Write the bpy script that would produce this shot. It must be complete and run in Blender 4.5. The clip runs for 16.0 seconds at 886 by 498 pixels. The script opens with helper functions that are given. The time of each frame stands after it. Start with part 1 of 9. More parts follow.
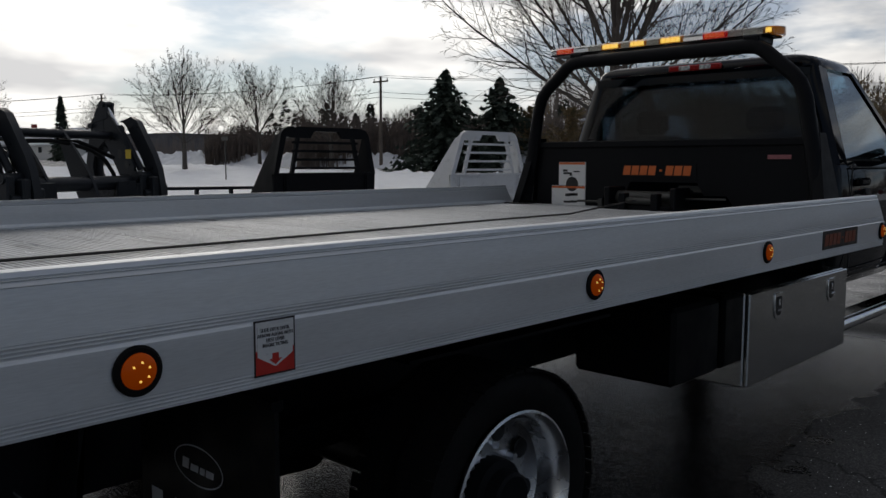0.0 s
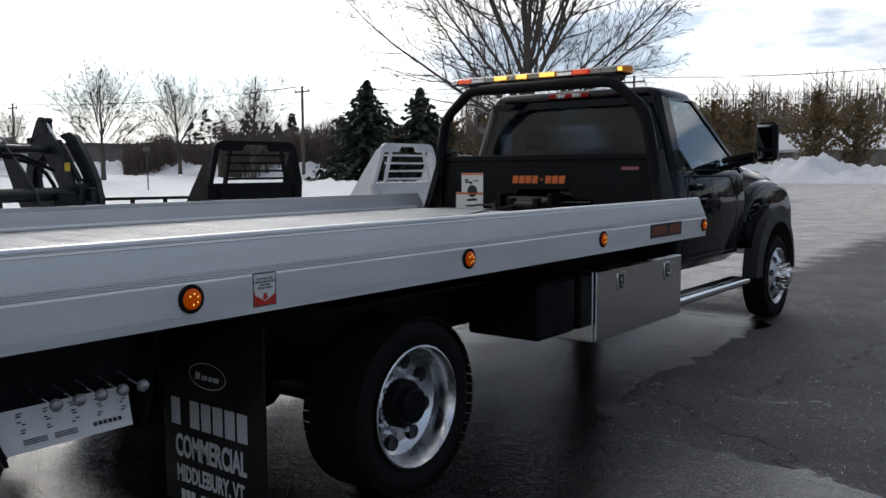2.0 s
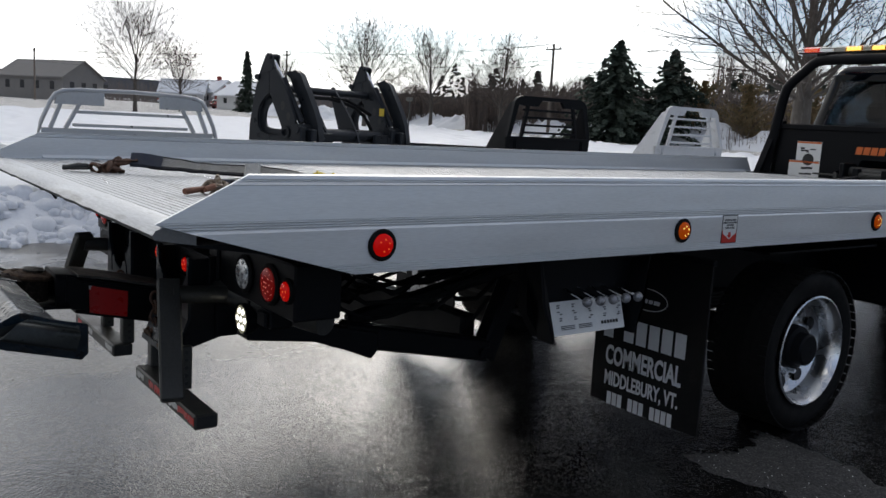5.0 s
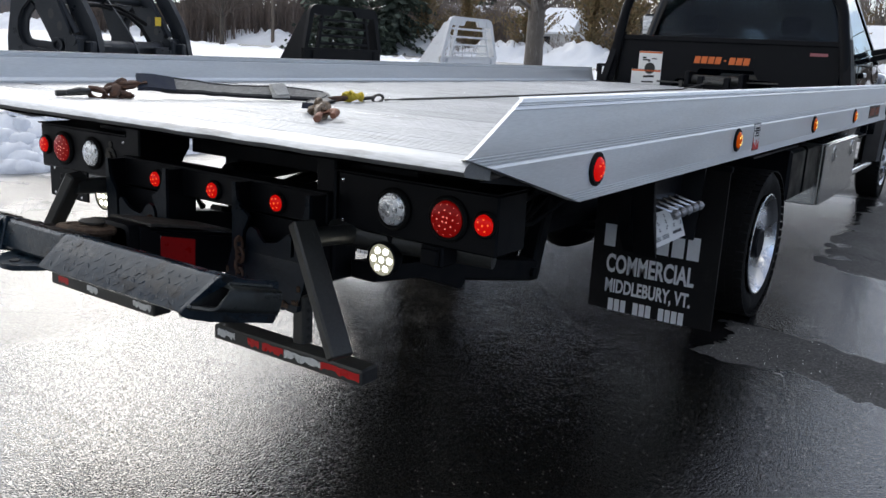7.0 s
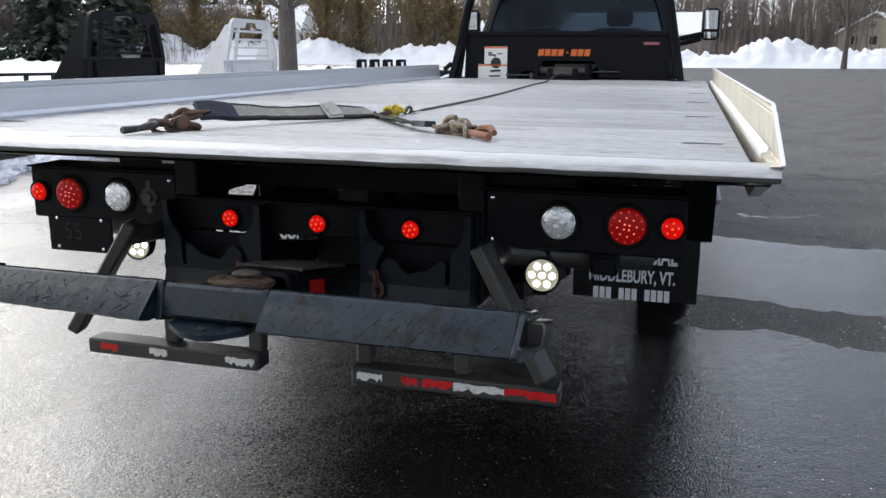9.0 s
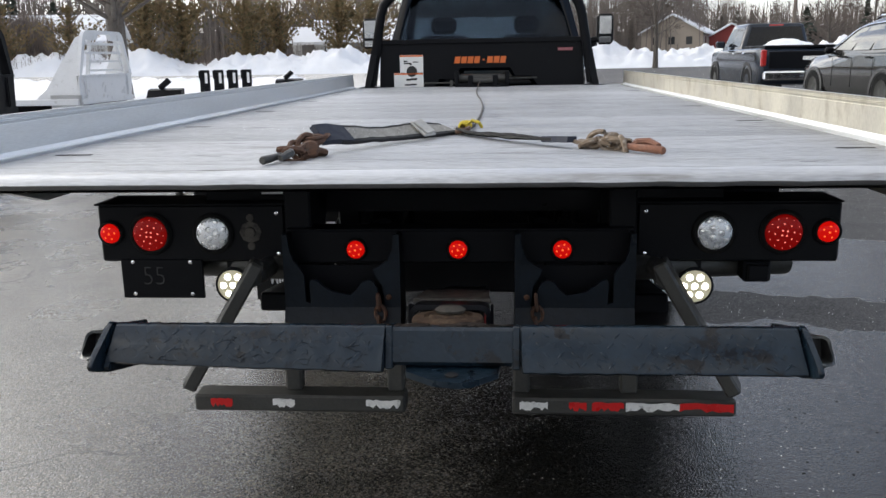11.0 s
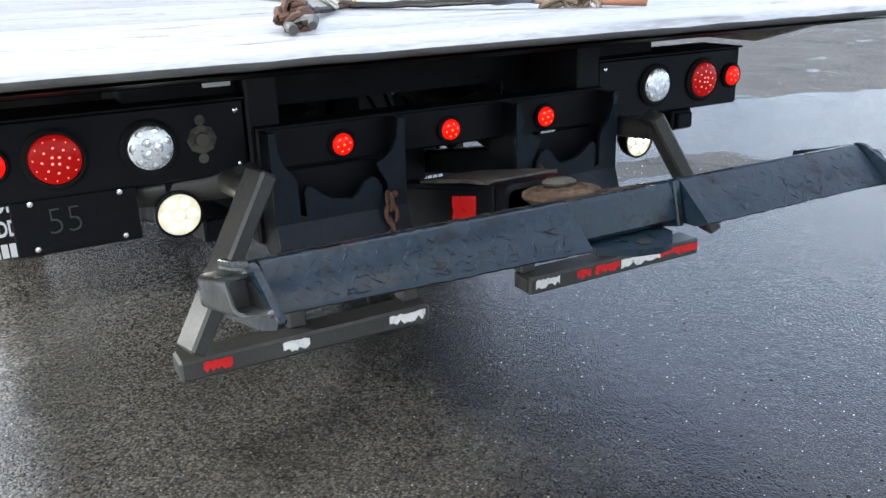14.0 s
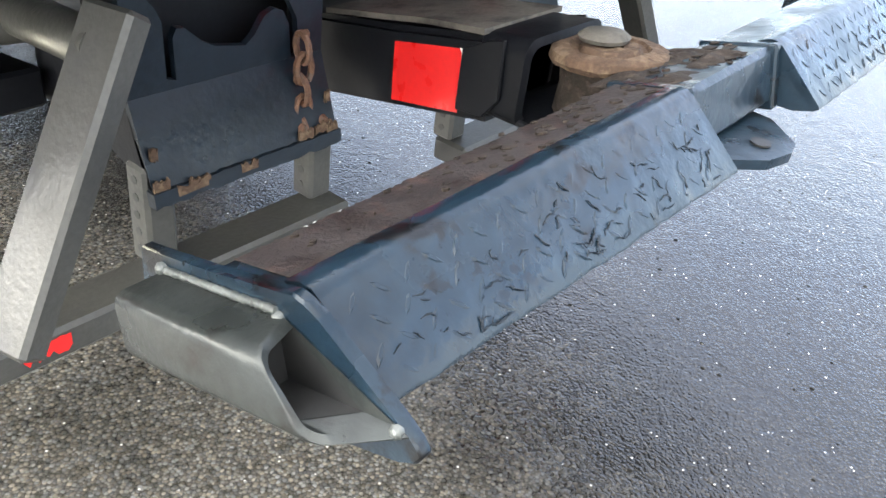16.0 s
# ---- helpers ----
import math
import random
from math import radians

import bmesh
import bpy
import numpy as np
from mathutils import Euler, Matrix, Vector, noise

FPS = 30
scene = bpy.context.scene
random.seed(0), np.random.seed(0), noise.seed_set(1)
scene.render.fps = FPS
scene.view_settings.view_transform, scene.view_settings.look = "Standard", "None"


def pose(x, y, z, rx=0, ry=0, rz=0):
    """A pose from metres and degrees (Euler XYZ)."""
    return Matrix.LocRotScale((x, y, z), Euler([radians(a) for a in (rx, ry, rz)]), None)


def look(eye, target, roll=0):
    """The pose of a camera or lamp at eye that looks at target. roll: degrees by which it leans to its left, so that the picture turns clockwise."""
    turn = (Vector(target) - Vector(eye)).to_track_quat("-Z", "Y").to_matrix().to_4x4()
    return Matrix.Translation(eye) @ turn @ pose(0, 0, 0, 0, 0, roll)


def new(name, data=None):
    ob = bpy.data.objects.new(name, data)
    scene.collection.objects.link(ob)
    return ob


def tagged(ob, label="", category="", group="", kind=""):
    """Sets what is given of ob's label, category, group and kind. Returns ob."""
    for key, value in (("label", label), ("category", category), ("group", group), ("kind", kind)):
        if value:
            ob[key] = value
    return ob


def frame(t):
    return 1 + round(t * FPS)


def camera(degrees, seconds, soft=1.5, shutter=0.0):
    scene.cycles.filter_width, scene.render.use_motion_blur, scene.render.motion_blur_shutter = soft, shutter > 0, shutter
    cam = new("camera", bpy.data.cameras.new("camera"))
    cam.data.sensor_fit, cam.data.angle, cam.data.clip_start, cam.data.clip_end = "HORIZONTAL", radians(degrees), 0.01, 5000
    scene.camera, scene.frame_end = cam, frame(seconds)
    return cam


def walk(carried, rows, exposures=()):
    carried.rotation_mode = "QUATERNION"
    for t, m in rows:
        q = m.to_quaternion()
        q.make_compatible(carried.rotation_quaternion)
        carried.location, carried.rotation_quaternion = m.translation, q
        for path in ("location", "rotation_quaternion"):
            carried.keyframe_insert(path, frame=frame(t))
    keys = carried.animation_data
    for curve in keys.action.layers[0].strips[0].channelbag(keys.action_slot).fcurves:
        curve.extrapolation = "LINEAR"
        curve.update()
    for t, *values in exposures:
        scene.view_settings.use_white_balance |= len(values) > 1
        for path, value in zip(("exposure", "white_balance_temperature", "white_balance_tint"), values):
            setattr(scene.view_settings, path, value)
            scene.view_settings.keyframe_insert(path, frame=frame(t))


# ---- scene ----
cam = camera(55.6, 16.0)
PATH = [
    (0, (2.696, 0.866, 1.429), (1.331, 2.314, 1.223), 0.1),
    (0.5, (2.906, 0.622, 1.458), (1.6, 2.129, 1.318), -0.4),
    (1, (3.17, 0.459, 1.461), (1.842, 1.954, 1.399), -0.2),
    (1.5, (3.369, 0.237, 1.451), (2.108, 1.786, 1.349), -0.1),
    (2, (3.525, -0.004, 1.456), (2.296, 1.563, 1.269), -0.3),
    (2.5, (3.723, -0.128, 1.445), (2.424, 1.373, 1.205), 0.9),
    (3, (3.794, -0.25, 1.454), (2.413, 1.174, 1.196), 2.1),
    (3.5, (3.772, -0.482, 1.437), (2.394, 0.943, 1.172), 2.8),
    (4, (3.72, -0.684, 1.426), (2.199, 0.582, 1.135), 2.9),
    (4.5, (3.518, -0.843, 1.412), (1.957, 0.372, 1.116), 3.2),
    (4.7, (3.435, -0.93, 1.414), (1.839, 0.24, 1.123), 3.2),
    (6.8, (2.324, -1.829, 1.344), (1.164, -0.261, 0.903), 3.0),
    (7, (2.221, -1.899, 1.353), (1.138, -0.282, 0.89), 3.0),
    (7.5, (1.91, -1.965, 1.343), (0.972, -0.267, 0.855), 3.0),
    (8, (1.638, -2.048, 1.361), (0.78, -0.31, 0.868), 2.3),
    (8.2, (1.531, -2.125, 1.352), (0.735, -0.355, 0.869), 2.1),
    (10.3, (0.426, -2.447, 1.385), (0.197, -0.512, 0.933), -0.7),
    (10.5, (0.352, -2.446, 1.383), (0.15, -0.508, 0.934), -0.2),
    (11, (0.132, -2.396, 1.392), (-0.011, -0.451, 0.95), -1.0),
    (11.5, (-0.137, -2.447, 1.395), (-0.199, -0.49, 0.986), -0.9),
    (12, (-0.363, -2.458, 1.398), (-0.346, -0.501, 0.986), -0.8),
    (12.5, (-0.59, -2.321, 1.39), (-0.492, -0.365, 0.986), -0.9),
    (13, (-0.782, -2.243, 1.392), (-0.519, -0.301, 0.993), -0.9),
    (13.5, (-0.993, -2.15, 1.34), (-0.458, -0.284, 0.857), -2.0),
    (13.6, (-1.021, -2.117, 1.319), (-0.437, -0.276, 0.798), -2.2),
    (14, (-1.075, -1.876, 1.264), (-0.154, -0.224, 0.612), -1.6),
    (14.5, (-1.121, -1.571, 1.256), (0.094, -0.197, 0.46), -0.3),
    (15, (-1.172, -1.337, 1.225), (0.184, -0.192, 0.303), 2.5),
    (15.5, (-1.096, -1.148, 1.188), (0.301, -0.158, 0.154), 5.0),
    (16, (-1.048, -1.002, 1.178), (0.302, -0.017, 0.081), 7.9),
]
EXPOSURES = [(0, -2.3, 6750, 10), (0.5, -2.4, 6750, 10), (1, -2.5, 6750, 10), (1.5, -2.1, 6700, 10), (2.0, -1.35, 6650, 10), (2.5, -1.2, 6650, 10), (3.5, -1.15, 6650, 10), (4.5, -1.3, 6650, 10), (7, -0.5, 6500, 10), (8, -0.22, 6550, 10), (10.3, -0.3, 6750, 10), (11, -0.32, 6800, 10), (13, -0.45, 6850, 10), (13.5, -0.15, 6750, 9), (14, 0.85, 6500, 8), (14.5, 1.5, 6550, 8), (15, 1.75, 6750, 8), (16, 2.05, 6950, 8)]
walk(cam, [(t, look(eye, target, roll)) for t, eye, target, roll in PATH], exposures=EXPOSURES)

# ---- world, sun ----
SUN_AZ, SUN_EL = -57.0, 25.0          # degrees from +y towards +x, and above the horizon
sun_way = Vector((math.sin(radians(SUN_AZ)) * math.cos(radians(SUN_EL)), math.cos(radians(SUN_AZ)) * math.cos(radians(SUN_EL)), math.sin(radians(SUN_EL))))
world = bpy.data.worlds.new("winter_sky")
scene.world = world
world.use_nodes = True
wn, wl = world.node_tree.nodes, world.node_tree.links
wn.clear()
w_out, w_bg = wn.new("ShaderNodeOutputWorld"), wn.new("ShaderNodeBackground")
w_sky = wn.new("ShaderNodeTexSky")
w_sky.sky_type, w_sky.sun_disc = "NISHITA", False
w_sky.sun_elevation, w_sky.sun_rotation = radians(SUN_EL), radians(SUN_AZ)
w_bg.inputs["Strength"].default_value = 0.11
w_co = wn.new("ShaderNodeTexCoord")
w_map = wn.new("ShaderNodeMapping")
w_map.inputs["Scale"].default_value = (1.0, 1.0, 3.6)
w_noise = wn.new("ShaderNodeTexNoise")
w_noise.inputs["Scale"].default_value, w_noise.inputs["Detail"].default_value, w_noise.inputs["Roughness"].default_value = 2.6, 7.0, 0.55
w_ramp = wn.new("ShaderNodeMapRange")
w_ramp.inputs["From Min"].default_value, w_ramp.inputs["From Max"].default_value = 0.48, 0.575
w_ramp.inputs["To Min"].default_value = 0.26
w_noise2 = wn.new("ShaderNodeTexNoise")
w_noise2.inputs["Scale"].default_value, w_noise2.inputs["Detail"].default_value = 4.2, 4.0
w_tone = wn.new("ShaderNodeMix")
w_tone.data_type = "RGBA"
w_tone.inputs["A"].default_value, w_tone.inputs["B"].default_value = (11.6, 11.8, 12.2, 1), (18.5, 18.5, 18.4, 1)
w_r2 = wn.new("ShaderNodeMapRange")
w_r2.inputs["From Min"].default_value, w_r2.inputs["From Max"].default_value = 0.40, 0.53
w_dot = wn.new("ShaderNodeVectorMath")
w_dot.operation = "DOT_PRODUCT"
w_dot.inputs[1].default_value = sun_way
w_glow = wn.new("ShaderNodeMapRange")
w_glow.inputs["From Min"].default_value, w_glow.inputs["From Max"].default_value = 0.25, 1.0
w_glow.inputs["To Min"].default_value, w_glow.inputs["To Max"].default_value = 1.0, 2.9
w_mul = wn.new("ShaderNodeVectorMath")
w_mul.operation = "SCALE"
w_mix = wn.new("ShaderNodeMix")
w_mix.data_type = "RGBA"
wl.new(w_co.outputs["Generated"], w_map.inputs["Vector"])
wl.new(w_map.outputs[0], w_noise.inputs["Vector"])
wl.new(w_map.outputs[0], w_noise2.inputs["Vector"])
w_side = wn.new("ShaderNodeVectorMath")      # the sky clears on the side away from the sun
w_side.operation = "DOT_PRODUCT"
w_side.inputs[1].default_value = (-0.085, 0.0, 0.0)
w_add = wn.new("ShaderNodeMath")
w_add.operation = "ADD"
wl.new(w_co.outputs["Generated"], w_side.inputs[0])
wl.new(w_noise.outputs[0], w_add.inputs[0])
wl.new(w_side.outputs["Value"], w_add.inputs[1])
wl.new(w_add.outputs[0], w_ramp.inputs["Value"])
wl.new(w_noise2.outputs[0], w_r2.inputs["Value"])
wl.new(w_r2.outputs[0], w_tone.inputs["Factor"])
wl.new(w_co.outputs["Generated"], w_dot.inputs[0])
wl.new(w_dot.outputs["Value"], w_glow.inputs["Value"])
wl.new(w_tone.outputs["Result"], w_mul.inputs[0])
wl.new(w_glow.outputs[0], w_mul.inputs["Scale"])
w_sep = wn.new("ShaderNodeSeparateXYZ")
w_low = wn.new("ShaderNodeMapRange")        # cloud thickens towards the horizon
w_low.inputs["From Min"].default_value, w_low.inputs["From Max"].default_value = 0.10, 0.03
w_max = wn.new("ShaderNodeMath")
w_max.operation = "MAXIMUM"
wl.new(w_co.outputs["Generated"], w_sep.inputs[0])
wl.new(w_sep.outputs["Z"], w_low.inputs["Value"])
wl.new(w_low.outputs[0], w_max.inputs[0])
wl.new(w_ramp.outputs[0], w_max.inputs[1])
wl.new(w_max.outputs[0], w_mix.inputs["Factor"])
w_blue = wn.new("ShaderNodeVectorMath")
w_blue.operation = "MULTIPLY"
w_blue.inputs[1].default_value = (1.05, 1.45, 2.1)
wl.new(w_sky.outputs[0], w_blue.inputs[0])
wl.new(w_blue.outputs[0], w_mix.inputs["A"])
wl.new(w_mul.outputs[0], w_mix.inputs["B"])
wl.new(w_mix.outputs["Result"], w_bg.inputs["Color"])
wl.new(w_bg.outputs[0], w_out.inputs["Surface"])
sun = new("sun", bpy.data.lights.new("sun", "SUN"))
sun.data.energy, sun.data.angle, sun.data.color = 1.3, radians(19), (1.0, 0.95, 0.88)
sun.matrix_world = look(sun_way * 60, (0, 0, 0))

# ---- materials ----
def surface(name, colour, rough=0.5, metal=0.0, vary=0.25, scale=6.0, fine=90.0, bump=0.15, spec=0.5, second=None, spot=(0.55, 0.7), stretch=(1, 1, 1), rvary=0.15, coat=0.0):
    """A worn surface: colour varied at two scales, an optional second colour in patches, uneven gloss and fine relief."""
    m = bpy.data.materials.new(name)
    m.use_nodes = True
    n, l = m.node_tree.nodes, m.node_tree.links
    b = n["Principled BSDF"]
    geo, mp = n.new("ShaderNodeNewGeometry"), n.new("ShaderNodeMapping")
    mp.inputs["Scale"].default_value = stretch
    l.new(geo.outputs["Position"], mp.inputs["Vector"])
    big, small = n.new("ShaderNodeTexNoise"), n.new("ShaderNodeTexNoise")
    big.inputs["Scale"].default_value, big.inputs["Detail"].default_value = scale, 6
    small.inputs["Scale"].default_value, small.inputs["Detail"].default_value = fine, 4
    for t in (big, small):
        l.new(mp.outputs[0], t.inputs["Vector"])
    mix = n.new("ShaderNodeMix")
    mix.data_type = "RGBA"
    lo, hi = [c * (1 - vary) for c in colour], [min(1, c * (1 + vary)) for c in colour]
    mix.inputs["A"].default_value, mix.inputs["B"].default_value = (*lo, 1), (*hi, 1)
    add = n.new("ShaderNodeMath")
    add.operation = "ADD"
    half = n.new("ShaderNodeMath")
    half.operation = "MULTIPLY"
    half.inputs[1].default_value = 0.5
    l.new(big.outputs[0], add.inputs[0])
    l.new(small.outputs[0], add.inputs[1])
    l.new(add.outputs[0], half.inputs[0])
    wide = n.new("ShaderNodeMapRange")
    wide.inputs["From Min"].default_value, wide.inputs["From Max"].default_value = 0.3, 0.7
    l.new(half.outputs[0], wide.inputs["Value"])
    l.new(wide.outputs[0], mix.inputs["Factor"])
    col = mix.outputs["Result"]
    if second:
        patch = n.new("ShaderNodeTexNoise")
        patch.inputs["Scale"].default_value, patch.inputs["Detail"].default_value, patch.inputs["Roughness"].default_value = scale * 1.7, 8, 0.65
        l.new(mp.outputs[0], patch.inputs["Vector"])
        cut = n.new("ShaderNodeMapRange")
        cut.inputs["From Min"].default_value, cut.inputs["From Max"].default_value = spot
        l.new(patch.outputs[0], cut.inputs["Value"])
        over = n.new("ShaderNodeMix")
        over.data_type = "RGBA"
        over.inputs["B"].default_value = (*second, 1)
        l.new(cut.outputs[0], over.inputs["Factor"])
        l.new(col, over.inputs["A"])
        col = over.outputs["Result"]
    l.new(col, b.inputs["Base Color"])
    rr = n.new("ShaderNodeMapRange")
    rr.inputs["From Min"].default_value, rr.inputs["From Max"].default_value = 0.3, 0.7
    rr.inputs["To Min"].default_value, rr.inputs["To Max"].default_value = max(0.02, rough - rvary), min(1, rough + rvary)
    l.new(big.outputs[0], rr.inputs["Value"])
    l.new(rr.outputs[0], b.inputs["Roughness"])
    b.inputs["Metallic"].default_value, b.inputs["Specular IOR Level"].default_value = metal, spec
    b.inputs["Coat Weight"].default_value, b.inputs["Coat Roughness"].default_value = coat, 0.08
    if bump:
        bp = n.new("ShaderNodeBump")
        bp.inputs["Strength"].default_value, bp.inputs["Distance"].default_value = bump, 0.004
        l.new(small.outputs[0], bp.inputs["Height"])
        l.new(bp.outputs[0], b.inputs["Normal"])
    return m


def glow(name, colour, strength, base=(0.3, 0.02, 0.01)):
    m = bpy.data.materials.new(name)
    m.use_nodes = True
    b = m.node_tree.nodes["Principled BSDF"]
    b.inputs["Base Color"].default_value = (*base, 1)
    b.inputs["Emission Color"].default_value = (*colour, 1)
    b.inputs["Emission Strength"].default_value = strength
    b.inputs["Roughness"].default_value, b.inputs["Specular IOR Level"].default_value = 0.25, 0.15
    return m


def glass(name, tint, rough=0.0):
    """Dark tinted vehicle glass, partly see-through."""
    m = bpy.data.materials.new(name)
    m.use_nodes = True
    n, l = m.node_tree.nodes, m.node_tree.links
    b = n["Principled BSDF"]
    b.inputs["Base Color"].default_value = (*tint, 1)
    b.inputs["Roughness"].default_value, b.inputs["IOR"].default_value = rough, 1.5
    b.inputs["Transmission Weight"].default_value = 1.0
    return m


# ---- mesh tools ----
def part(name, bm, material, parent=None, label="", smooth=True, angle=35):
    """Links a bmesh as one mesh object under a thing or part; all meshes are drawn in world places."""
    me = bpy.data.meshes.new(name)
    bmesh.ops.recalc_face_normals(bm, faces=bm.faces)
    bm.to_mesh(me)
    bm.free()
    for m in (material if isinstance(material, (list, tuple)) else [material]):
        me.materials.append(m)
    if smooth:
        me.polygons.foreach_set("use_smooth", [True] * len(me.polygons))
        me.set_sharp_from_angle(angle=radians(angle))
    ob = new(name, me)
    if parent:
        ob.parent = parent
        ob.matrix_parent_inverse = BASES.get(parent.name, Matrix()).inverted()
    if label:
        ob["label"] = label
    return ob


BASES = {}


def thing(name, x, y, z, label, category, group="", kind=""):
    ob = new(name)
    ob.empty_display_size = 0.1
    ob.matrix_basis = Matrix.Translation((x, y, z))
    BASES[ob.name] = ob.matrix_basis.copy()
    return tagged(ob, label, category, group, kind)


def B():
    return bmesh.new()


def box(bm, x0, x1, y0, y1, z0, z1, bev=0.0, mi=0, m=None):
    mat = (m or Matrix()) @ Matrix.Translation(((x0 + x1) / 2, (y0 + y1) / 2, (z0 + z1) / 2)) @ Matrix.Diagonal((abs(x1 - x0), abs(y1 - y0), abs(z1 - z0), 1))
    vs = bmesh.ops.create_cube(bm, size=1, matrix=mat)["verts"]
    fs = {f for v in vs for f in v.link_faces}
    for f in fs:
        f.material_index = mi
    if bev:
        es = list({e for v in vs for e in v.link_edges})
        r = bmesh.ops.bevel(bm, geom=es, offset=bev, segments=1, affect="EDGES", profile=0.5)
        for f in r["faces"]:
            f.material_index = mi
    return bm


def frame_of(d):
    d = Vector(d).normalized()
    u = d.cross(Vector((0, 0, 1)) if abs(d.z) < 0.9 else Vector((0, 1, 0))).normalized()
    return d, u, d.cross(u).normalized() * -1


def ring(bm, c, u, v, r, n, r2=None, turn=0.0):
    return [bm.verts.new(Vector(c) + u * (r * math.cos(2 * math.pi * i / n + turn)) + v * ((r2 or r) * math.sin(2 * math.pi * i / n + turn))) for i in range(n)]


def bridge(bm, a, b, mi=0):
    n = len(a)
    for i in range(n):
        f = bm.faces.new((a[i], a[(i + 1) % n], b[(i + 1) % n], b[i]))
        f.material_index = mi


def cyl(bm, p0, p1, r0, r1=None, n=16, caps=True, mi=0):
    d, u, v = frame_of(Vector(p1) - Vector(p0))
    a, b = ring(bm, p0, u, v, r0, n), ring(bm, p1, u, v, r0 if r1 is None else r1, n)
    bridge(bm, a, b, mi)
    if caps:
        for f in (bm.faces.new(a), bm.faces.new(b)):
            f.material_index = mi
    return bm


def sweep(bm, pts, r, n=8, mi=0, turn=0.0, flat=None, caps=True):
    """A tube along a line of points; r: one radius or one per point."""
    pts = [Vector(p) for p in pts]
    last, up = None, None
    for i, p in enumerate(pts):
        d = (pts[min(i + 1, len(pts) - 1)] - pts[max(i - 1, 0)]).normalized()
        if up is None:
            _, u, v = frame_of(d)
        else:
            u = (up - d * up.dot(d)).normalized()
            v = d.cross(u)
        up = u
        rr = r[i] if isinstance(r, (list, tuple)) else r
        cur = ring(bm, p, u, v, rr, n, None if flat is None else rr * flat, turn)
        if last:
            bridge(bm, last, cur, mi)
        elif caps:
            bm.faces.new(cur).material_index = mi
        last = cur
    if caps:
        bm.faces.new(last).material_index = mi
    return bm


def bar(bm, p0, p1, w, h, mi=0, bev=0.0, side=None):
    """A square-edged bar from p0 to p1, w wide across and h deep."""
    p0, p1 = Vector(p0), Vector(p1)
    d = p1 - p0
    q = d.to_track_quat("Y", "Z").to_matrix().to_4x4()
    return box(bm, -w / 2, w / 2, 0, d.length, -h / 2, h / 2, bev, mi, Matrix.Translation(p0) @ q)


def prism(bm, pts, way, mi=0, bev=0.0):
    a = [bm.verts.new(p) for p in pts]
    b = [bm.verts.new(Vector(p) + Vector(way)) for p in pts]
    fs = [bm.faces.new(a), bm.faces.new(b)]
    for i in range(len(a)):
        fs.append(bm.faces.new((a[i], a[(i + 1) % len(a)], b[(i + 1) % len(a)], b[i])))
    for f in fs:
        f.material_index = mi
    if bev:
        es = list({e for f in fs for e in f.edges})
        r = bmesh.ops.bevel(bm, geom=es, offset=bev, segments=1, affect="EDGES", profile=0.5)
        for f in r["faces"]:
            f.material_index = mi
    return bm


def lathe(bm, prof, o, axis, n=32, mi=0, close=False):
    """prof: (radius, height) pairs turned round axis from o."""
    d, u, v = frame_of(axis)
    rows = [ring(bm, Vector(o) + d * h, u, v, max(r, 1e-4), n) for r, h in prof]
    for a, b in zip(rows, rows[1:]):
        bridge(bm, a, b, mi)
    if close:
        bridge(bm, rows[-1], rows[0], mi)
    return bm


def rounded(y0, y1, hw, z, r, n=4, cx=0.0):
    """A ring of points at height z: a rectangle from y0 to y1, hw to each side, with round corners."""
    out = []
    for sx, sy, a0 in ((1, 1, 0), (-1, 1, 90), (-1, -1, 180), (1, -1, 270)):
        c = (cx + sx * (hw - r), (y1 - r) if sy > 0 else (y0 + r))
        for i in range(n + 1):
            a = radians(a0 + 90 * i / n)
            out.append((c[0] + r * math.cos(a), c[1] + r * math.sin(a), z))
    return out


def loft(bm, rows, mi=0, caps=True):
    rows = [[bm.verts.new(p) for p in row] for row in rows]
    for a, b in zip(rows, rows[1:]):
        bridge(bm, a, b, mi)
    if caps:
        for f in (bm.faces.new(rows[0]), bm.faces.new(rows[-1])):
            f.material_index = mi
    return bm


def grid(bm, nx, ny, fn, mi=0):
    vs = [[bm.verts.new(fn(i / nx, j / ny)) for i in range(nx + 1)] for j in range(ny + 1)]
    for j in range(ny):
        for i in range(nx):
            bm.faces.new((vs[j][i], vs[j][i + 1], vs[j + 1][i + 1], vs[j + 1][i])).material_index = mi
    return bm


def writing(name, body, size, m, material, parent, squeeze=1.0, bold=0.0, align="LEFT"):
    """Letters of the built-in font as a thin mesh, laid out from m along its x and y."""
    cu = bpy.data.curves.new(name, "FONT")
    cu.body, cu.size, cu.extrude, cu.offset, cu.align_x, cu.resolution_u = body, size, 0.0008, bold, align, 3
    tmp = bpy.data.objects.new(name, cu)
    me = bpy.data.meshes.new_from_object(tmp)
    bpy.data.objects.remove(tmp)
    me.transform(m @ Matrix.Diagonal((squeeze, 1, 1, 1)))
    me.materials.clear()
    me.materials.append(material)
    ob = new(name, me)
    ob.parent = parent
    ob.matrix_parent_inverse = BASES.get(parent.name, Matrix()).inverted()
    return ob


REAR = Matrix(((1, 0, 0, 0), (0, 0, -1, 0), (0, 1, 0, 0), (0, 0, 0, 1)))      # a plane that faces the rear, -y
SIDE = Matrix(((0, 0, 1, 0), (1, 0, 0, 0), (0, 1, 0, 0), (0, 0, 0, 1)))       # a plane that faces +x

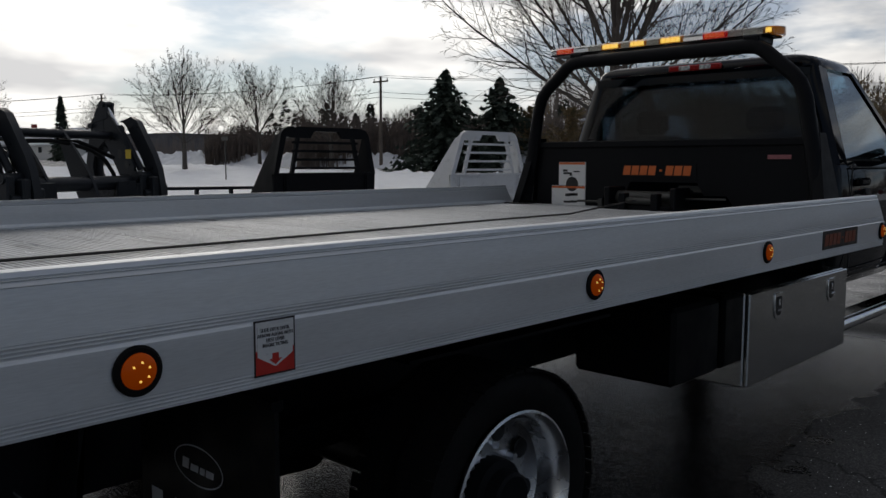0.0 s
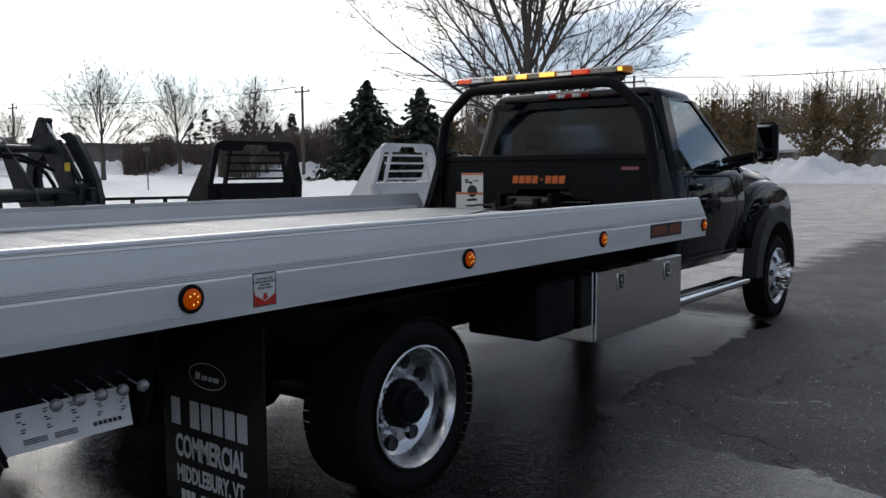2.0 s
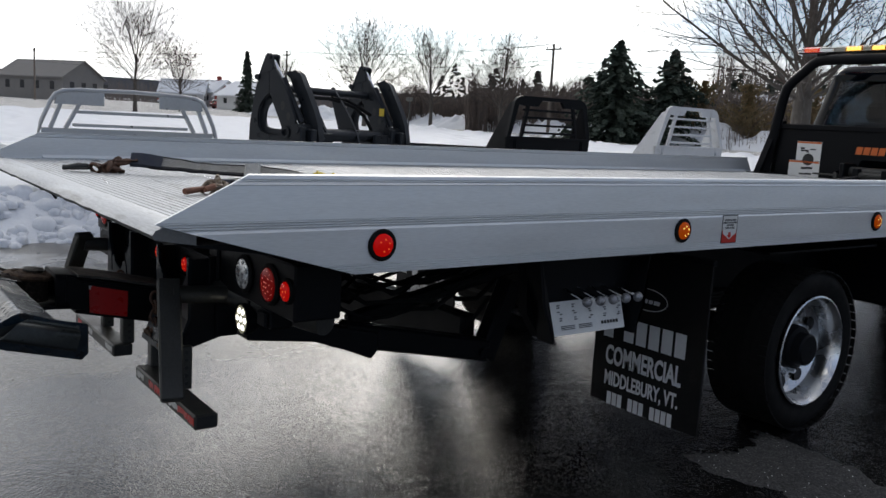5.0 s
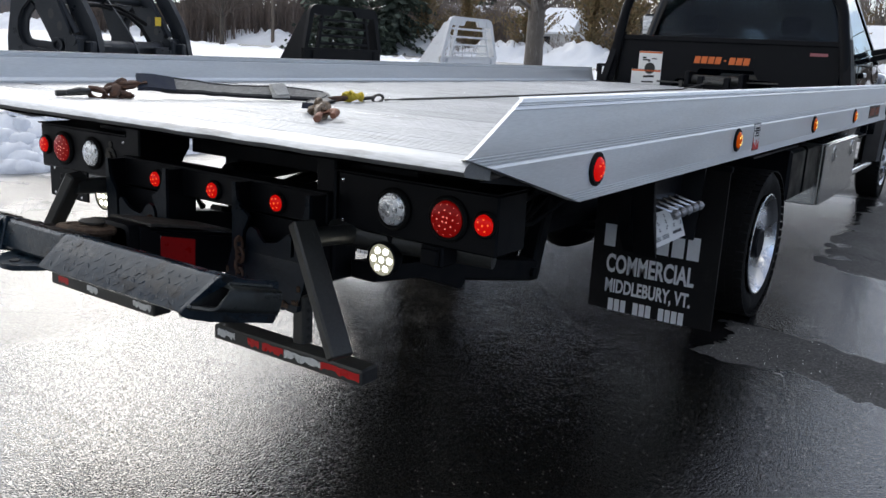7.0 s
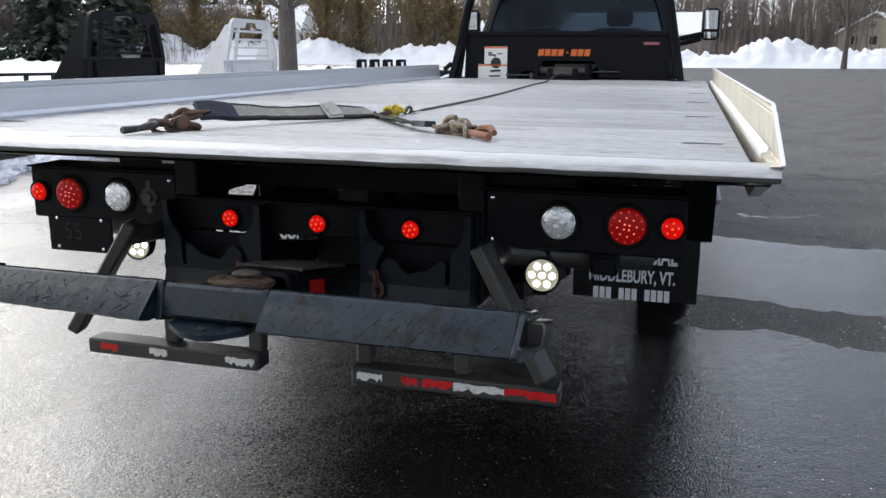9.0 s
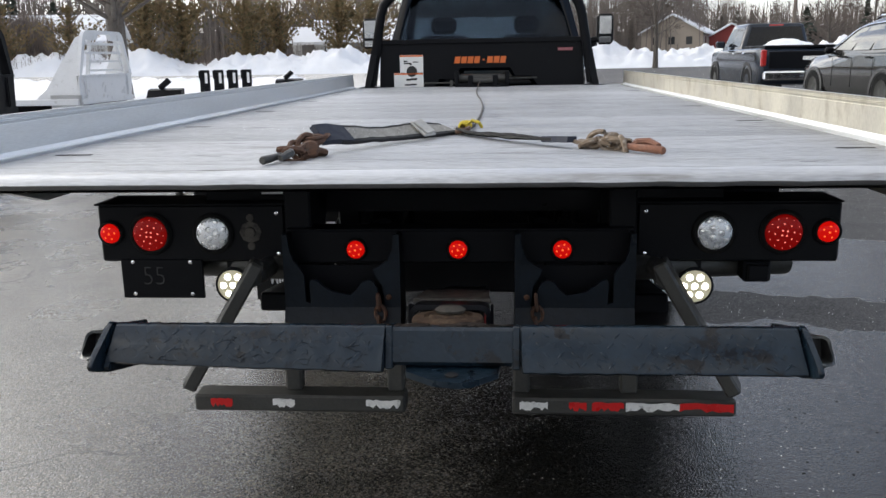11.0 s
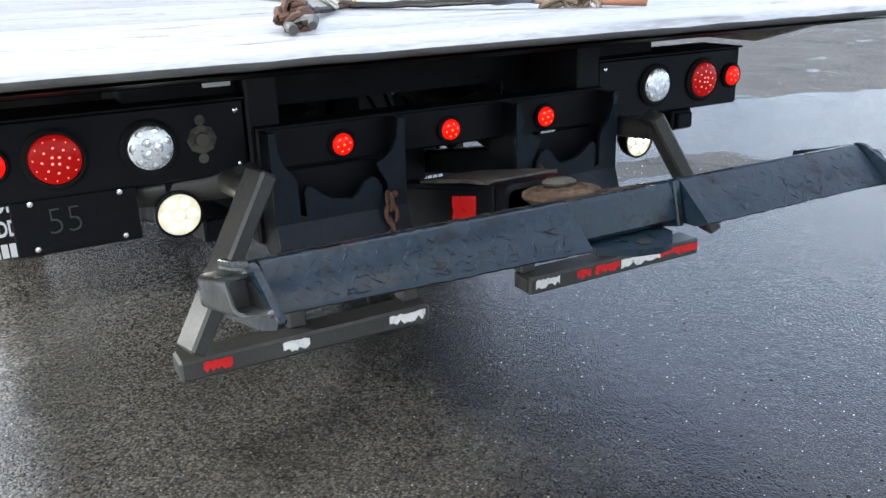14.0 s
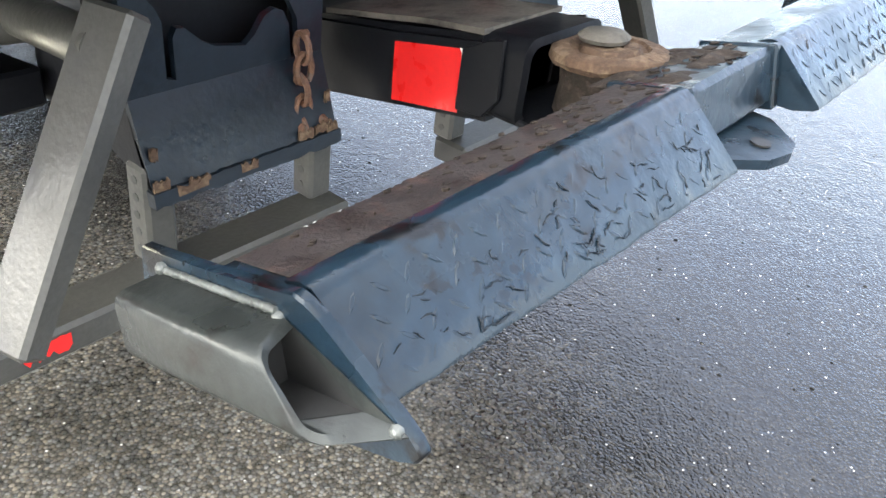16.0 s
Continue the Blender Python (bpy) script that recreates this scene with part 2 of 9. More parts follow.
alu = surface("mill_aluminium", (0.80, 0.82, 0.825), 0.39, 0.5, 0.10, 3.0, 60, 0.05, stretch=(6, 0.5, 6), rvary=0.1)
alu_deck = surface("worn_deck_aluminium", (0.41, 0.42, 0.43), 0.46, 0.6, 0.28, 2.6, 46, 0.12, stretch=(0.6, 4, 4), second=(0.22, 0.215, 0.205), spot=(0.55, 0.70), rvary=0.16)
alu_dirty = surface("stained_aluminium", (0.58, 0.55, 0.47), 0.5, 0.6, 0.15, 3.5, 70, 0.06, stretch=(5, 1.5, 0.7), second=(0.40, 0.36, 0.28), spot=(0.52, 0.7))
alu_tail_shade = surface("scuffed_shaded_tail_aluminium", (0.17, 0.17, 0.165), 0.6, 0.3, 0.25, 6, 60, 0.25, second=(0.2, 0.2, 0.2), spot=(0.55, 0.7), stretch=(2, 4, 4))
steel_box = surface("polished_steel", (0.66, 0.67, 0.66), 0.16, 1.0, 0.06, 4, 50, 0.02, rvary=0.06)
def plank_random(m, low, high):
    """Lets each plank differ a little in tone."""
    n, l = m.node_tree.nodes, m.node_tree.links
    b = n["Principled BSDF"]
    info, rng, hsv = n.new("ShaderNodeObjectInfo"), n.new("ShaderNodeMapRange"), n.new("ShaderNodeHueSaturation")
    rng.inputs["To Min"].default_value, rng.inputs["To Max"].default_value = low, high
    src = b.inputs["Base Color"].links[0].from_socket
    l.new(info.outputs["Random"], rng.inputs["Value"])
    l.new(rng.outputs[0], hsv.inputs["Value"])
    l.new(src, hsv.inputs["Color"])
    l.new(hsv.outputs[0], b.inputs["Base Color"])


plank_random(alu_deck, 0.84, 1.1)
chrome = surface("chrome", (0.78, 0.79, 0.80), 0.12, 1.0, 0.05, 9, 60, 0.02, rvary=0.06)
rim_alu = surface("forged_wheel_aluminium", (0.70, 0.71, 0.72), 0.28, 1.0, 0.10, 9, 80, 0.04, second=(0.42, 0.42, 0.42), spot=(0.6, 0.8))
black = surface("black_frame_paint", (0.0045, 0.005, 0.0065), 0.45, 0.0, 0.3, 5, 120, 0.10, spec=0.12, second=(0.010, 0.0135, 0.013), spot=(0.62, 0.85))
black_gloss = surface("black_body_paint", (0.0018, 0.0036, 0.0062), 0.05, 0.0, 0.1, 3, 40, 0.0, rvary=0.01, spec=0.22, coat=0.0)
blue_steel = surface("worn_dark_steel_paint", (0.0070, 0.0150, 0.0235), 0.28, 0.0, 0.4, 9, 45, 0.4, spec=0.32, second=(0.003, 0.0035, 0.0045), spot=(0.56, 0.62), rvary=0.14)
saddle_steel = surface("dark_saddle_paint", (0.0055, 0.0098, 0.0150), 0.38, 0.0, 0.4, 9, 60, 0.3, spec=0.22, second=(0.012, 0.010, 0.009), spot=(0.62, 0.8))
tube_steel = surface("bare_dark_steel", (0.022, 0.025, 0.024), 0.34, 0.3, 0.35, 12, 70, 0.25, spec=0.4, second=(0.010, 0.009, 0.008), spot=(0.55, 0.7))
dusty_steel = surface("dusty_worn_steel", (0.075, 0.068, 0.058), 0.7, 0.1, 0.35, 14, 140, 0.3, spec=0.3, second=(0.018, 0.017, 0.016), spot=(0.5, 0.66))
rust_dark = surface("dark_flaking_rust", (0.060, 0.037, 0.024), 0.85, 0.05, 0.5, 26, 160, 0.7, spec=0.25, second=(0.115, 0.080, 0.052), spot=(0.5, 0.62))
scale_mat = surface("brown_rust_scale", (0.017, 0.0125, 0.0115), 0.6, 0.0, 0.45, 22, 160, 0.6, spec=0.35, second=(0.034, 0.019, 0.015), spot=(0.54, 0.66))
crust_mat = surface("dark_crust", (0.020, 0.015, 0.012), 0.85, 0.0, 0.6, 40, 200, 0.8, spec=0.2, second=(0.055, 0.042, 0.033), spot=(0.52, 0.66))
weld_mat = surface("weld_bead", (0.085, 0.092, 0.088), 0.4, 0.4, 0.4, 60, 240, 0.3, second=(0.17, 0.18, 0.175), spot=(0.60, 0.70))
grey_steel = surface("scuffed_grey_steel", (0.040, 0.040, 0.036), 0.44, 0.15, 0.3, 8, 120, 0.2, second=(0.035, 0.035, 0.035), spot=(0.52, 0.68))
rust = surface("rusty_chain", (0.098, 0.048, 0.028), 0.75, 0.15, 0.5, 40, 200, 0.5, second=(0.08, 0.06, 0.05), spot=(0.5, 0.7))
rubber = surface("tyre_rubber", (0.007, 0.007, 0.007), 0.75, 0.0, 0.3, 9, 150, 0.3, spec=0.15, second=(0.016, 0.0155, 0.015), spot=(0.6, 0.8))
flap_rubber = surface("mud_flap_rubber", (0.006, 0.006, 0.0065), 0.55, 0.0, 0.3, 7, 90, 0.1, spec=0.2, second=(0.016, 0.0155, 0.015), spot=(0.6, 0.8))
white_paint = surface("white_lettering", (0.70, 0.71, 0.72), 0.55, 0.0, 0.08, 20, 150, 0.02, second=(0.42, 0.42, 0.42), spot=(0.66, 0.8))
orange = surface("orange_decal", (0.62, 0.13, 0.02), 0.45, 0.0, 0.1, 20, 150, 0.0)
red_tape = surface("red_reflective_tape", (0.52, 0.010, 0.010), 0.35, 0.0, 0.1, 25, 150, 0.03)
white_tape = surface("white_reflective_tape", (0.62, 0.62, 0.60), 0.4, 0.0, 0.15, 30, 150, 0.05, second=(0.3, 0.3, 0.29), spot=(0.56, 0.66))
label_white = surface("label_vinyl", (0.72, 0.72, 0.70), 0.5, 0.0, 0.06, 20, 100, 0.0, second=(0.5, 0.48, 0.44), spot=(0.62, 0.78))
label_red = surface("label_red", (0.55, 0.03, 0.02), 0.5, 0.0, 0.1, 20, 100, 0.0)
# black for print and panels, and for painted darkness in holes and recesses
print_and_shade_black = surface("print_and_shade_black", (0.012, 0.012, 0.012), 0.5, 0.0, 0.1, 20, 100, 0.0)
red_lit = glow("red_lens_lit", (1.0, 0.006, 0.003), 0.62, (0.25, 0.004, 0.004))
red_hot = glow("red_diode", (1.0, 0.13, 0.03), 1.7)
red_spot = glow("red_lens_diode", (1.0, 0.20, 0.16), 1.7)
red_lens = surface("red_lens", (0.42, 0.012, 0.010), 0.18, 0.0, 0.15, 60, 300, 0.15, coat=0.6)
red_dim = glow("red_lens_dim", (1.0, 0.010, 0.006), 0.13, (0.22, 0.004, 0.004))
amber_lit = glow("amber_lens_lit", (1.0, 0.13, 0.0), 0.36, (0.35, 0.06, 0.003))
amber_hot = glow("amber_diode", (1.0, 0.66, 0.12), 5.0)
clear_lens = surface("clear_lens", (0.80, 0.82, 0.84), 0.30, 0.6, 0.15, 60, 250, 0.2, coat=0.5)
clear_dot = surface("clear_diode", (0.95, 0.96, 0.97), 0.16, 0.7, 0.08, 60, 250, 0.1, coat=0.8)
lens_ring = surface("lens_recess", (0.09, 0.095, 0.10), 0.3, 0.3, 0.3, 60, 250, 0.1)
work_lit = glow("work_lamp_diode", (1.0, 0.97, 0.84), 7.0, (0.8, 0.8, 0.7))
work_face = glow("work_lamp_face", (1.0, 0.92, 0.62), 0.30, (0.5, 0.5, 0.42))
dark_glass = glass("tinted_rear_glass", (0.095, 0.105, 0.118))
dark_glass.node_tree.nodes["Principled BSDF"].inputs["IOR"].default_value = 1.30
side_glass = glass("side_glass", (0.42, 0.60, 0.70))
side_glass.node_tree.nodes["Principled BSDF"].inputs["IOR"].default_value = 1.9
mirror_glass = surface("mirror_glass", (0.85, 0.87, 0.88), 0.02, 1.0, 0.0, 5, 50, 0.0, rvary=0.0)
seat_cloth = surface("seat_cloth", (0.03, 0.03, 0.032), 0.9, 0.0, 0.2, 9, 120, 0.2)
grey_plastic = surface("grey_trim", (0.022, 0.022, 0.023), 0.6, 0.0, 0.15, 9, 120, 0.1)

# ---- ground ----
def wet_asphalt():
    m = bpy.data.materials.new("wet_asphalt")
    m.use_nodes = True
    n, l = m.node_tree.nodes, m.node_tree.links
    b = n["Principled BSDF"]
    geo = n.new("ShaderNodeNewGeometry")

    def noise_tex(scale, detail=5, rough=0.55, off=0.0):
        t = n.new("ShaderNodeTexNoise")
        mp = n.new("ShaderNodeMapping")
        mp.inputs["Location"].default_value = (off, off * 0.7, 0)
        l.new(geo.outputs["Position"], mp.inputs["Vector"])
        l.new(mp.outputs[0], t.inputs["Vector"])
        t.inputs["Scale"].default_value, t.inputs["Detail"].default_value, t.inputs["Roughness"].default_value = scale, detail, rough
        return t.outputs[0]

    def math_node(op, a, b_=None, c=None):
        t = n.new("ShaderNodeMath")
        t.operation = op
        for i, v in enumerate((a, b_, c)):
            if v is None:
                continue
            if isinstance(v, (int, float)):
                t.inputs[i].default_value = v
            else:
                l.new(v, t.inputs[i])
        return t.outputs[0]

    def span(v, a, b_, c=0.0, d=1.0):
        t = n.new("ShaderNodeMapRange")
        for i, k in enumerate((a, b_, c, d)):
            t.inputs[i + 1].default_value = k
        l.new(v, t.inputs[0])
        return t.outputs[0]

    def blend(f, a, b_):
        t = n.new("ShaderNodeMix")
        t.data_type = "RGBA"
        for key, v in (("Factor", f), ("A", a), ("B", b_)):
            if isinstance(v, tuple):
                t.inputs[key].default_value = v
            else:
                l.new(v, t.inputs[key])
        return t.outputs["Result"]

    sep = n.new("ShaderNodeSeparateXYZ")
    l.new(geo.outputs["Position"], sep.inputs[0])
    X, Y = sep.outputs["X"], sep.outputs["Y"]
    # stones of the aggregate, each with its own tone, dark binder between
    cells = n.new("ShaderNodeTexVoronoi")
    cells.inputs["Scale"].default_value = 150
    l.new(geo.outputs["Position"], cells.inputs["Vector"])
    tint = n.new("ShaderNodeSeparateColor")
    l.new(cells.outputs["Color"], tint.inputs[0])
    tone = math_node("POWER", tint.outputs["Red"], 2.2)
    grit = math_node("MULTIPLY", span(tone, 0.0, 1.0, 0.030, 0.095), span(cells.outputs["Distance"], 0.40, 0.80, 1.0, 0.45))
    grit = math_node("MULTIPLY", grit, span(noise_tex(1.3, 6, 0.6, 3.0), 0.3, 0.7, 0.75, 1.3))
    # stones darken towards +x: wetter there, with the truck's shade painted in
    wet_shade_x = math_node("ADD", X, span(noise_tex(1.8, 6, 0.6, 27.0), 0.25, 0.75, -0.5, 0.5))
    grit = math_node("MULTIPLY", grit, span(wet_shade_x, -0.45, 0.25, 1.45, 0.28))
    pale = math_node("MULTIPLY", span(tint.outputs["Green"], 0.989, 0.993), span(cells.outputs["Distance"], 0.37, 0.31))
    grey = n.new("ShaderNodeCombineColor")
    warm = tint.outputs["Blue"]
    l.new(math_node("MULTIPLY", grit, span(warm, 0, 1, 0.98, 1.16)), grey.inputs[0])
    l.new(grit, grey.inputs[1])
    l.new(math_node("MULTIPLY", grit, span(warm, 0, 1, 0.98, 0.76)), grey.inputs[2])
    base = blend(pale, grey.outputs[0], (0.40, 0.39, 0.36, 1))
    # dry strips on the open side of the truck, with ragged rims
    wob = noise_tex(2.2, 6, 0.62, 11.0)
    wob2 = noise_tex(2.0, 6, 0.62, 17.0)
    px = math_node("ADD", X, span(wob, 0.25, 0.75, -0.16, 0.16))
    py = math_node("ADD", Y, span(wob2, 0.25, 0.75, -0.20, 0.20))
    lean = math_node("ADD", py, math_node("MULTIPLY", math_node("SUBTRACT", px, 1.15), 0.28))
    strip = math_node("MULTIPLY", math_node("MULTIPLY", span(lean, 2.06, 2.08), span(lean, 2.64, 2.62)), math_node("MULTIPLY", span(px, 1.10, 1.13), span(px, 3.3, 3.2)))
    open_ = math_node("MULTIPLY", math_node("MULTIPLY", span(lean, 4.46, 4.50), span(px, 1.12, 1.16)), span(noise_tex(1.1, 6, 0.66, 31.0), 0.37, 0.39))
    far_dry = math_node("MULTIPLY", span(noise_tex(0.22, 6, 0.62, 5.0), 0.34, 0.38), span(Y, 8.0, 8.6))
    dry = math_node("MAXIMUM", math_node("MAXIMUM", strip, open_), far_dry)
    # the other side has drained to a thin damp film
    damp = math_node("MULTIPLY", span(px, -1.05, -1.25), span(noise_tex(0.8, 6, 0.62, 41.0), 0.36, 0.42, 0.45, 1.0))
    lifted = n.new("ShaderNodeHueSaturation")
    l.new(span(dry, 0.0, 1.0, 0.9, 0.35), lifted.inputs["Saturation"])
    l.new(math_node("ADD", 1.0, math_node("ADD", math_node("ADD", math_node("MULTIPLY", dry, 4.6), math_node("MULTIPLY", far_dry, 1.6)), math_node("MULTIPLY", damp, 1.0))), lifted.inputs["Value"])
    l.new(base, lifted.inputs["Color"])
    # wet ground by the wheels, blackened in colour for the truck's dark reflection
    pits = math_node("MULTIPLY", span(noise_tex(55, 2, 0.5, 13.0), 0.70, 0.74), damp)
    truck_dark = math_node("MULTIPLY", math_node("MULTIPLY", math_node("MULTIPLY", span(X, -0.9, -0.4), span(Y, 1.5, 2.1)), math_node("MULTIPLY", span(Y, 9.5, 8.5), span(X, 2.0, 1.3))), math_node("SUBTRACT", 1.0, dry))
    shade = blend(math_node("MULTIPLY", truck_dark, 0.75), lifted.outputs[0], (0.008, 0.008, 0.009, 1))
    # cracks
    bent = n.new("ShaderNodeVectorMath")
    shift = n.new("ShaderNodeTexNoise")
    shift.inputs["Scale"].default_value, shift.inputs["Detail"].default_value = 1.5, 5
    l.new(geo.outputs["Position"], shift.inputs["Vector"])
    l.new(geo.outputs["Position"], bent.inputs[0])
    l.new(shift.outputs["Color"], bent.inputs[1])
    edges = n.new("ShaderNodeTexVoronoi")
    edges.feature = "DISTANCE_TO_EDGE"
    edges.inputs["Scale"].default_value = 0.33
    l.new(bent.outputs[0], edges.inputs["Vector"])
    crack = math_node("MULTIPLY", span(edges.outputs["Distance"], 0.0045, 0.002), math_node("MAXIMUM", dry, damp))
    shade = blend(math_node("MAXIMUM", math_node("MULTIPLY", crack, 0.85), math_node("MULTIPLY", pits, 0.8)), shade, (0.012, 0.011, 0.010, 1))
    # thin ice along the foot of the ploughed snow
    icy = math_node("MULTIPLY", math_node("MULTIPLY", span(X, -3.6, -5.2), span(noise_tex(0.9, 7, 0.65, 21.0), 0.50, 0.60)), span(X, -9.0, -8.0))
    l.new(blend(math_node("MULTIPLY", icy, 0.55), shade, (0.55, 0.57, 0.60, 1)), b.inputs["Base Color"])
    film = span(noise_tex(1.6, 5, 0.55, 8.0), 0.35, 0.65, 0.035, 0.10)
    # open pores between the stones, where no film stands
    pores = n.new("ShaderNodeTexVoronoi")
    pores.inputs["Scale"].default_value = 24
    pores.inputs["Randomness"].default_value = 1.0
    l.new(geo.outputs["Position"], pores.inputs["Vector"])
    p_tint = n.new("ShaderNodeSeparateColor")
    l.new(pores.outputs["Color"], p_tint.inputs[0])
    pore = math_node("MULTIPLY", math_node("LESS_THAN", pores.outputs["Distance"], span(p_tint.outputs["Green"], 0.0, 1.0, 0.03, 0.15)), math_node("GREATER_THAN", p_tint.outputs["Red"], 0.35))
    rough = math_node("ADD", film, math_node("ADD", math_node("MULTIPLY", dry, 0.6), math_node("MULTIPLY", damp, 0.22)))
    l.new(math_node("MAXIMUM", rough, math_node("MULTIPLY", pore, 0.9)), b.inputs["Roughness"])
    gloss = math_node("SUBTRACT", span(dry, 0.0, 1.0, 0.50, 0.2), math_node("MULTIPLY", truck_dark, 0.40))
    l.new(math_node("MULTIPLY", gloss, math_node("SUBTRACT", 1.0, math_node("MULTIPLY", pore, 0.85))), b.inputs["Specular IOR Level"])
    bp = n.new("ShaderNodeBump")
    bp.inputs["Distance"].default_value = 0.004
    bp.inputs["Strength"].default_value = 0.4
    l.new(math_node("ADD", math_node("ADD", math_node("MULTIPLY", cells.outputs["Distance"], -0.8), math_node("MULTIPLY", pore, -0.8)), math_node("ADD", math_node("MULTIPLY", noise_tex(34, 4), 1.1), math_node("MULTIPLY", noise_tex(9, 3, 0.5, 2.0), 1.6))), bp.inputs["Height"])
    l.new(bp.outputs[0], b.inputs["Normal"])
    return m


snow_mat = surface("old_snow", (0.78, 0.80, 0.83), 0.7, 0.0, 0.06, 1.5, 30, 0.5, second=(0.60, 0.60, 0.58), spot=(0.62, 0.8))
snow_mat.node_tree.nodes["Principled BSDF"].inputs["Subsurface Weight"].default_value = 0.0


def rise(x, y):
    """The lot is level; beyond it the land lifts a little."""
    d = math.hypot(x, y - 3)
    fx, fy = min(1.0, max(0.0, (x - 3.5) / 3.0)), min(1.0, max(0.0, (y - 8.0) / 6.0))
    side = 0.25 * fx * fx * (3 - 2 * fx) * fy * fy * (3 - 2 * fy)
    return max(side, 0.9 * min(1.0, max(0.0, (d - 22) / 45)) ** 1.3) + max(0.0, d - 75) * 0.012


bm = B()
radii = [0, 3, 6, 8, 10, 12, 14, 16, 18, 20, 22.5, 25, 27.5, 30, 33, 36, 44, 54, 66, 80, 100, 130, 170, 230, 330, 500, 800, 1500]
rows = []
for r in radii[1:]:
    rows.append([bm.verts.new((r * math.sin(a), 3 + r * math.cos(a), rise(r * math.sin(a), 3 + r * math.cos(a)))) for a in (2 * math.pi * i / 96 for i in range(96))])
for a, b in zip(rows, rows[1:]):
    bridge(bm, a, b)
bm.faces.new(rows[0])
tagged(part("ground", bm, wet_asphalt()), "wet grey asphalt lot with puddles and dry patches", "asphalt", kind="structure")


def snow_depth(x, y):
    """Depth of snow over the ground; below nought where the lot is bare."""
    w = 0.5 * noise.fractal(Vector((x * 0.35, y * 0.35, 3)), 0.8, 2.1, 4)
    edge = -6.3 + 0.9 * math.exp(-((y - 1.5) / 3.2) ** 2) - 0.02 * max(0, y - 8) - max(0, y - 23) * 0.14
    ins = min(edge - x, 43 + 0.1 * x - y, x + 150, y + 40) + w * 1.2
    depth = 0.30 * (1 - math.exp(-max(0.0, ins) * 1.6)) if ins > 0 else ins * 0.12
    lump = 0.12 * noise.fractal(Vector((x * 0.9, y * 0.9, 0)), 0.9, 2.0, 4)
    lump += 0.10 * max(0.0, noise.noise(Vector((x * 3.6, y * 3.6, 11)))) * math.exp(-((ins - 0.6) / 1.0) ** 2)
    ridge = 0.30 * math.exp(-((ins - 0.9) / 0.7) ** 2) * max(0, 0.45 + noise.noise(Vector((x * 1.6, y * 1.6, 7))))
    return depth + (lump * 0.8 + ridge if ins > 0 else 0) - 0.08


def snow_field(name, x0, x1, y0, y1, nx, ny, squash):
    bm = B()

    def at(u, v):
        x, y = x1 - (x1 - x0) * u ** squash, y0 + (y1 - y0) * v
        return (x, y, rise(x, y) + max(-0.3, snow_depth(x, y)))
    grid(bm, nx, ny, at)
    return tagged(part(name, bm, snow_mat, angle=180), "lumpy ploughed snow over the edge of the lot", "snow", kind="stuff")


snow_field("snow_field", -60, -5.2, -10, 48, 190, 400, 2.1)


def snow_bank(path, wide, tall, seed):
    """A ploughed bank of broken snow along a line of plan points."""
    bm = B()
    pts = [Vector((x, y, 0)) for x, y in path]
    segs = [(b - a).length for a, b in zip(pts, pts[1:])]
    total = sum(segs)
    n = int(total / 0.22)

    def at(u, v):
        s = u * total
        i = 0
        while i < len(segs) - 1 and s > segs[i]:
            s -= segs[i]
            i += 1
        a, b = pts[i], pts[i + 1]
        p = a + (b - a) * min(1, s / segs[i])
        d = (b - a).normalized()
        side = Vector((-d.y, d.x, 0))
        q = p + side * ((v - 0.5) * wide)
        prof = max(0.0, 1 - abs(2 * v - 1) ** 1.7)
        h = tall * prof * (0.62 + 0.5 * noise.fractal(Vector((q.x * 0.22, q.y * 0.22, seed)), 0.8, 2, 3)) + 0.42 * prof * noise.fractal(Vector((q.x * 1.5, q.y * 1.5, seed)), 0.6, 2.1, 5) + 0.22 * prof * max(0.0, noise.noise(Vector((q.x * 3.1, q.y * 3.1, seed + 5))))
        return (q.x, q.y, rise(q.x, q.y) - 0.06 + h)
    grid(bm, n, 26, at)
    return tagged(part("snow_bank", bm, snow_mat, angle=180), "ploughed bank of broken white snow beside the road", "snow bank", "snow banks by the road", "stuff")


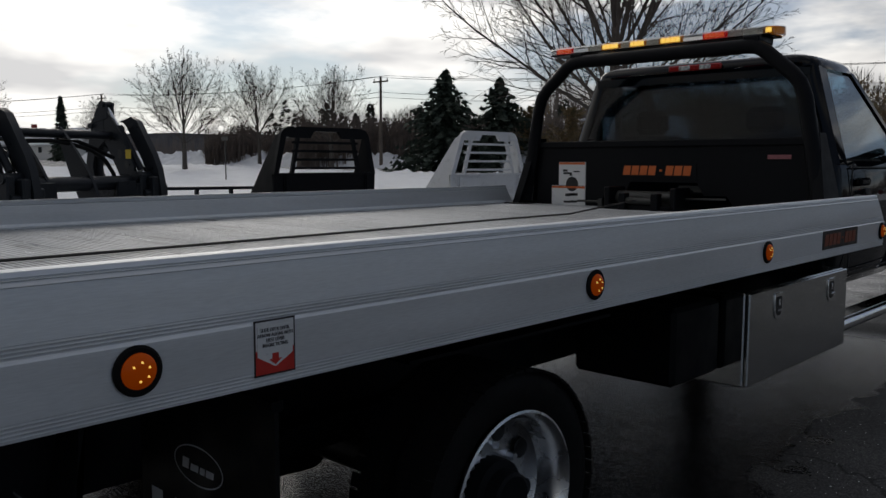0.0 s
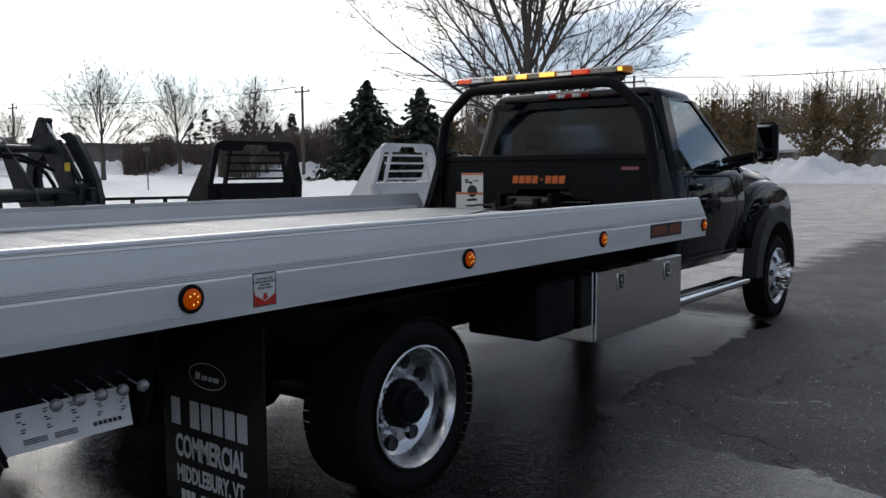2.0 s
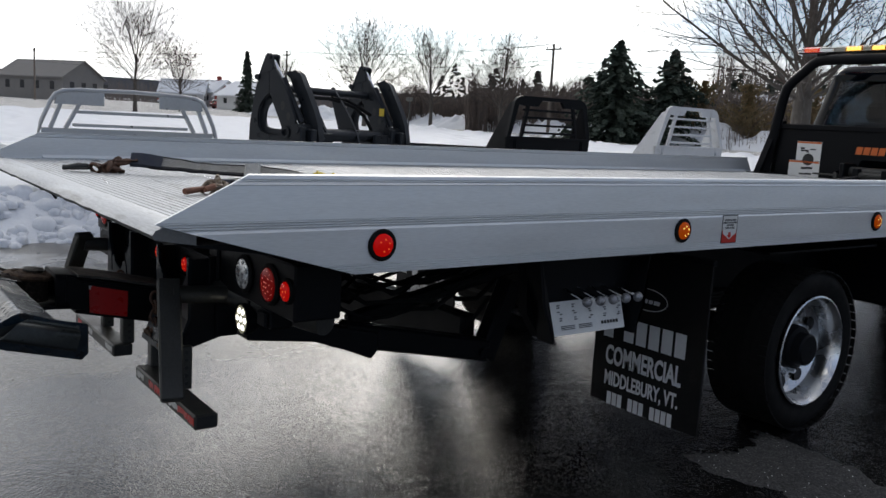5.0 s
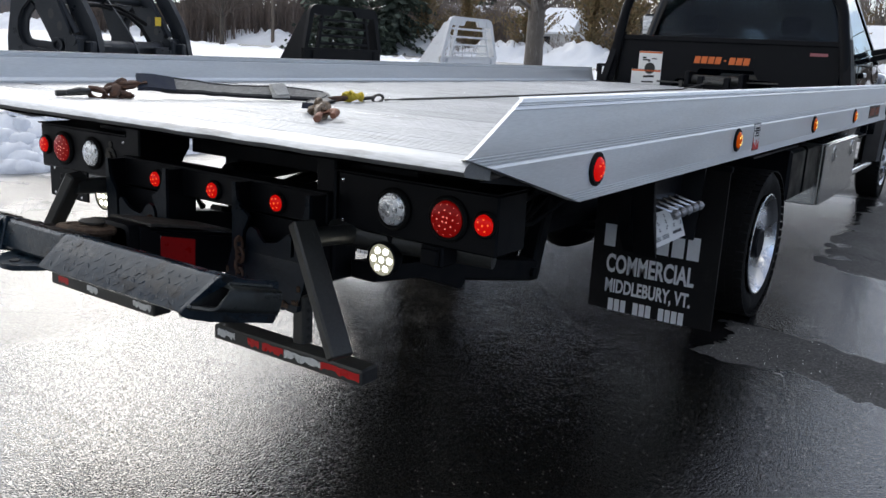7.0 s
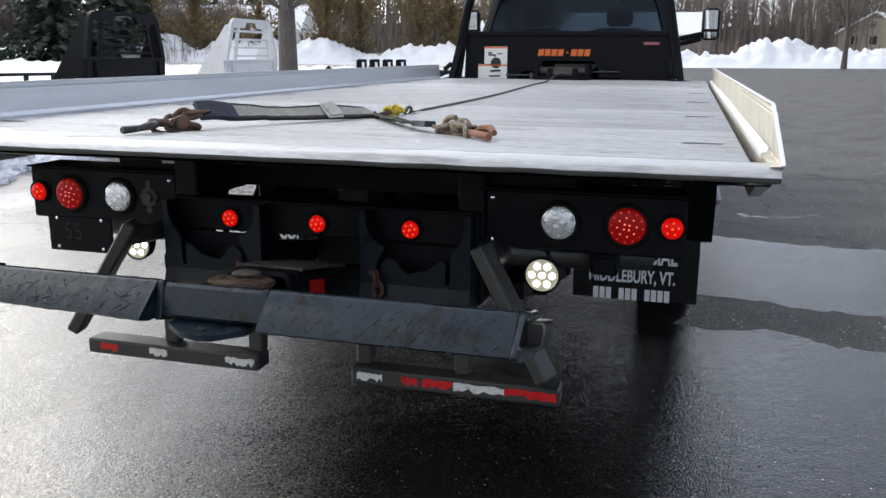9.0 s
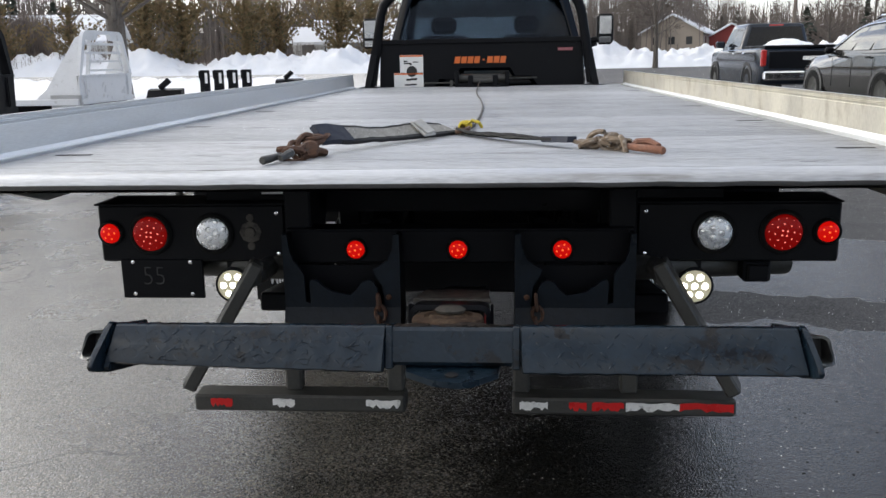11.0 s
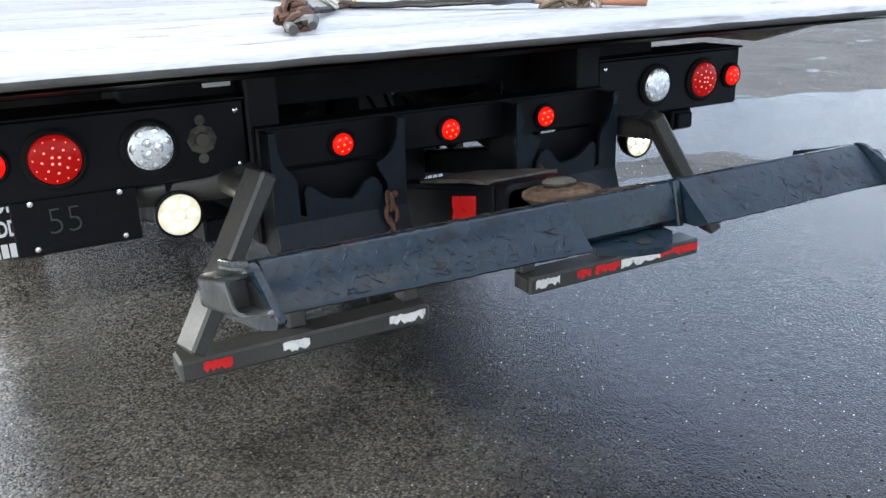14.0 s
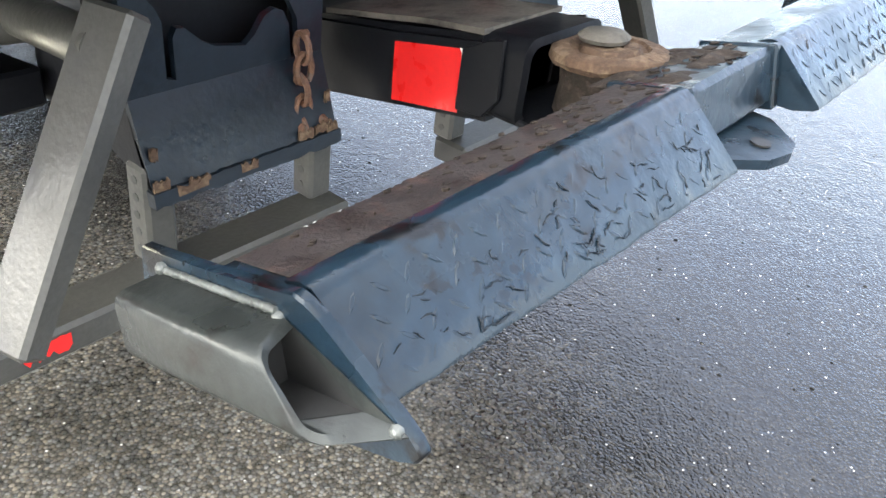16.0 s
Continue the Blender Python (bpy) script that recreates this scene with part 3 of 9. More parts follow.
def snow_chunks(count, seed):
    """Broken lumps of ploughed snow along the edge of the snow field."""
    rnd = random.Random(seed)
    vs, fs = [], []
    done = 0
    n = 7
    while done < count:
        y = rnd.uniform(0.0, 20.0)
        x = rnd.uniform(-8.2, -5.0)
        d = snow_depth(x, y)
        if d < -0.06 or rnd.random() > math.exp(-max(0.0, -5.6 - x) * 0.7):
            continue
        done += 1
        s = rnd.uniform(0.025, 0.07) if rnd.random() < 0.8 else rnd.uniform(0.07, 0.15)
        c = Vector((x, y, rise(x, y) + max(0.0, d) + s * 0.15))
        i = len(vs)
        sx, turn = rnd.uniform(0.8, 1.5), rnd.uniform(0, 6.28)
        for k in range(4):
            for q in range(n):
                a = 6.283 * (q + 0.5 * (k % 2)) / n
                r = s * (1.05, 1.0, 0.82, 0.42)[k] * rnd.uniform(0.86, 1.14)
                u, v = r * sx * math.cos(a), r * math.sin(a)
                vs.append((c.x + u * math.cos(turn) - v * math.sin(turn), c.y + u * math.sin(turn) + v * math.cos(turn), c.z + s * (-0.6, 0.05, 0.45, 0.68)[k] * rnd.uniform(0.85, 1.15)))
        for k in range(3):
            for q in range(n):
                fs.append((i + k * n + q, i + k * n + (q + 1) % n, i + k * n + n + (q + 1) % n, i + k * n + n + q))
        fs.append(tuple(i + 3 * n + q for q in range(n)))
    me = bpy.data.meshes.new("snow_chunks")
    me.from_pydata(vs, [], fs)
    me.polygons.foreach_set("use_smooth", [True] * len(me.polygons))
    me.materials.append(snow_mat)
    return tagged(new("snow_chunks", me), "broken lumps of white snow left by the plough", "snow", kind="stuff")


snow_chunks(1700, 3)
snow_bank([(-95, 44), (-40, 53), (0, 58), (40, 60)], 6.0, 1.9, 2.0)
snow_bank([(20, 62), (34, 46), (48, 30), (75, 8)], 4.0, 0.4, 6.0)

# ---- the tow truck ----
truck = thing("tow_truck", 0, 2.8, 0, "black rollback tow truck with a flat aluminium deck and lit lamps", "tow truck")
CX = -0.05                          # middle of the cab
WR, WL = 1.292, -1.335              # outer faces of the two deck rails
Z_DECK, Z_RAIL, Z_TIP, Z_SKIRT = 1.127, 1.255, 1.131, 0.977


def deck_rail(side):
    """One long extruded rail: ribbed lip, leaning upper face, grooved band, lower face, ribbed skirt."""
    X = WR if side > 0 else WL
    prof = [(-0.024, Z_RAIL), (-0.016, 1.252), (-0.013, 1.243), (-0.016, 1.241), (-0.012, 1.238), (-0.015, 1.236), (-0.010, 1.228)]
    prof += [(-0.012, 1.226), (-0.004, 1.138)]
    for k in range(4):
        z = 1.135 - k * 0.007
        prof += [(-0.0038, z), (-0.0052, z - 0.0012), (-0.0052, z - 0.0032), (-0.0030, z - 0.0045)]
    prof += [(0.0, 1.104), (0.0, 1.010)]
    for k in range(4):
        z = 1.008 - k * 0.007
        prof += [(0.0, z), (-0.0022, z - 0.0012), (-0.0022, z - 0.0035), (0.0004, z - 0.0048)]
    prof += [(0.0, Z_SKIRT)]

    def y_rear(z):
        if z >= Z_TIP:
            return -0.43 + 0.246 * (z - Z_TIP) / (1.255 - Z_TIP)
        return -0.43 + 0.545 * (Z_TIP - z) / (Z_TIP - 0.98)

    def y_front(z):
        return 5.93 - 0.13 * max(0, (z - 1.09) / 0.165) - 0.03 * max(0, (1.09 - z) / 0.11)
    bm = B()
    outer = prof
    rows = []
    for f in (y_rear, None, y_front):
        o = [bm.verts.new((X + side * dx, f(z) if f else 3.0, z)) for dx, z in outer]
        i = [bm.verts.new((X - side * (0.034 if z < Z_DECK else 0.010 - dx), f(z) if f else 3.0, z)) for dx, z in outer]
        rows.append((o, i))
    for (o0, i0), (o1, i1) in zip(rows, rows[1:]):
        for k in range(len(outer) - 1):
            bm.faces.new((o0[k], o0[k + 1], o1[k + 1], o1[k]))
            bm.faces.new((i0[k], i0[k + 1], i1[k + 1], i1[k])).material_index = 1
        bm.faces.new((o0[0], o1[0], i1[0], i0[0]))
        bm.faces.new((o0[-1], o1[-1], i1[-1], i0[-1]))
    for o, i in (rows[0], rows[-1]):
        for k in range(len(outer) - 1):
            bm.faces.new((o[k], o[k + 1], i[k + 1], i[k]))
    foot = [(-0.012, Z_DECK - 0.01), (-0.036, Z_DECK - 0.01), (-0.036, Z_DECK + 0.004), (-0.032, Z_DECK + 0.006), (-0.024, Z_DECK + 0.007), (-0.018, Z_DECK + 0.018)]
    loft(bm, [[(X + side * dx, y, z) for dx, z in foot] for y in (-0.17, 5.80)])
    return part("deck_rail", bm, [alu, alu_dirty if side > 0 else alu], truck, "extruded aluminium deck side rail", angle=8)


rails = {s: deck_rail(s) for s in (1, -1)}


def plank(y0, y1):
    """One deck plank across the bed with fine ribs on top."""
    bm = B()
    n = max(3, round((y1 - y0) / 0.024))
    prof = [(y0 + 0.002, Z_DECK - 0.028), (y0 + 0.002, Z_DECK - 0.003)]
    for k in range(n):
        a = y0 + 0.004 + (y1 - y0 - 0.008) * k / n
        w = (y1 - y0 - 0.008) / n
        prof += [(a + w * 0.10, Z_DECK - 0.003), (a + w * 0.22, Z_DECK), (a + w * 0.62, Z_DECK), (a + w * 0.74, Z_DECK - 0.003)]
    prof += [(y1 - 0.002, Z_DECK - 0.003), (y1 - 0.002, Z_DECK - 0.028)]
    loft(bm, [[(x, y, z) for y, z in prof] for x in (WL + 0.07, WR - 0.07)])
    return part("plank", bm, alu_deck, truck, smooth=False)


for k in range(31):
    plank(-0.33 + k * 0.2, -0.33 + (k + 1) * 0.2)

bm = B()        # tail extrusion, rounded and dented
prof = [(-0.325, Z_DECK - 0.002), (-0.36, Z_DECK + 0.002), (-0.40, Z_DECK - 0.002), (-0.425, Z_DECK - 0.010), (-0.434, Z_DECK - 0.022), (-0.428, Z_DECK - 0.033), (-0.40, Z_DECK - 0.038), (-0.325, Z_DECK - 0.05)]
cols = []
for i in range(41):
    x = WL + 0.01 + (WR - WL - 0.02) * i / 40
    j = 0.003 * noise.noise(Vector((x * 9, 1, 2)))
    cols.append([(x, y + j, z + j * 0.6) for y, z in prof])
loft(bm, cols)
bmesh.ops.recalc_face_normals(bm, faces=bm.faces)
# shade by facing, put into colour: upward faces pale, rear and lower faces dark
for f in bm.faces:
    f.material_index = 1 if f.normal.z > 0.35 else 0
part("tail_edge", bm, [alu_tail_shade, alu_deck], truck, "dented rounded aluminium tail edge of the deck", angle=60)
bm = B()        # black underside of the tail
prism(bm, [(WL + 0.25, -0.36, Z_DECK - 0.051), (WL + 0.25, 0.5, Z_DECK - 0.051), (WL + 0.25, 0.5, 0.99), (WL + 0.25, 0.05, 1.015)], (WR - WL - 0.5, 0, 0))
for xx in (WL + 0.02, WR - 0.19):
    prism(bm, [(xx, -0.36, Z_DECK - 0.052), (xx, 0.6, Z_DECK - 0.052), (xx, 0.6, 1.0), (xx, 0.1, 1.01)], (0.17, 0, 0))
part("deck_underside", bm, black, truck)
bm = B()        # cross members below the planks
for k in range(15):
    box(bm, WL + 0.06, WR - 0.06, 0.75 + k * 0.36, 0.81 + k * 0.36, 1.0, Z_DECK - 0.03)
part("deck_cross_members", bm, black, truck, smooth=False)
for s in (-0.44, 0.38):
    bm = B()
    box(bm, s, s + 0.08, 0.44, 6.2, 0.80, 1.0, 0.008)
    part("deck_beam", bm, black, truck)
for s in (-0.43, 0.35):
    bm = B()
    box(bm, s, s + 0.08, 1.55, 8.6, 0.58, 0.80)
    part("frame_rail", bm, black, truck)


def side_lamp(y, lens, hot, parent):
    z = 1.058
    bm = B()
    lathe(bm, [(0.0, 0.0005), (0.046, 0.0005), (0.047, 0.006), (0.042, 0.010), (0.034, 0.010), (0.033, 0.004)], (WR - 0.001, y, z), (1, 0, 0), 28)
    g = part("marker_lamp", bm, rubber, parent, "round marker lamp in a black rubber grommet")
    bm = B()
    lathe(bm, [(0.0335, 0.003), (0.033, 0.011), (0.027, 0.0165), (0.014, 0.0190), (0.0, 0.0195)], (WR - 0.001, y, z), (1, 0, 0), 24)
    part("lens", bm, lens, g)
    bm = B()
    for k in range(6):
        a = k * math.pi / 3 + 0.4
        c = (WR + 0.0165, y + 0.017 * math.cos(a), z + 0.017 * math.sin(a))
        if k % 5 != 3:
            cyl(bm, c, (c[0] + 0.003, c[1], c[2]), 0.0026, 0.0018, 6)
    part("diode_face", bm, hot, g)["kind"] = "stuff"


for y in (1.56, 3.03, 4.325, 5.86):
    side_lamp(y, amber_lit, amber_hot, rails[1])
side_lamp(0.212, red_lit, red_hot, rails[1])

# sticker on the rail
bm = B()
box(bm, WR - 0.001, WR + 0.001, 1.806, 1.906, 0.998, 1.112)
box(bm, WR, WR + 0.0016, 1.809, 1.903, 1.001, 1.050, mi=1)
box(bm, WR, WR + 0.0012, 1.8095, 1.9025, 1.0505, 1.1085, mi=2)
prism(bm, [(WR + 0.0014, 1.813, 1.100), (WR + 0.0014, 1.899, 1.100), (WR + 0.0014, 1.899, 1.038), (WR + 0.0014, 1.856, 1.014), (WR + 0.0014, 1.813, 1.038)], (0.0008, 0, 0), 2)
prism(bm, [(WR + 0.002, 1.848, 1.042), (WR + 0.002, 1.864, 1.042), (WR + 0.002, 1.864, 1.030), (WR + 0.002, 1.872, 1.030), (WR + 0.002, 1.856, 1.018), (WR + 0.002, 1.840, 1.030), (WR + 0.002, 1.848, 1.030)], (0.0006, 0, 0), 1)
st = part("warning_sticker", bm, [print_and_shade_black, label_red, label_white], rails[1], "white and red sticker with a down arrow", smooth=False)
for k, s in enumerate(("SLIDE DECK UNTIL", "ARROW ALIGNS WITH", "FIRST LEVER", "BEFORE TILTING")):
    writing("sticker_text", s, 0.0105, Matrix.Translation((WR + 0.0024, 1.856, 1.088 - k * 0.0105)) @ SIDE, print_and_shade_black, rails[1], 0.8, 0.0, "CENTER")


def badge(m, w, h, material, parent, backing=None, name="maker_badge"):
    """A maker's mark as plain slanted blocks on a backing."""
    bm = B()
    box(bm, -0.02, w + 0.03, -h * 0.3, h * 1.3, -0.002, 0.0008, m=m)
    ob = part(name, bm, backing or black, parent, smooth=False)
    n = 8
    for k in range(n):
        bm = B()
        if k == 4:
            x, ww = w * (k + 0.35) / n, w / n * 0.3
            box(bm, x, x + ww, h * 0.4, h * 0.62, 0, 0.002, m=m)
        else:
            x = w * k / n
            ww = w / n * 0.84
            s = h * 0.16
            pts = [(x, 0, 0), (x + ww, 0, 0), (x + ww + s, h, 0), (x + s, h, 0)]
            prism(bm, [m @ Vector(p) for p in pts], m.to_3x3() @ Vector((0, 0, 0.002)))
        part("mark", bm, material, ob, smooth=False)
    return ob


badge(Matrix.Translation((WR + 0.002, 4.985, 1.034)) @ SIDE, 0.44, 0.055, surface("faded_orange_decal", (0.22, 0.05, 0.02), 0.5, 0, 0.3, 30, 120, 0), rails[1], print_and_shade_black)

# scratches and gouges in the deck
rnd = random.Random(12)
for nm, mt, cnt, lo, hi in (("scratch", chrome, 26, 0.05, 0.45), ("gouge", print_and_shade_black, 14, 0.02, 0.09)):
    bm = B()
    for _ in range(cnt):
        x, y, a = rnd.uniform(-1.0, 1.0), rnd.uniform(-0.28, 2.6), rnd.gauss(0, 0.18)
        le, wd = rnd.uniform(lo, hi), rnd.uniform(0.0015, 0.004)
        d = Vector((math.cos(a), math.sin(a), 0))
        q = Vector((-d.y, d.x, 0)) * wd
        c = Vector((x, y, Z_DECK + 0.0004))
        prism(bm, [c - d * le / 2, c - q * 0.5, c + d * le / 2, c + q * 0.5], (0, 0, 0.0005))
    part(nm, bm, mt, truck, smooth=False)["kind"] = "stuff"

# tie-down slots in the deck
for sx in (-1.16, 1.12):
    for k in range(6):
        bm = B()
        y = 0.05 + k * 1.05
        prism(bm, [(sx - 0.05, y - 0.01, Z_DECK + 0.0006), (sx - 0.03, y - 0.016, Z_DECK + 0.0006), (sx + 0.05, y - 0.012, Z_DECK + 0.0006), (sx + 0.06, y + 0.004, Z_DECK + 0.0006), (sx + 0.02, y + 0.014, Z_DECK + 0.0006), (sx - 0.05, y + 0.01, Z_DECK + 0.0006)], (0, 0, 0.0012))
        part("tie_down_slot", bm, print_and_shade_black, truck, smooth=False)

for s in (-0.70, 0.66):        # stringers that close the space under the planks
    bm = B()
    box(bm, s, s + 0.04, 0.75, 5.86, 0.93, Z_DECK - 0.03, 0.003)
    part("deck_stringer", bm, black, truck)

bm = B()
box(bm, 0.30, 0.335, 1.75, 4.6, 0.47, 1.0)
part("chassis_web", bm, black, truck)

# ---- rear lamp boards ----
def lamp(x, y, z, r, face, dots, dot_mat, parent, label, n_dots, grom=0.014):
    bm = B()
    lathe(bm, [(0.0, 0.0), (r + grom, 0.0), (r + grom, 0.006), (r + grom * 0.5, 0.012), (r + 0.001, 0.012), (r, 0.004)], (x, y, z), (0, -1, 0), 32)
    g = part("tail_lamp", bm, rubber, parent, label)
    bm = B()
    lathe(bm, [(r, 0.003), (r * 0.97, 0.013), (r * 0.8, 0.017), (r * 0.4, 0.0195), (0.0, 0.020)], (x, y, z), (0, -1, 0), 32)
    part("lens", bm, face, g)
    bm = B()
    spots = []
    for rr, cnt in n_dots:
        for k in range(cnt):
            a = 2 * math.pi * k / cnt + rr * 30
            spots.append((rr * r * math.cos(a), rr * r * math.sin(a), rr))
    for dx, dz, rr in spots:
        h = 0.0205 - 0.007 * rr * rr
        lathe(bm, [(dots, h - 0.004), (dots * 0.9, h), (0.0, h + 0.001)], (x + dx, y, z + dz), (0, -1, 0), 8)
    part("diode_face", bm, dot_mat, g)["kind"] = "stuff"
    if dots > 0.008:
        for dx, dz, rr in spots:
            bm = B()
            h = 0.0205 - 0.007 * rr * rr
            lathe(bm, [(dots * 1.22, h - 0.003), (dots * 1.2, h - 0.0006), (dots, h - 0.0006)], (x + dx, y, z + dz), (0, -1, 0), 10)
            part("reflector_ring", bm, lens_ring, g)


for s in (-1, 1):
    bm = B()
    x0, x1 = (-1.098, -0.522) if s < 0 else (0.522, 1.098)
    box(bm, x0, x1, 0.04, 0.20, 0.80, 0.975, 0.006)
    box(bm, x0 - 0.004, x1, 0.03, 0.20, 0.975, 0.980, 0.001)
    board = part("lamp_board", bm, black, truck, "black steel tail lamp board")
    yb = 0.039
    lamp(s * 1.06, yb, 0.890, 0.030, red_lit, 0.0035, red_hot, board, "small round red side lamp, lit", ((0.0, 1), (0.55, 5)), 0.010)
    lamp(s * 0.936, yb, 0.888, 0.053, red_dim, 0.0030, red_spot, board, "large round red tail lamp", ((0.18, 4), (0.50, 8), (0.80, 12)))
    lamp(s * 0.742, yb, 0.888, 0.050, clear_lens, 0.0098, clear_dot, board, "large round clear reversing lamp", ((0.28, 3), (0.70, 7)))
    for zz in (0.825, 0.950):
        bm = B()
        lathe(bm, [(0.006, 0), (0.006, 0.004), (0.0, 0.006)], (s * 0.545, 0.04, zz), (0, -1, 0), 8)
        part("bolt", bm, chrome, board)
bm = B()        # blank oval cover
lathe(bm, [(0.034, 0.0), (0.034, 0.004), (0.018, 0.006), (0.016, 0.014), (0.0, 0.014)], (-0.627, 0.04, 0.892), (0, -1, 0), 8)
for a in (0.055, -0.055):
    lathe(bm, [(0.012, 0.0), (0.012, 0.003), (0.0, 0.004)], (-0.627, 0.04, 0.892 + a * 0.8), (0, -1, 0), 8)
part("blank_socket", bm, dusty_steel, truck)
bm = B()        # licence board under the lamp board, with chalk marks
box(bm, -1.04, -0.783, 0.035, 0.045, 0.685, 0.808, 0.003)
for xx in (-1.0, -0.82):
    for zz in (0.70, 0.80):
        lathe(bm, [(0.006, 0), (0.006, 0.003), (0.0, 0.004)], (xx, 0.035, zz), (0, -1, 0), 8, 1)
pl = part("plate_bracket", bm, [black, chrome], truck, "empty black plate bracket with chalk marks")
chalk = surface("chalk_scrawl", (0.045, 0.045, 0.045), 0.9, 0, 0.3, 60, 200, 0)
writing("chalk_marks", "55", 0.085, Matrix.Translation((-0.975, 0.0336, 0.728)) @ REAR, chalk, pl, 0.9, -0.002)

bm = B()        # trailer socket under the other board, and a small data plate
box(bm, 0.835, 0.915, 0.05, 0.13, 0.735, 0.80, 0.006)
box(bm, 0.845, 0.905, 0.035, 0.05, 0.742, 0.79, 0.004)
part("trailer_socket", bm, black, truck)
bm = B()
box(bm, -0.60, -0.535, 0.085, 0.09, 1.0, 1.026)
part("data_plate", bm, label_white, truck, "small pale data plate")

# middle: lamp bar, posts, saddles
bm = B()
box(bm, -0.51, 0.51, 0.004, 0.05, 0.803, 0.905, 0.006)
box(bm, -0.51, 0.51, 0.004, 0.085, 0.900, 0.908, 0.002)
mid = part("lamp_bar", bm, black, truck)
for x in (-0.302, 0.0, 0.303):
    lamp(x, 0.003, 0.847, 0.0265, red_lit, 0.0035, red_hot, mid, "small round red identification lamp, lit", ((0.0, 1), (0.6, 6)), 0.009)
for s in (-1, 1):
    bm = B()
    box(bm, s * 0.44, s * 0.52, 0.03, 0.14, 0.62, 1.07, 0.006)
    box(bm, s * 0.50, s * 0.78, 0.10, 0.16, 0.97, 1.07, 0.004)
    part("tail_post", bm, black, truck)
bm = B()
box(bm, -0.5, 0.5, 0.10, 0.16, 1.02, 1.07, 0.004)
box(bm, -0.46, 0.46, 0.29, 0.31, 0.908, 1.03)
for x in (-0.452, 0.440):
    prism(bm, [(x, 0.13, 0.80), (x, 0.24, 0.80), (x, 0.225, 0.88), (x, 0.26, 0.93), (x, 0.26, 1.03), (x, 0.13, 1.03)], (0.012, 0, 0))
part("tail_header", bm, black, truck)


def saddle(s):
    """A folded plate hung from two flanges, with a scooped top between two slots; its lower half leans to the rear. s: the side of the truck."""
    w = [(0.505, 0.555), (0.505, 0.905), (0.490, 0.905), (0.487, 0.862), (0.476, 0.828), (0.456, 0.805), (0.446, 0.785), (0.444, 0.705), (0.429, 0.700), (0.431, 0.760), (0.424, 0.772), (0.412, 0.770), (0.385, 0.747), (0.366, 0.736), (0.312, 0.726), (0.296, 0.738), (0.277, 0.764), (0.258, 0.771), (0.243, 0.765), (0.232, 0.745), (0.226, 0.690), (0.210, 0.690), (0.216, 0.750), (0.236, 0.785), (0.243, 0.803), (0.225, 0.812), (0.200, 0.830), (0.186, 0.862), (0.182, 0.905), (0.165, 0.905), (0.165, 0.555)]

    def lean(z):
        return -0.068 - 0.36 * max(0.0, 0.69 - z)
    upper = [(a, z) for a, z in w if z > 0.66]
    bm = B()
    outline = [(0.505, 0.685)] + upper[0:] + [(0.165, 0.685)]
    prism(bm, [(s * a, lean(0.70), z) for a, z in outline], (0, 0.012, 0))
    p = part("boom_saddle", bm, saddle_steel, truck, "dark steel saddle plate with a scooped top and slots, rusty lower edge")
    bm = B()
    rows = []
    for z in (0.689, 0.684, 0.64, 0.60, 0.566):
        rows.append([(s * 0.505, lean(z), z), (s * 0.165, lean(z), z), (s * 0.165, lean(z) + 0.012, z), (s * 0.505, lean(z) + 0.012, z)])
    rnd = random.Random(3 if s < 0 else 4)
    loft(bm, rows)
    part("lower_plate", bm, saddle_steel, p)
    for a in (0.505, 0.177):
        bm = B()
        prism(bm, [(s * a, lean(0.57), 0.57), (s * a, 0.06, 0.62), (s * a, 0.06, 0.90), (s * a, -0.056, 0.90), (s * a, -0.056, 0.69)], (-s * 0.012, 0, 0))
        part("cheek", bm, black, p)
    bm = B()
    box(bm, min(s * 0.18, s * 0.49), max(s * 0.18, s * 0.49), -0.004, 0.002, 0.60, 0.80)
    part("backing", bm, black, p)
    bm = B()        # ragged lower edge
    top = [(s * (0.508 - 0.346 * k / 30), lean(0.56) - 0.003, 0.569 + 0.003 * rnd.random()) for k in range(31)]
    low = [(s * (0.508 - 0.346 * k / 30), lean(0.55) - 0.003, 0.553 - 0.006 * rnd.random()) for k in range(31)]
    prism(bm, top + low[::-1], (0, 0.018, 0))
    part("lower_lip", bm, saddle_steel, p)
    for f, w_, up in ((0.10, 0.05, 0), (0.16, 0.035, 0.004), (0.0, 0.025, 0.014), (0.42, 0.03, 0), (0.76, 0.03, 0.016), (0.86, 0.035, 0.018), (0.93, 0.022, 0.012), (0.02, 0.012, 0.055), (0.955, 0.010, 0.06)):
        bm = B()
        n = 9
        z0 = 0.562 + up
        top = [(s * (0.505 - 0.34 * f - w_ * k / n), lean(z0) - 0.0062, z0 + 0.004 + 0.009 * rnd.random()) for k in range(n + 1)]
        low = [(s * (0.505 - 0.34 * f - w_ * k / n), lean(z0) - 0.0062, z0 - 0.004 - 0.006 * rnd.random()) for k in range(n + 1)]
        prism(bm, top + low[::-1], (0, 0.004, 0))
        part("rust_patch", bm, rust_dark, p, "rust where the paint has chipped", smooth=False)
    for f, zz in ((0.80, 0.585), (0.93, 0.588), (0.90, 0.72)):
        bm = B()
        lathe(bm, [(0.0, 0.004), (0.006, 0.003), (0.009, -0.001), (0.010, -0.005)], (s * (0.505 - 0.34 * f), lean(zz) - 0.002, zz), (0, -1, 0), 9)
        part("stud", bm, rust, p)
    return p


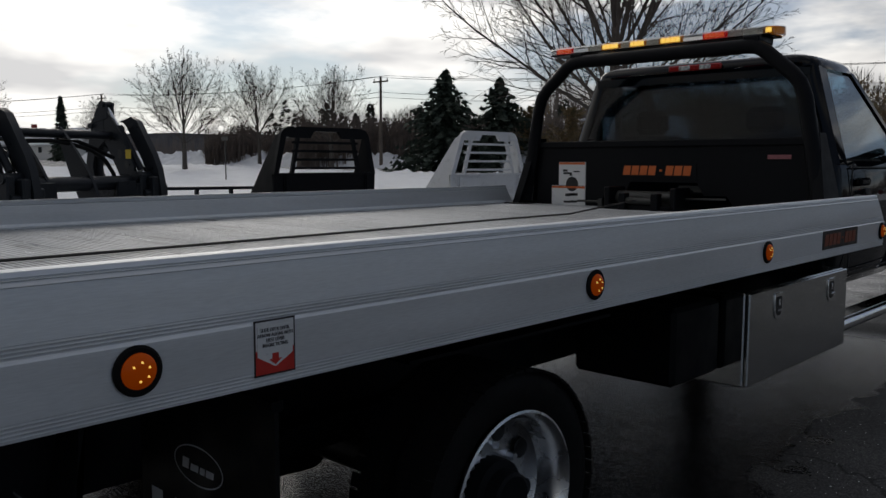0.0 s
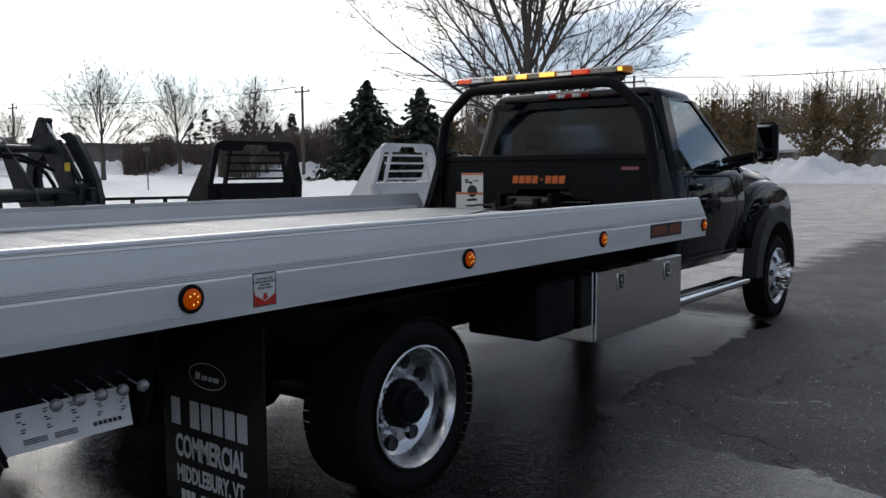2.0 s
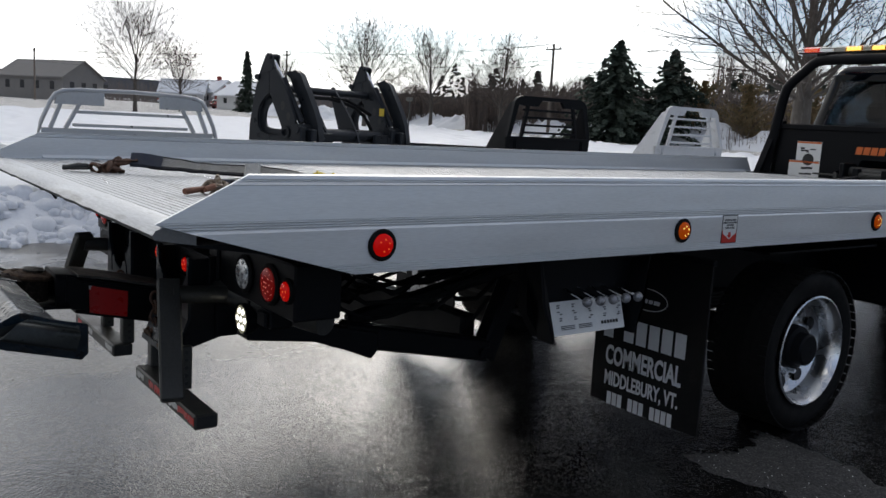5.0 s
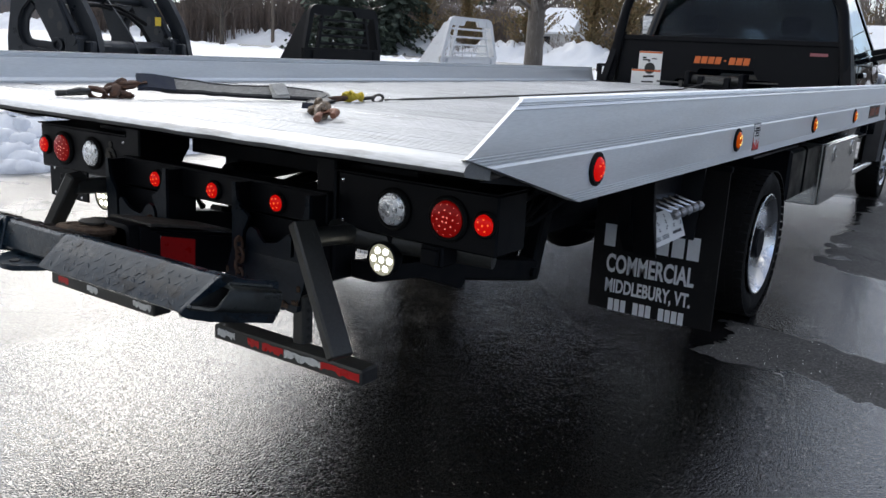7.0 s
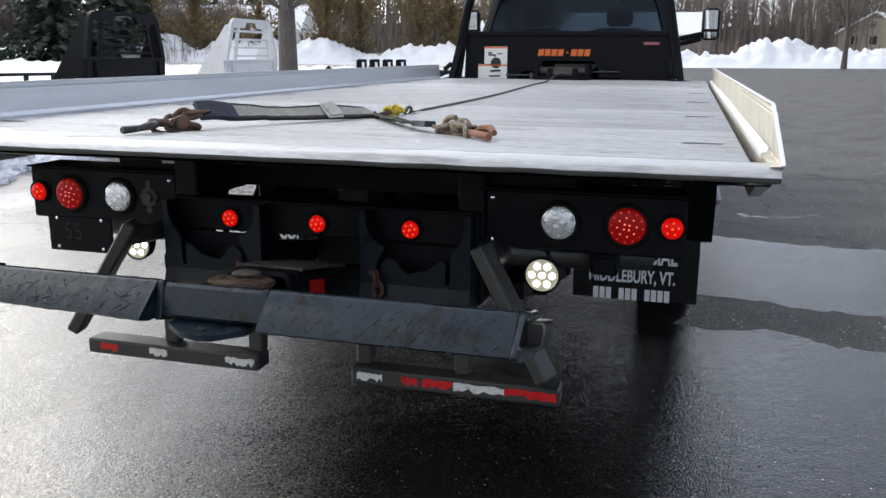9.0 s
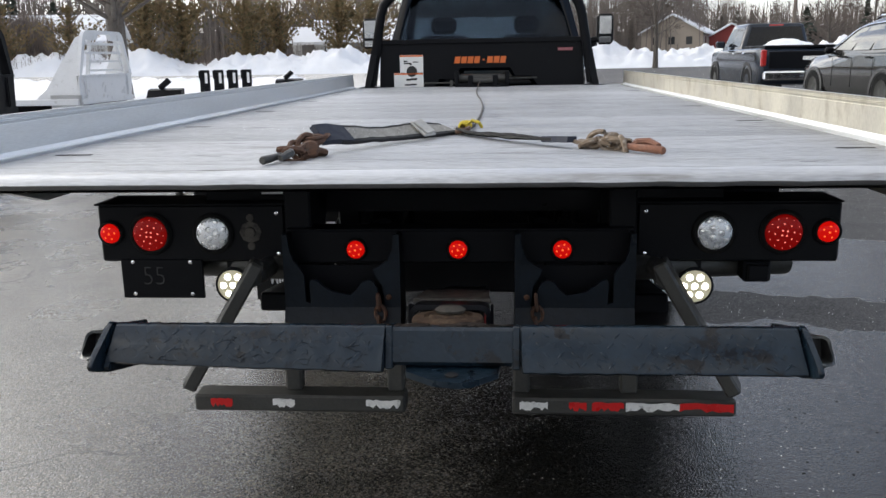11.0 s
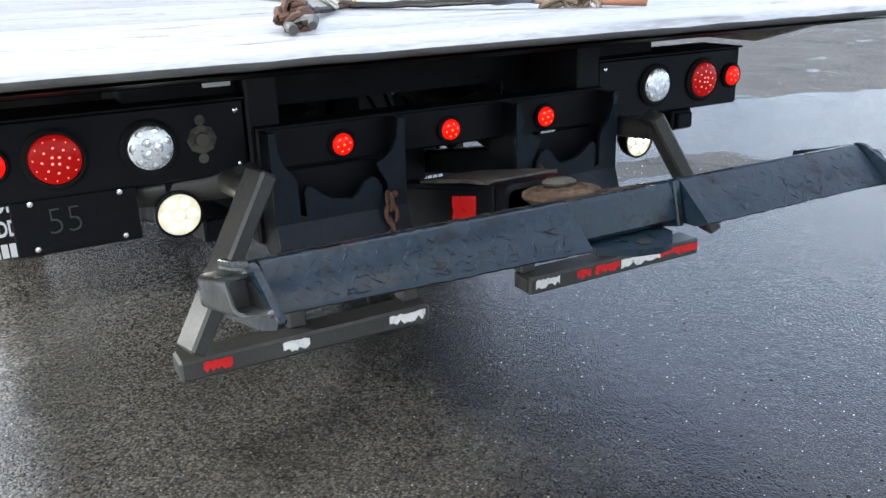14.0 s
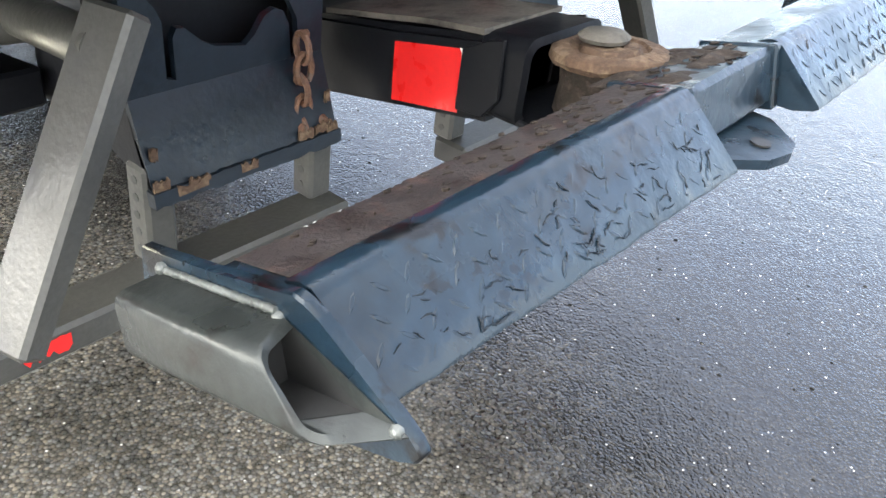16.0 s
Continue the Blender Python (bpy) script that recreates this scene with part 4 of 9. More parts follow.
saddle(-1)
saddle(1)
for xs in ((-0.775, -0.152), (0.158, 0.785)):
    bm = B()
    box(bm, xs[0], xs[1], -0.142, -0.062, 0.392, 0.442, 0.006)
    box(bm, xs[0] - 0.0005, xs[0] + 0.001, -0.135, -0.069, 0.398, 0.436, mi=1)
    box(bm, xs[1] - 0.001, xs[1] + 0.0005, -0.135, -0.069, 0.398, 0.436, mi=1)
    u = part("underride_bar", bm, [grey_steel, print_and_shade_black], truck, "low scuffed steel underride bar with torn reflective tape")
    rnd = random.Random(int(xs[0] * 100))
    tapes = ((0.05, 0.115, 1), (0.235, 0.30, 0), (0.51, 0.61, 0)) if xs[0] < 0 else ((0.02, 0.10, 0), (0.16, 0.21, 1), (0.225, 0.315, 1), (0.32, 0.47, 0), (0.47, 0.62, 1))
    for a, b, c in tapes:
        bm = B()
        top = [(xs[0] + a + (b - a) * k / 10, -0.1432, 0.434 - 0.005 * rnd.random()) for k in range(11)]
        low = [(xs[0] + a + (b - a) * k / 10, -0.1432, 0.405 + 0.014 * rnd.random() ** 2) for k in range(11)]
        prism(bm, top + low[::-1], (0, 0.0012, 0))
        part("tape", bm, red_tape if c else white_tape, u, smooth=False)
    for xx in ((-0.510, -0.207) if xs[0] < 0 else (0.160, 0.468)):
        bm = B()
        box(bm, xx, xx + 0.048, -0.10, -0.052, 0.44, 0.60, 0.006)
        for k in range(5):
            cyl(bm, (xx - 0.001, -0.075, 0.465 + k * 0.028), (xx + 0.051, -0.075, 0.465 + k * 0.028), 0.007, n=8, mi=1)
        part("underride_post", bm, [grey_steel, print_and_shade_black], truck)
    s = -1 if xs[0] < 0 else 1
    bm = B()
    bar(bm, (s * 0.553, -0.152, 0.846), (s * 0.760, -0.205, 0.495), 0.074, 0.040, bev=0.006)
    part("stabiliser_leg", bm, grey_steel, truck, "slanted square steel stabiliser leg")
    bm = B()
    cyl(bm, (s * 0.50, 0.045, 0.785), (s * 1.0, 0.20, 0.765), 0.042, n=20)
    cyl(bm, (s * 0.575, -0.150, 0.80), (s * 0.575, 0.05, 0.785), 0.03, n=16)
    part("stabiliser_tube", bm, grey_steel, truck)
    bm = B()        # work lamp
    lathe(bm, [(0.0, -0.05), (0.035, -0.05), (0.052, -0.02), (0.055, 0.0), (0.055, 0.012), (0.049, 0.014)], (s * 0.696, 0.058, 0.723), (0, -1, 0), 28)
    box(bm, s * 0.696 - 0.02, s * 0.696 + 0.02, 0.065, 0.08, 0.775, 0.805)
    wk = part("work_lamp", bm, black, truck, "round work lamp, lit white")
    bm = B()
    lathe(bm, [(0.049, 0.010), (0.03, 0.0125), (0.0, 0.013)], (s * 0.696, 0.058, 0.723), (0, -1, 0), 28)
    part("lens", bm, work_face, wk)
    bm = B()
    for k in range(7):
        a = 2 * math.pi * k / 6
        r = 0.0 if k == 6 else 0.030
        lathe(bm, [(0.011, 0.0115), (0.009, 0.0145), (0, 0.015)], (s * 0.696 + r * math.cos(a), 0.058, 0.723 + r * math.sin(a)), (0, -1, 0), 10)
    part("diode_face", bm, work_lit, wk)["kind"] = "stuff"

# boom and crossbar of the wheel lift
bm = B()
loft(bm, [[(sx * 0.082, y, z) for sx, z in ((-1, z0), (1, z0), (1, z1), (-1, z1))] for y, z0, z1 in ((0.6, 0.43, 0.57), (0.05, 0.560, 0.700), (-0.15, 0.603, 0.738), (-0.345, 0.645, 0.781))])
bmesh.ops.bevel(bm, geom=list(bm.edges), offset=0.010, segments=2, affect="EDGES")
boom = part("boom", bm, black, truck, "black steel under-lift boom")
bm = B()        # wide flat plate on top of the boom, a little buckled
loft(bm, [[(sx * hw, y, z + dz) for sx, dz in ((-1, 0.0), (1, 0.0), (1, 0.009), (-1, 0.009))] for y, z, hw in ((0.0, 0.716, 0.092), (-0.12, 0.742, 0.093), (-0.22, 0.764, 0.092), (-0.33, 0.783, 0.10))])
part("top_plate", bm, dusty_steel, boom, "dusty steel plate along the boom")


def squared(hw, z0, z1, r, y, n=4):
    """A ring of points at y: a rectangle with round corners."""
    out = []
    for sx, sz, a0 in ((1, 1, 0), (-1, 1, 90), (-1, -1, 180), (1, -1, 270)):
        for i in range(n + 1):
            a = radians(a0 + 90 * i / n)
            out.append((sx * (hw - r) + r * math.cos(a), y, (z1 - r if sz > 0 else z0 + r) + r * math.sin(a)))
    return out


bm = B()        # open rounded mouth of the boom
loft(bm, [squared(0.098, 0.660, 0.786, 0.024, -0.325), squared(0.102, 0.664, 0.798, 0.026, -0.405), squared(0.090, 0.676, 0.786, 0.018, -0.409), squared(0.088, 0.674, 0.778, 0.018, -0.34)], caps=False)
part("boom_head", bm, black, boom, "open rounded end of the boom", angle=50)
for sx in (-1, 1):
    bm = B()
    prism(bm, [(sx * 0.100, y, z) for y, z in ((-0.30, 0.755), (-0.345, 0.782), (-0.372, 0.79), (-0.376, 0.70), (-0.35, 0.665), (-0.30, 0.66))], (sx * 0.008, 0, 0), 0, 0.002)
    part("head_gusset", bm, black, boom)
bm = B()
box(bm, -0.095, 0.095, -0.50, -0.36, 0.668, 0.680, 0.003)
part("lower_fork", bm, black, boom)
# added black sheet that stands for the shade deep in the open mouth
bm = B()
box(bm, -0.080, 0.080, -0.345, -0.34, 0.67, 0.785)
part("head_dark", bm, print_and_shade_black, boom)
for sx in (-1, 1):
    bm = B()
    prism(bm, [(sx * 0.0823, y, z) for y, z in ((-0.149, 0.714), (-0.280, 0.7435), (-0.289, 0.738), (-0.288, 0.643), (-0.152, 0.615))], (sx * 0.0012, 0, 0))
    tp = part("tape", bm, red_tape, boom, "red reflective tape")
    bm = B()        # torn corner of the tape
    prism(bm, [(sx * 0.0836, y, z) for y, z in ((-0.279, 0.7445), (-0.290, 0.7455), (-0.2895, 0.734), (-0.284, 0.730), (-0.283, 0.739))], (sx * 0.001, 0, 0))
    part("torn_corner", bm, white_tape, boom)
bm = B()
lathe(bm, [(0.0, 0.0), (0.080, 0.0), (0.086, 0.008), (0.083, 0.018), (0.076, 0.021), (0.058, 0.023), (0.052, 0.018), (0.046, 0.018), (0.04, 0.024), (0.02, 0.025), (0.018, 0.020), (0.0, 0.020)], (0, -0.480, 0.772), (0.0, 0.12, 1), 30)
for v in bm.verts:
    v.co += Vector((noise.noise(v.co * 40), noise.noise(v.co * 40 + Vector((5, 0, 0))), noise.noise(v.co * 55))) * 0.0035
part("swivel", bm, rust_dark, truck, "rusty swivel disc of the wheel lift")
bm = B()
lathe(bm, [(0.0, 0.0), (0.062, 0.0), (0.060, 0.04), (0.066, 0.085), (0.0, 0.085)], (0, -0.475, 0.69), (0, 0, 1), 24)
for v in bm.verts:
    v.co += Vector((noise.noise(v.co * 30), noise.noise(v.co * 30 + Vector((5, 0, 0))), 0)) * 0.005
part("swivel_hub", bm, crust_mat, truck, "caked dark hub below the swivel disc")
bm = B()
lathe(bm, [(0.0, 0.0), (0.035, 0.0), (0.038, 0.006), (0.030, 0.012), (0.0, 0.014)], (0.005, -0.462, 0.798), (0, 0.1, 1), 18)
part("swivel_pin", bm, dusty_steel, truck, "worn head of the swivel pin")

BX0, BX1 = -0.740, 0.768
TILT = Matrix.Translation((0, -0.650, 0.820)) @ Matrix.Rotation(radians(-15), 4, "X") @ Matrix.Translation((0, 0.650, -0.820))        # the bar is rolled, its rear edge up
bm = B()
box(bm, BX0, BX1, -0.650, -0.545, 0.736, 0.820, 0.008, m=TILT)
cross = part("crossbar", bm, blue_steel, truck, "dark painted steel wheel-lift crossbar, scuffed")
bm = B()        # flaking scale along the top
rnd = random.Random(21)
n = 150
for j in range(2):
    pass
near = [(BX0 + 0.02 + (0.62) * k / n, -0.6375 + 0.006 * noise.noise(Vector((k * 0.31, 2, 0))) + 0.003 * rnd.random(), 0.8206) for k in range(n + 1)]
far = [(BX0 + 0.02 + (0.62) * k / n, -0.552 - 0.004 * rnd.random(), 0.8206) for k in range(n + 1)]
prism(bm, [TILT @ Vector(p) for p in near + far[::-1]], TILT.to_3x3() @ Vector((0, 0, 0.0008)))
part("rust_scale", bm, scale_mat, cross, "brown rusty scale on top of the bar", smooth=False)
bm = B()
for _ in range(150):
    f = rnd.random()
    x, y = -0.70 + 0.86 * f ** 0.7, rnd.uniform(-0.64, -0.55)
    if x > -0.2 and rnd.random() < 0.4:
        continue
    r = rnd.uniform(0.0012, 0.0065) * (0.6 + f)
    k0 = rnd.uniform(0, 6.28)
    c = TILT @ Vector((x, y, 0.8210))
    pts = [c + TILT.to_3x3() @ Vector((1.5 * r * math.cos(k0 + q) * rnd.uniform(0.5, 1.4), r * math.sin(k0 + q) * rnd.uniform(0.5, 1.4), 0)) for q in (0, 0.9, 1.8, 2.7, 3.6, 4.5, 5.4)]
    prism(bm, pts, (0, 0, rnd.uniform(0.0008, 0.0035)))
part("grit", bm, crust_mat, cross, "flaking dark crust on top", smooth=False)["kind"] = "stuff"
for x0, x1, hgt in ((-0.13, -0.02, 0.010), (0.0, 0.12, 0.013), (-0.02, 0.03, 0.008)):
    bm = B()        # clods packed behind the bar at the swivel

    def clod(u, v):
        e = math.sin(math.pi * u) * math.sin(math.pi * v)
        return TILT @ Vector((x0 + (x1 - x0) * u, -0.645 + 0.13 * v, 0.8165 + hgt * e ** 0.5 * (0.6 + 0.9 * noise.noise(Vector((u * 5 + x0 * 9, v * 5, 1))))))
    grid(bm, 14, 12, clod)
    part("clod", bm, crust_mat, cross, "caked dirt and rust", angle=25)


flake_mat = surface("grip_coat_flakes", (0.0045, 0.0075, 0.0115), 0.5, 0.0, 0.5, 60, 200, 0.5, spec=0.25)


def tread_plate(x0, x1, tall):
    """A sloping plate with raised treads and gussets at both ends."""
    a, b = Vector((0, -0.655, 0.820)), Vector((0, -0.734, 0.753))
    nrm = Vector((0, -(a.z - b.z), (a.y - b.y))).normalized()
    bm = B()
    over = [(-0.622, 0.8165), (-0.636, 0.8225), (-0.648, 0.8235), (-0.657, 0.8190), (b.y, b.z), (b.y - 0.0015, b.z - 0.004), (b.y + 0.006, b.z - 0.010), (-0.650, 0.802), (-0.622, 0.812)]
    L = (b - a).length
    d = (b - a) / L

    def short(x):
        """How much of its full width the plate keeps at x."""
        return 1.0 - (0.16 * (x1 - x) / (x1 - x0) if x0 < 0 else 0.0)
    n = 44
    rows = []
    for k in range(n + 1):
        x = x0 + (x1 - x0) * k / n
        rows.append([(x, y + (0.0 if i < 4 or i > 6 else (1 - short(x)) * (a.y - b.y)) + (0.0022 * noise.noise(Vector((x * 45, 3, x0))) if 3 < i < 7 else 0), z + (0.0 if i < 4 or i > 6 else (1 - short(x)) * (a.z - b.z)) + (0.0022 * noise.noise(Vector((x * 45, 9, x0))) if 3 < i < 7 else 0)) for i, (y, z) in enumerate(over)])
    loft(bm, rows)
    p = part("tread_plate", bm, blue_steel, cross, "sloping chequer plate step, worn", angle=40)
    bm = B()
    nx = int((x1 - x0 - 0.03) / 0.030)
    for i in range(nx):
        for j in range(4):
            u = x0 + 0.022 + (x1 - x0 - 0.044) * (i + 0.5 * (j % 2)) / nx
            v = (0.018 + (L - 0.032) * j / 3) * short(u)
            ang = radians(45 if (i + j) % 2 else -45)
            c = a + d * v
            wv = noise.noise(Vector((u * 14, j * 1.1, x0)))
            hgt = tall * (1.0 + 1.1 * wv)
            if wv < -0.5:
                continue
            e = Vector((math.cos(ang), 0, 0)) + d * math.sin(ang)
            q = Vector((-math.sin(ang), 0, 0)) + d * math.cos(ang)
            c = Vector((u, c.y, c.z))
            pts = [c - e * 0.0125, c - e * 0.006 - q * 0.0026, c + e * 0.006 - q * 0.0026, c + e * 0.0125, c + e * 0.006 + q * 0.0026, c - e * 0.006 + q * 0.0026]
            base = [bm.verts.new(pp) for pp in pts]
            top = [bm.verts.new(c + (pp - c) * 0.55 + nrm * max(0.0003, hgt)) for pp in pts]
            bridge(bm, base, top)
            bm.faces.new(top)
    part("treads", bm, blue_steel, p, angle=20)
    rnd = random.Random(int(x0 * 100) + 7)
    bm = B()        # curled cracks where the coating peels
    for _ in range(58 if x0 < 0 else 8):
        u = x0 + 0.03 + (x1 - x0 - 0.05) * rnd.random() ** 0.7
        v = (0.12 + 0.84 * rnd.random() ** 0.45) * L * short(u)
        c = Vector((u, 0, 0)) + a + d * v
        an = rnd.uniform(-0.9, 0.9) + (math.pi if rnd.random() < 0.5 else 0)
        pts, rr = [], []
        m = rnd.randint(3, 7)
        for k in range(m):
            pts.append(c + nrm * (0.0006 + 0.0010 * rnd.random()))
            rr.append(0.0003 + 0.0006 * math.sin(math.pi * (k + 0.5) / m) * rnd.uniform(0.6, 1.3))
            an += rnd.uniform(-0.9, 0.9)
            step = rnd.uniform(0.003, 0.007)
            nxt = c + Vector((math.cos(an) * step, 0, 0)) + d * (math.sin(an) * step * 0.8)
            if 0.004 < (nxt - a).dot(d) < L * short(nxt.x) - 0.003:
                c = nxt
            else:
                c = c + Vector((step, 0, 0))
        sweep(bm, pts, rr, 5)
    part("peeling_flake", bm, flake_mat, p, "curled flakes of peeling grip coating", smooth=False)["kind"] = "stuff"
    for xx in (x0, x1 - 0.010):
        bm = B()
        prism(bm, [(xx, -0.648, 0.815), (xx, -0.732, 0.752), (xx, -0.728, 0.744), (xx, -0.70, 0.735), (xx, -0.648, 0.735)], (0.010, 0, 0))
        part("gusset", bm, blue_steel, cross)


tread_plate(BX0 + 0.012, -0.128, 0.0011)
tread_plate(0.17, BX1 - 0.012, 0.0014)
for xx in (-0.128, 0.150):
    bm = B()
    box(bm, xx, xx + 0.018, -0.656, -0.540, 0.728, 0.823, 0.003, m=TILT)
    part("collar", bm, blue_steel, cross)
for s, xe in ((-1, BX0), (1, BX1)):
    bm = B()
    edge = [(-0.471, 0.777), (-0.560, 0.799), (-0.632, 0.819), (-0.648, 0.8285), (-0.660, 0.827), (-0.674, 0.821), (-0.748, 0.783), (-0.766, 0.774), (-0.773, 0.766), (-0.768, 0.756), (-0.754, 0.749), (-0.69, 0.725), (-0.49, 0.672), (-0.471, 0.69)]
    prism(bm, [(xe - s * 0.006, y, z) for y, z in edge], (s * 0.012, 0, 0), 0, 0.002)
    part("end_plate", bm, blue_steel, cross)
    bm = B()        # receiver tube, open at the rear, its mouth cut on a slant
    xo, xi = xe + s * 0.052, xe + s * 0.006
    t = 0.006
    z0, z1 = 0.749, 0.808

    def mouth(x, z):
        f, u = abs(x - xo) / abs(xi - xo), (z - z0) / (z1 - z0)
        return -0.697 + (z - z0) * 0.585 + f * (-0.052 + 0.077 * u)

    def bent(rows):
        return [[TILT @ Vector(p) for p in row] for row in rows]
    q = 0.012
    outer = [(xi, z0), (xo - s * q, z0)] + [(xo - s * (q - q * math.sin(k * 0.3927)), z0 + q - q * math.cos(k * 0.3927)) for k in (1, 2, 3, 4)] + [(xo - s * (q - q * math.cos(k * 0.3927)), z1 - q + q * math.sin(k * 0.3927)) for k in (0, 1, 2, 3, 4)] + [(xi, z1)]
    mx, mz = (xo + xi) / 2, (z0 + z1) / 2
    inner = [(xi + s * 0.001 + (x - xi) * (1 - (t + 0.001) / abs(xo - xi)), mz + (z - mz) * (1 - 2 * t / (z1 - z0))) for x, z in outer]
    rows = [[(x, -0.493, z) for x, z in inner], [(x, -0.493, z) for x, z in outer], [(x, mouth(x, z) + 0.003, z) for x, z in outer], [(x - s * 0.001 * (1 if abs(x - xo) < 0.003 else 0), mouth(x, z), z) for x, z in [(mx + (x - mx) * 0.96, mz + (z - mz) * 0.96) for x, z in outer]], [(x, mouth(x, z) + 0.002, z) for x, z in inner], [(x, -0.498, z) for x, z in inner]]
    loft(bm, bent(rows), caps=False)
    part("receiver_tube", bm, tube_steel, cross, "open square receiver tube on the bar end", angle=40)
    # black plug and liner paint the darkness inside the tube
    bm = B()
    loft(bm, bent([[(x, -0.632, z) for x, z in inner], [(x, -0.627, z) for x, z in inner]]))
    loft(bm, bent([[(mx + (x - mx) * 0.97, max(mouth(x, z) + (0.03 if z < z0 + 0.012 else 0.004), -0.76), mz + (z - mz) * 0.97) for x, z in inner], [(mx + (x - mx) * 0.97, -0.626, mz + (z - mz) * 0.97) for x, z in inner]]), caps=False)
    part("bore_dark", bm, print_and_shade_black, cross)
    bm = B()        # weld beads
    for zz, up in ((z1, 0.003), (z0, -0.002)):
        pts, rr = [], []
        for k in range(34):
            y = -0.497 - (0.136 + (0.10 if zz == z0 else 0)) * k / 33
            pts.append(TILT @ Vector((xi + s * 0.0015, y, zz + up + 0.0008 * noise.noise(Vector((k * 1.3, zz, s))))))
            rr.append(0.0036 + 0.0005 * math.sin(k * 2.1))
        sweep(bm, pts, rr, 7)
    for y, z in ((-0.655, 0.806), (-0.758, 0.752), (-0.516, 0.812)):
        lathe(bm, [(0.0, 0.003), (0.004, 0.002), (0.006, -0.002)], TILT @ Vector((xi + s * 0.004, y + 0.02, z)), (s, -0.5, 0.4), 8)
    part("weld", bm, weld_mat, cross, "bright weld bead", angle=70)
bm = B()
prism(bm, [(-0.09, -0.60, 0.718), (0.13, -0.60, 0.718), (0.12, -0.69, 0.718), (0.065, -0.745, 0.718), (0.03, -0.752, 0.718), (-0.02, -0.74, 0.718), (-0.08, -0.69, 0.718)], (0, 0, 0.014))
lathe(bm, [(0.014, 0.0), (0.014, 0.003), (0.0, 0.003)], (0.02, -0.712, 0.7325), (0, 0, 1), 12, 1)
part("lug_plate", bm, [blue_steel, print_and_shade_black], cross)

pivot = Vector((0, -0.6, 0.77))
turned = Matrix.Translation(pivot) @ Matrix.Rotation(radians(1.0), 4, "Z") @ Matrix.Rotation(radians(0.4), 4, "Y") @ Matrix.Translation(-pivot)
cross.matrix_basis = turned        # the bar stands a little askew


# chains that hang at the saddles
def link(bm, c, along, flat, l=0.05, w=0.028, r=0.0055):
    along, flat = Vector(along).normalized(), Vector(flat).normalized()
    pts = []
    for k in range(13):
        a = 2 * math.pi * k / 12
        pts.append(Vector(c) + along * (l / 2 * math.cos(a)) + flat * (w / 2 * math.sin(a)))
    sweep(bm, pts, r, 6, caps=False)


for x in (-0.225, 0.225):
    bm = B()
    for k in range(5):
        link(bm, (x + 0.004 * (k % 2), -0.092, 0.712 - k * 0.034), (0.1, 0, -1), (1, 0, 0.1) if k % 2 else (0, 1, 0), 0.048, 0.03)
    sweep(bm, [(x, -0.095, 0.575), (x + 0.02, -0.10, 0.55), (x + 0.035, -0.10, 0.565)], 0.008, 6)
    part("safety_chain", bm, rust, truck, "short rusty hanging safety chain")

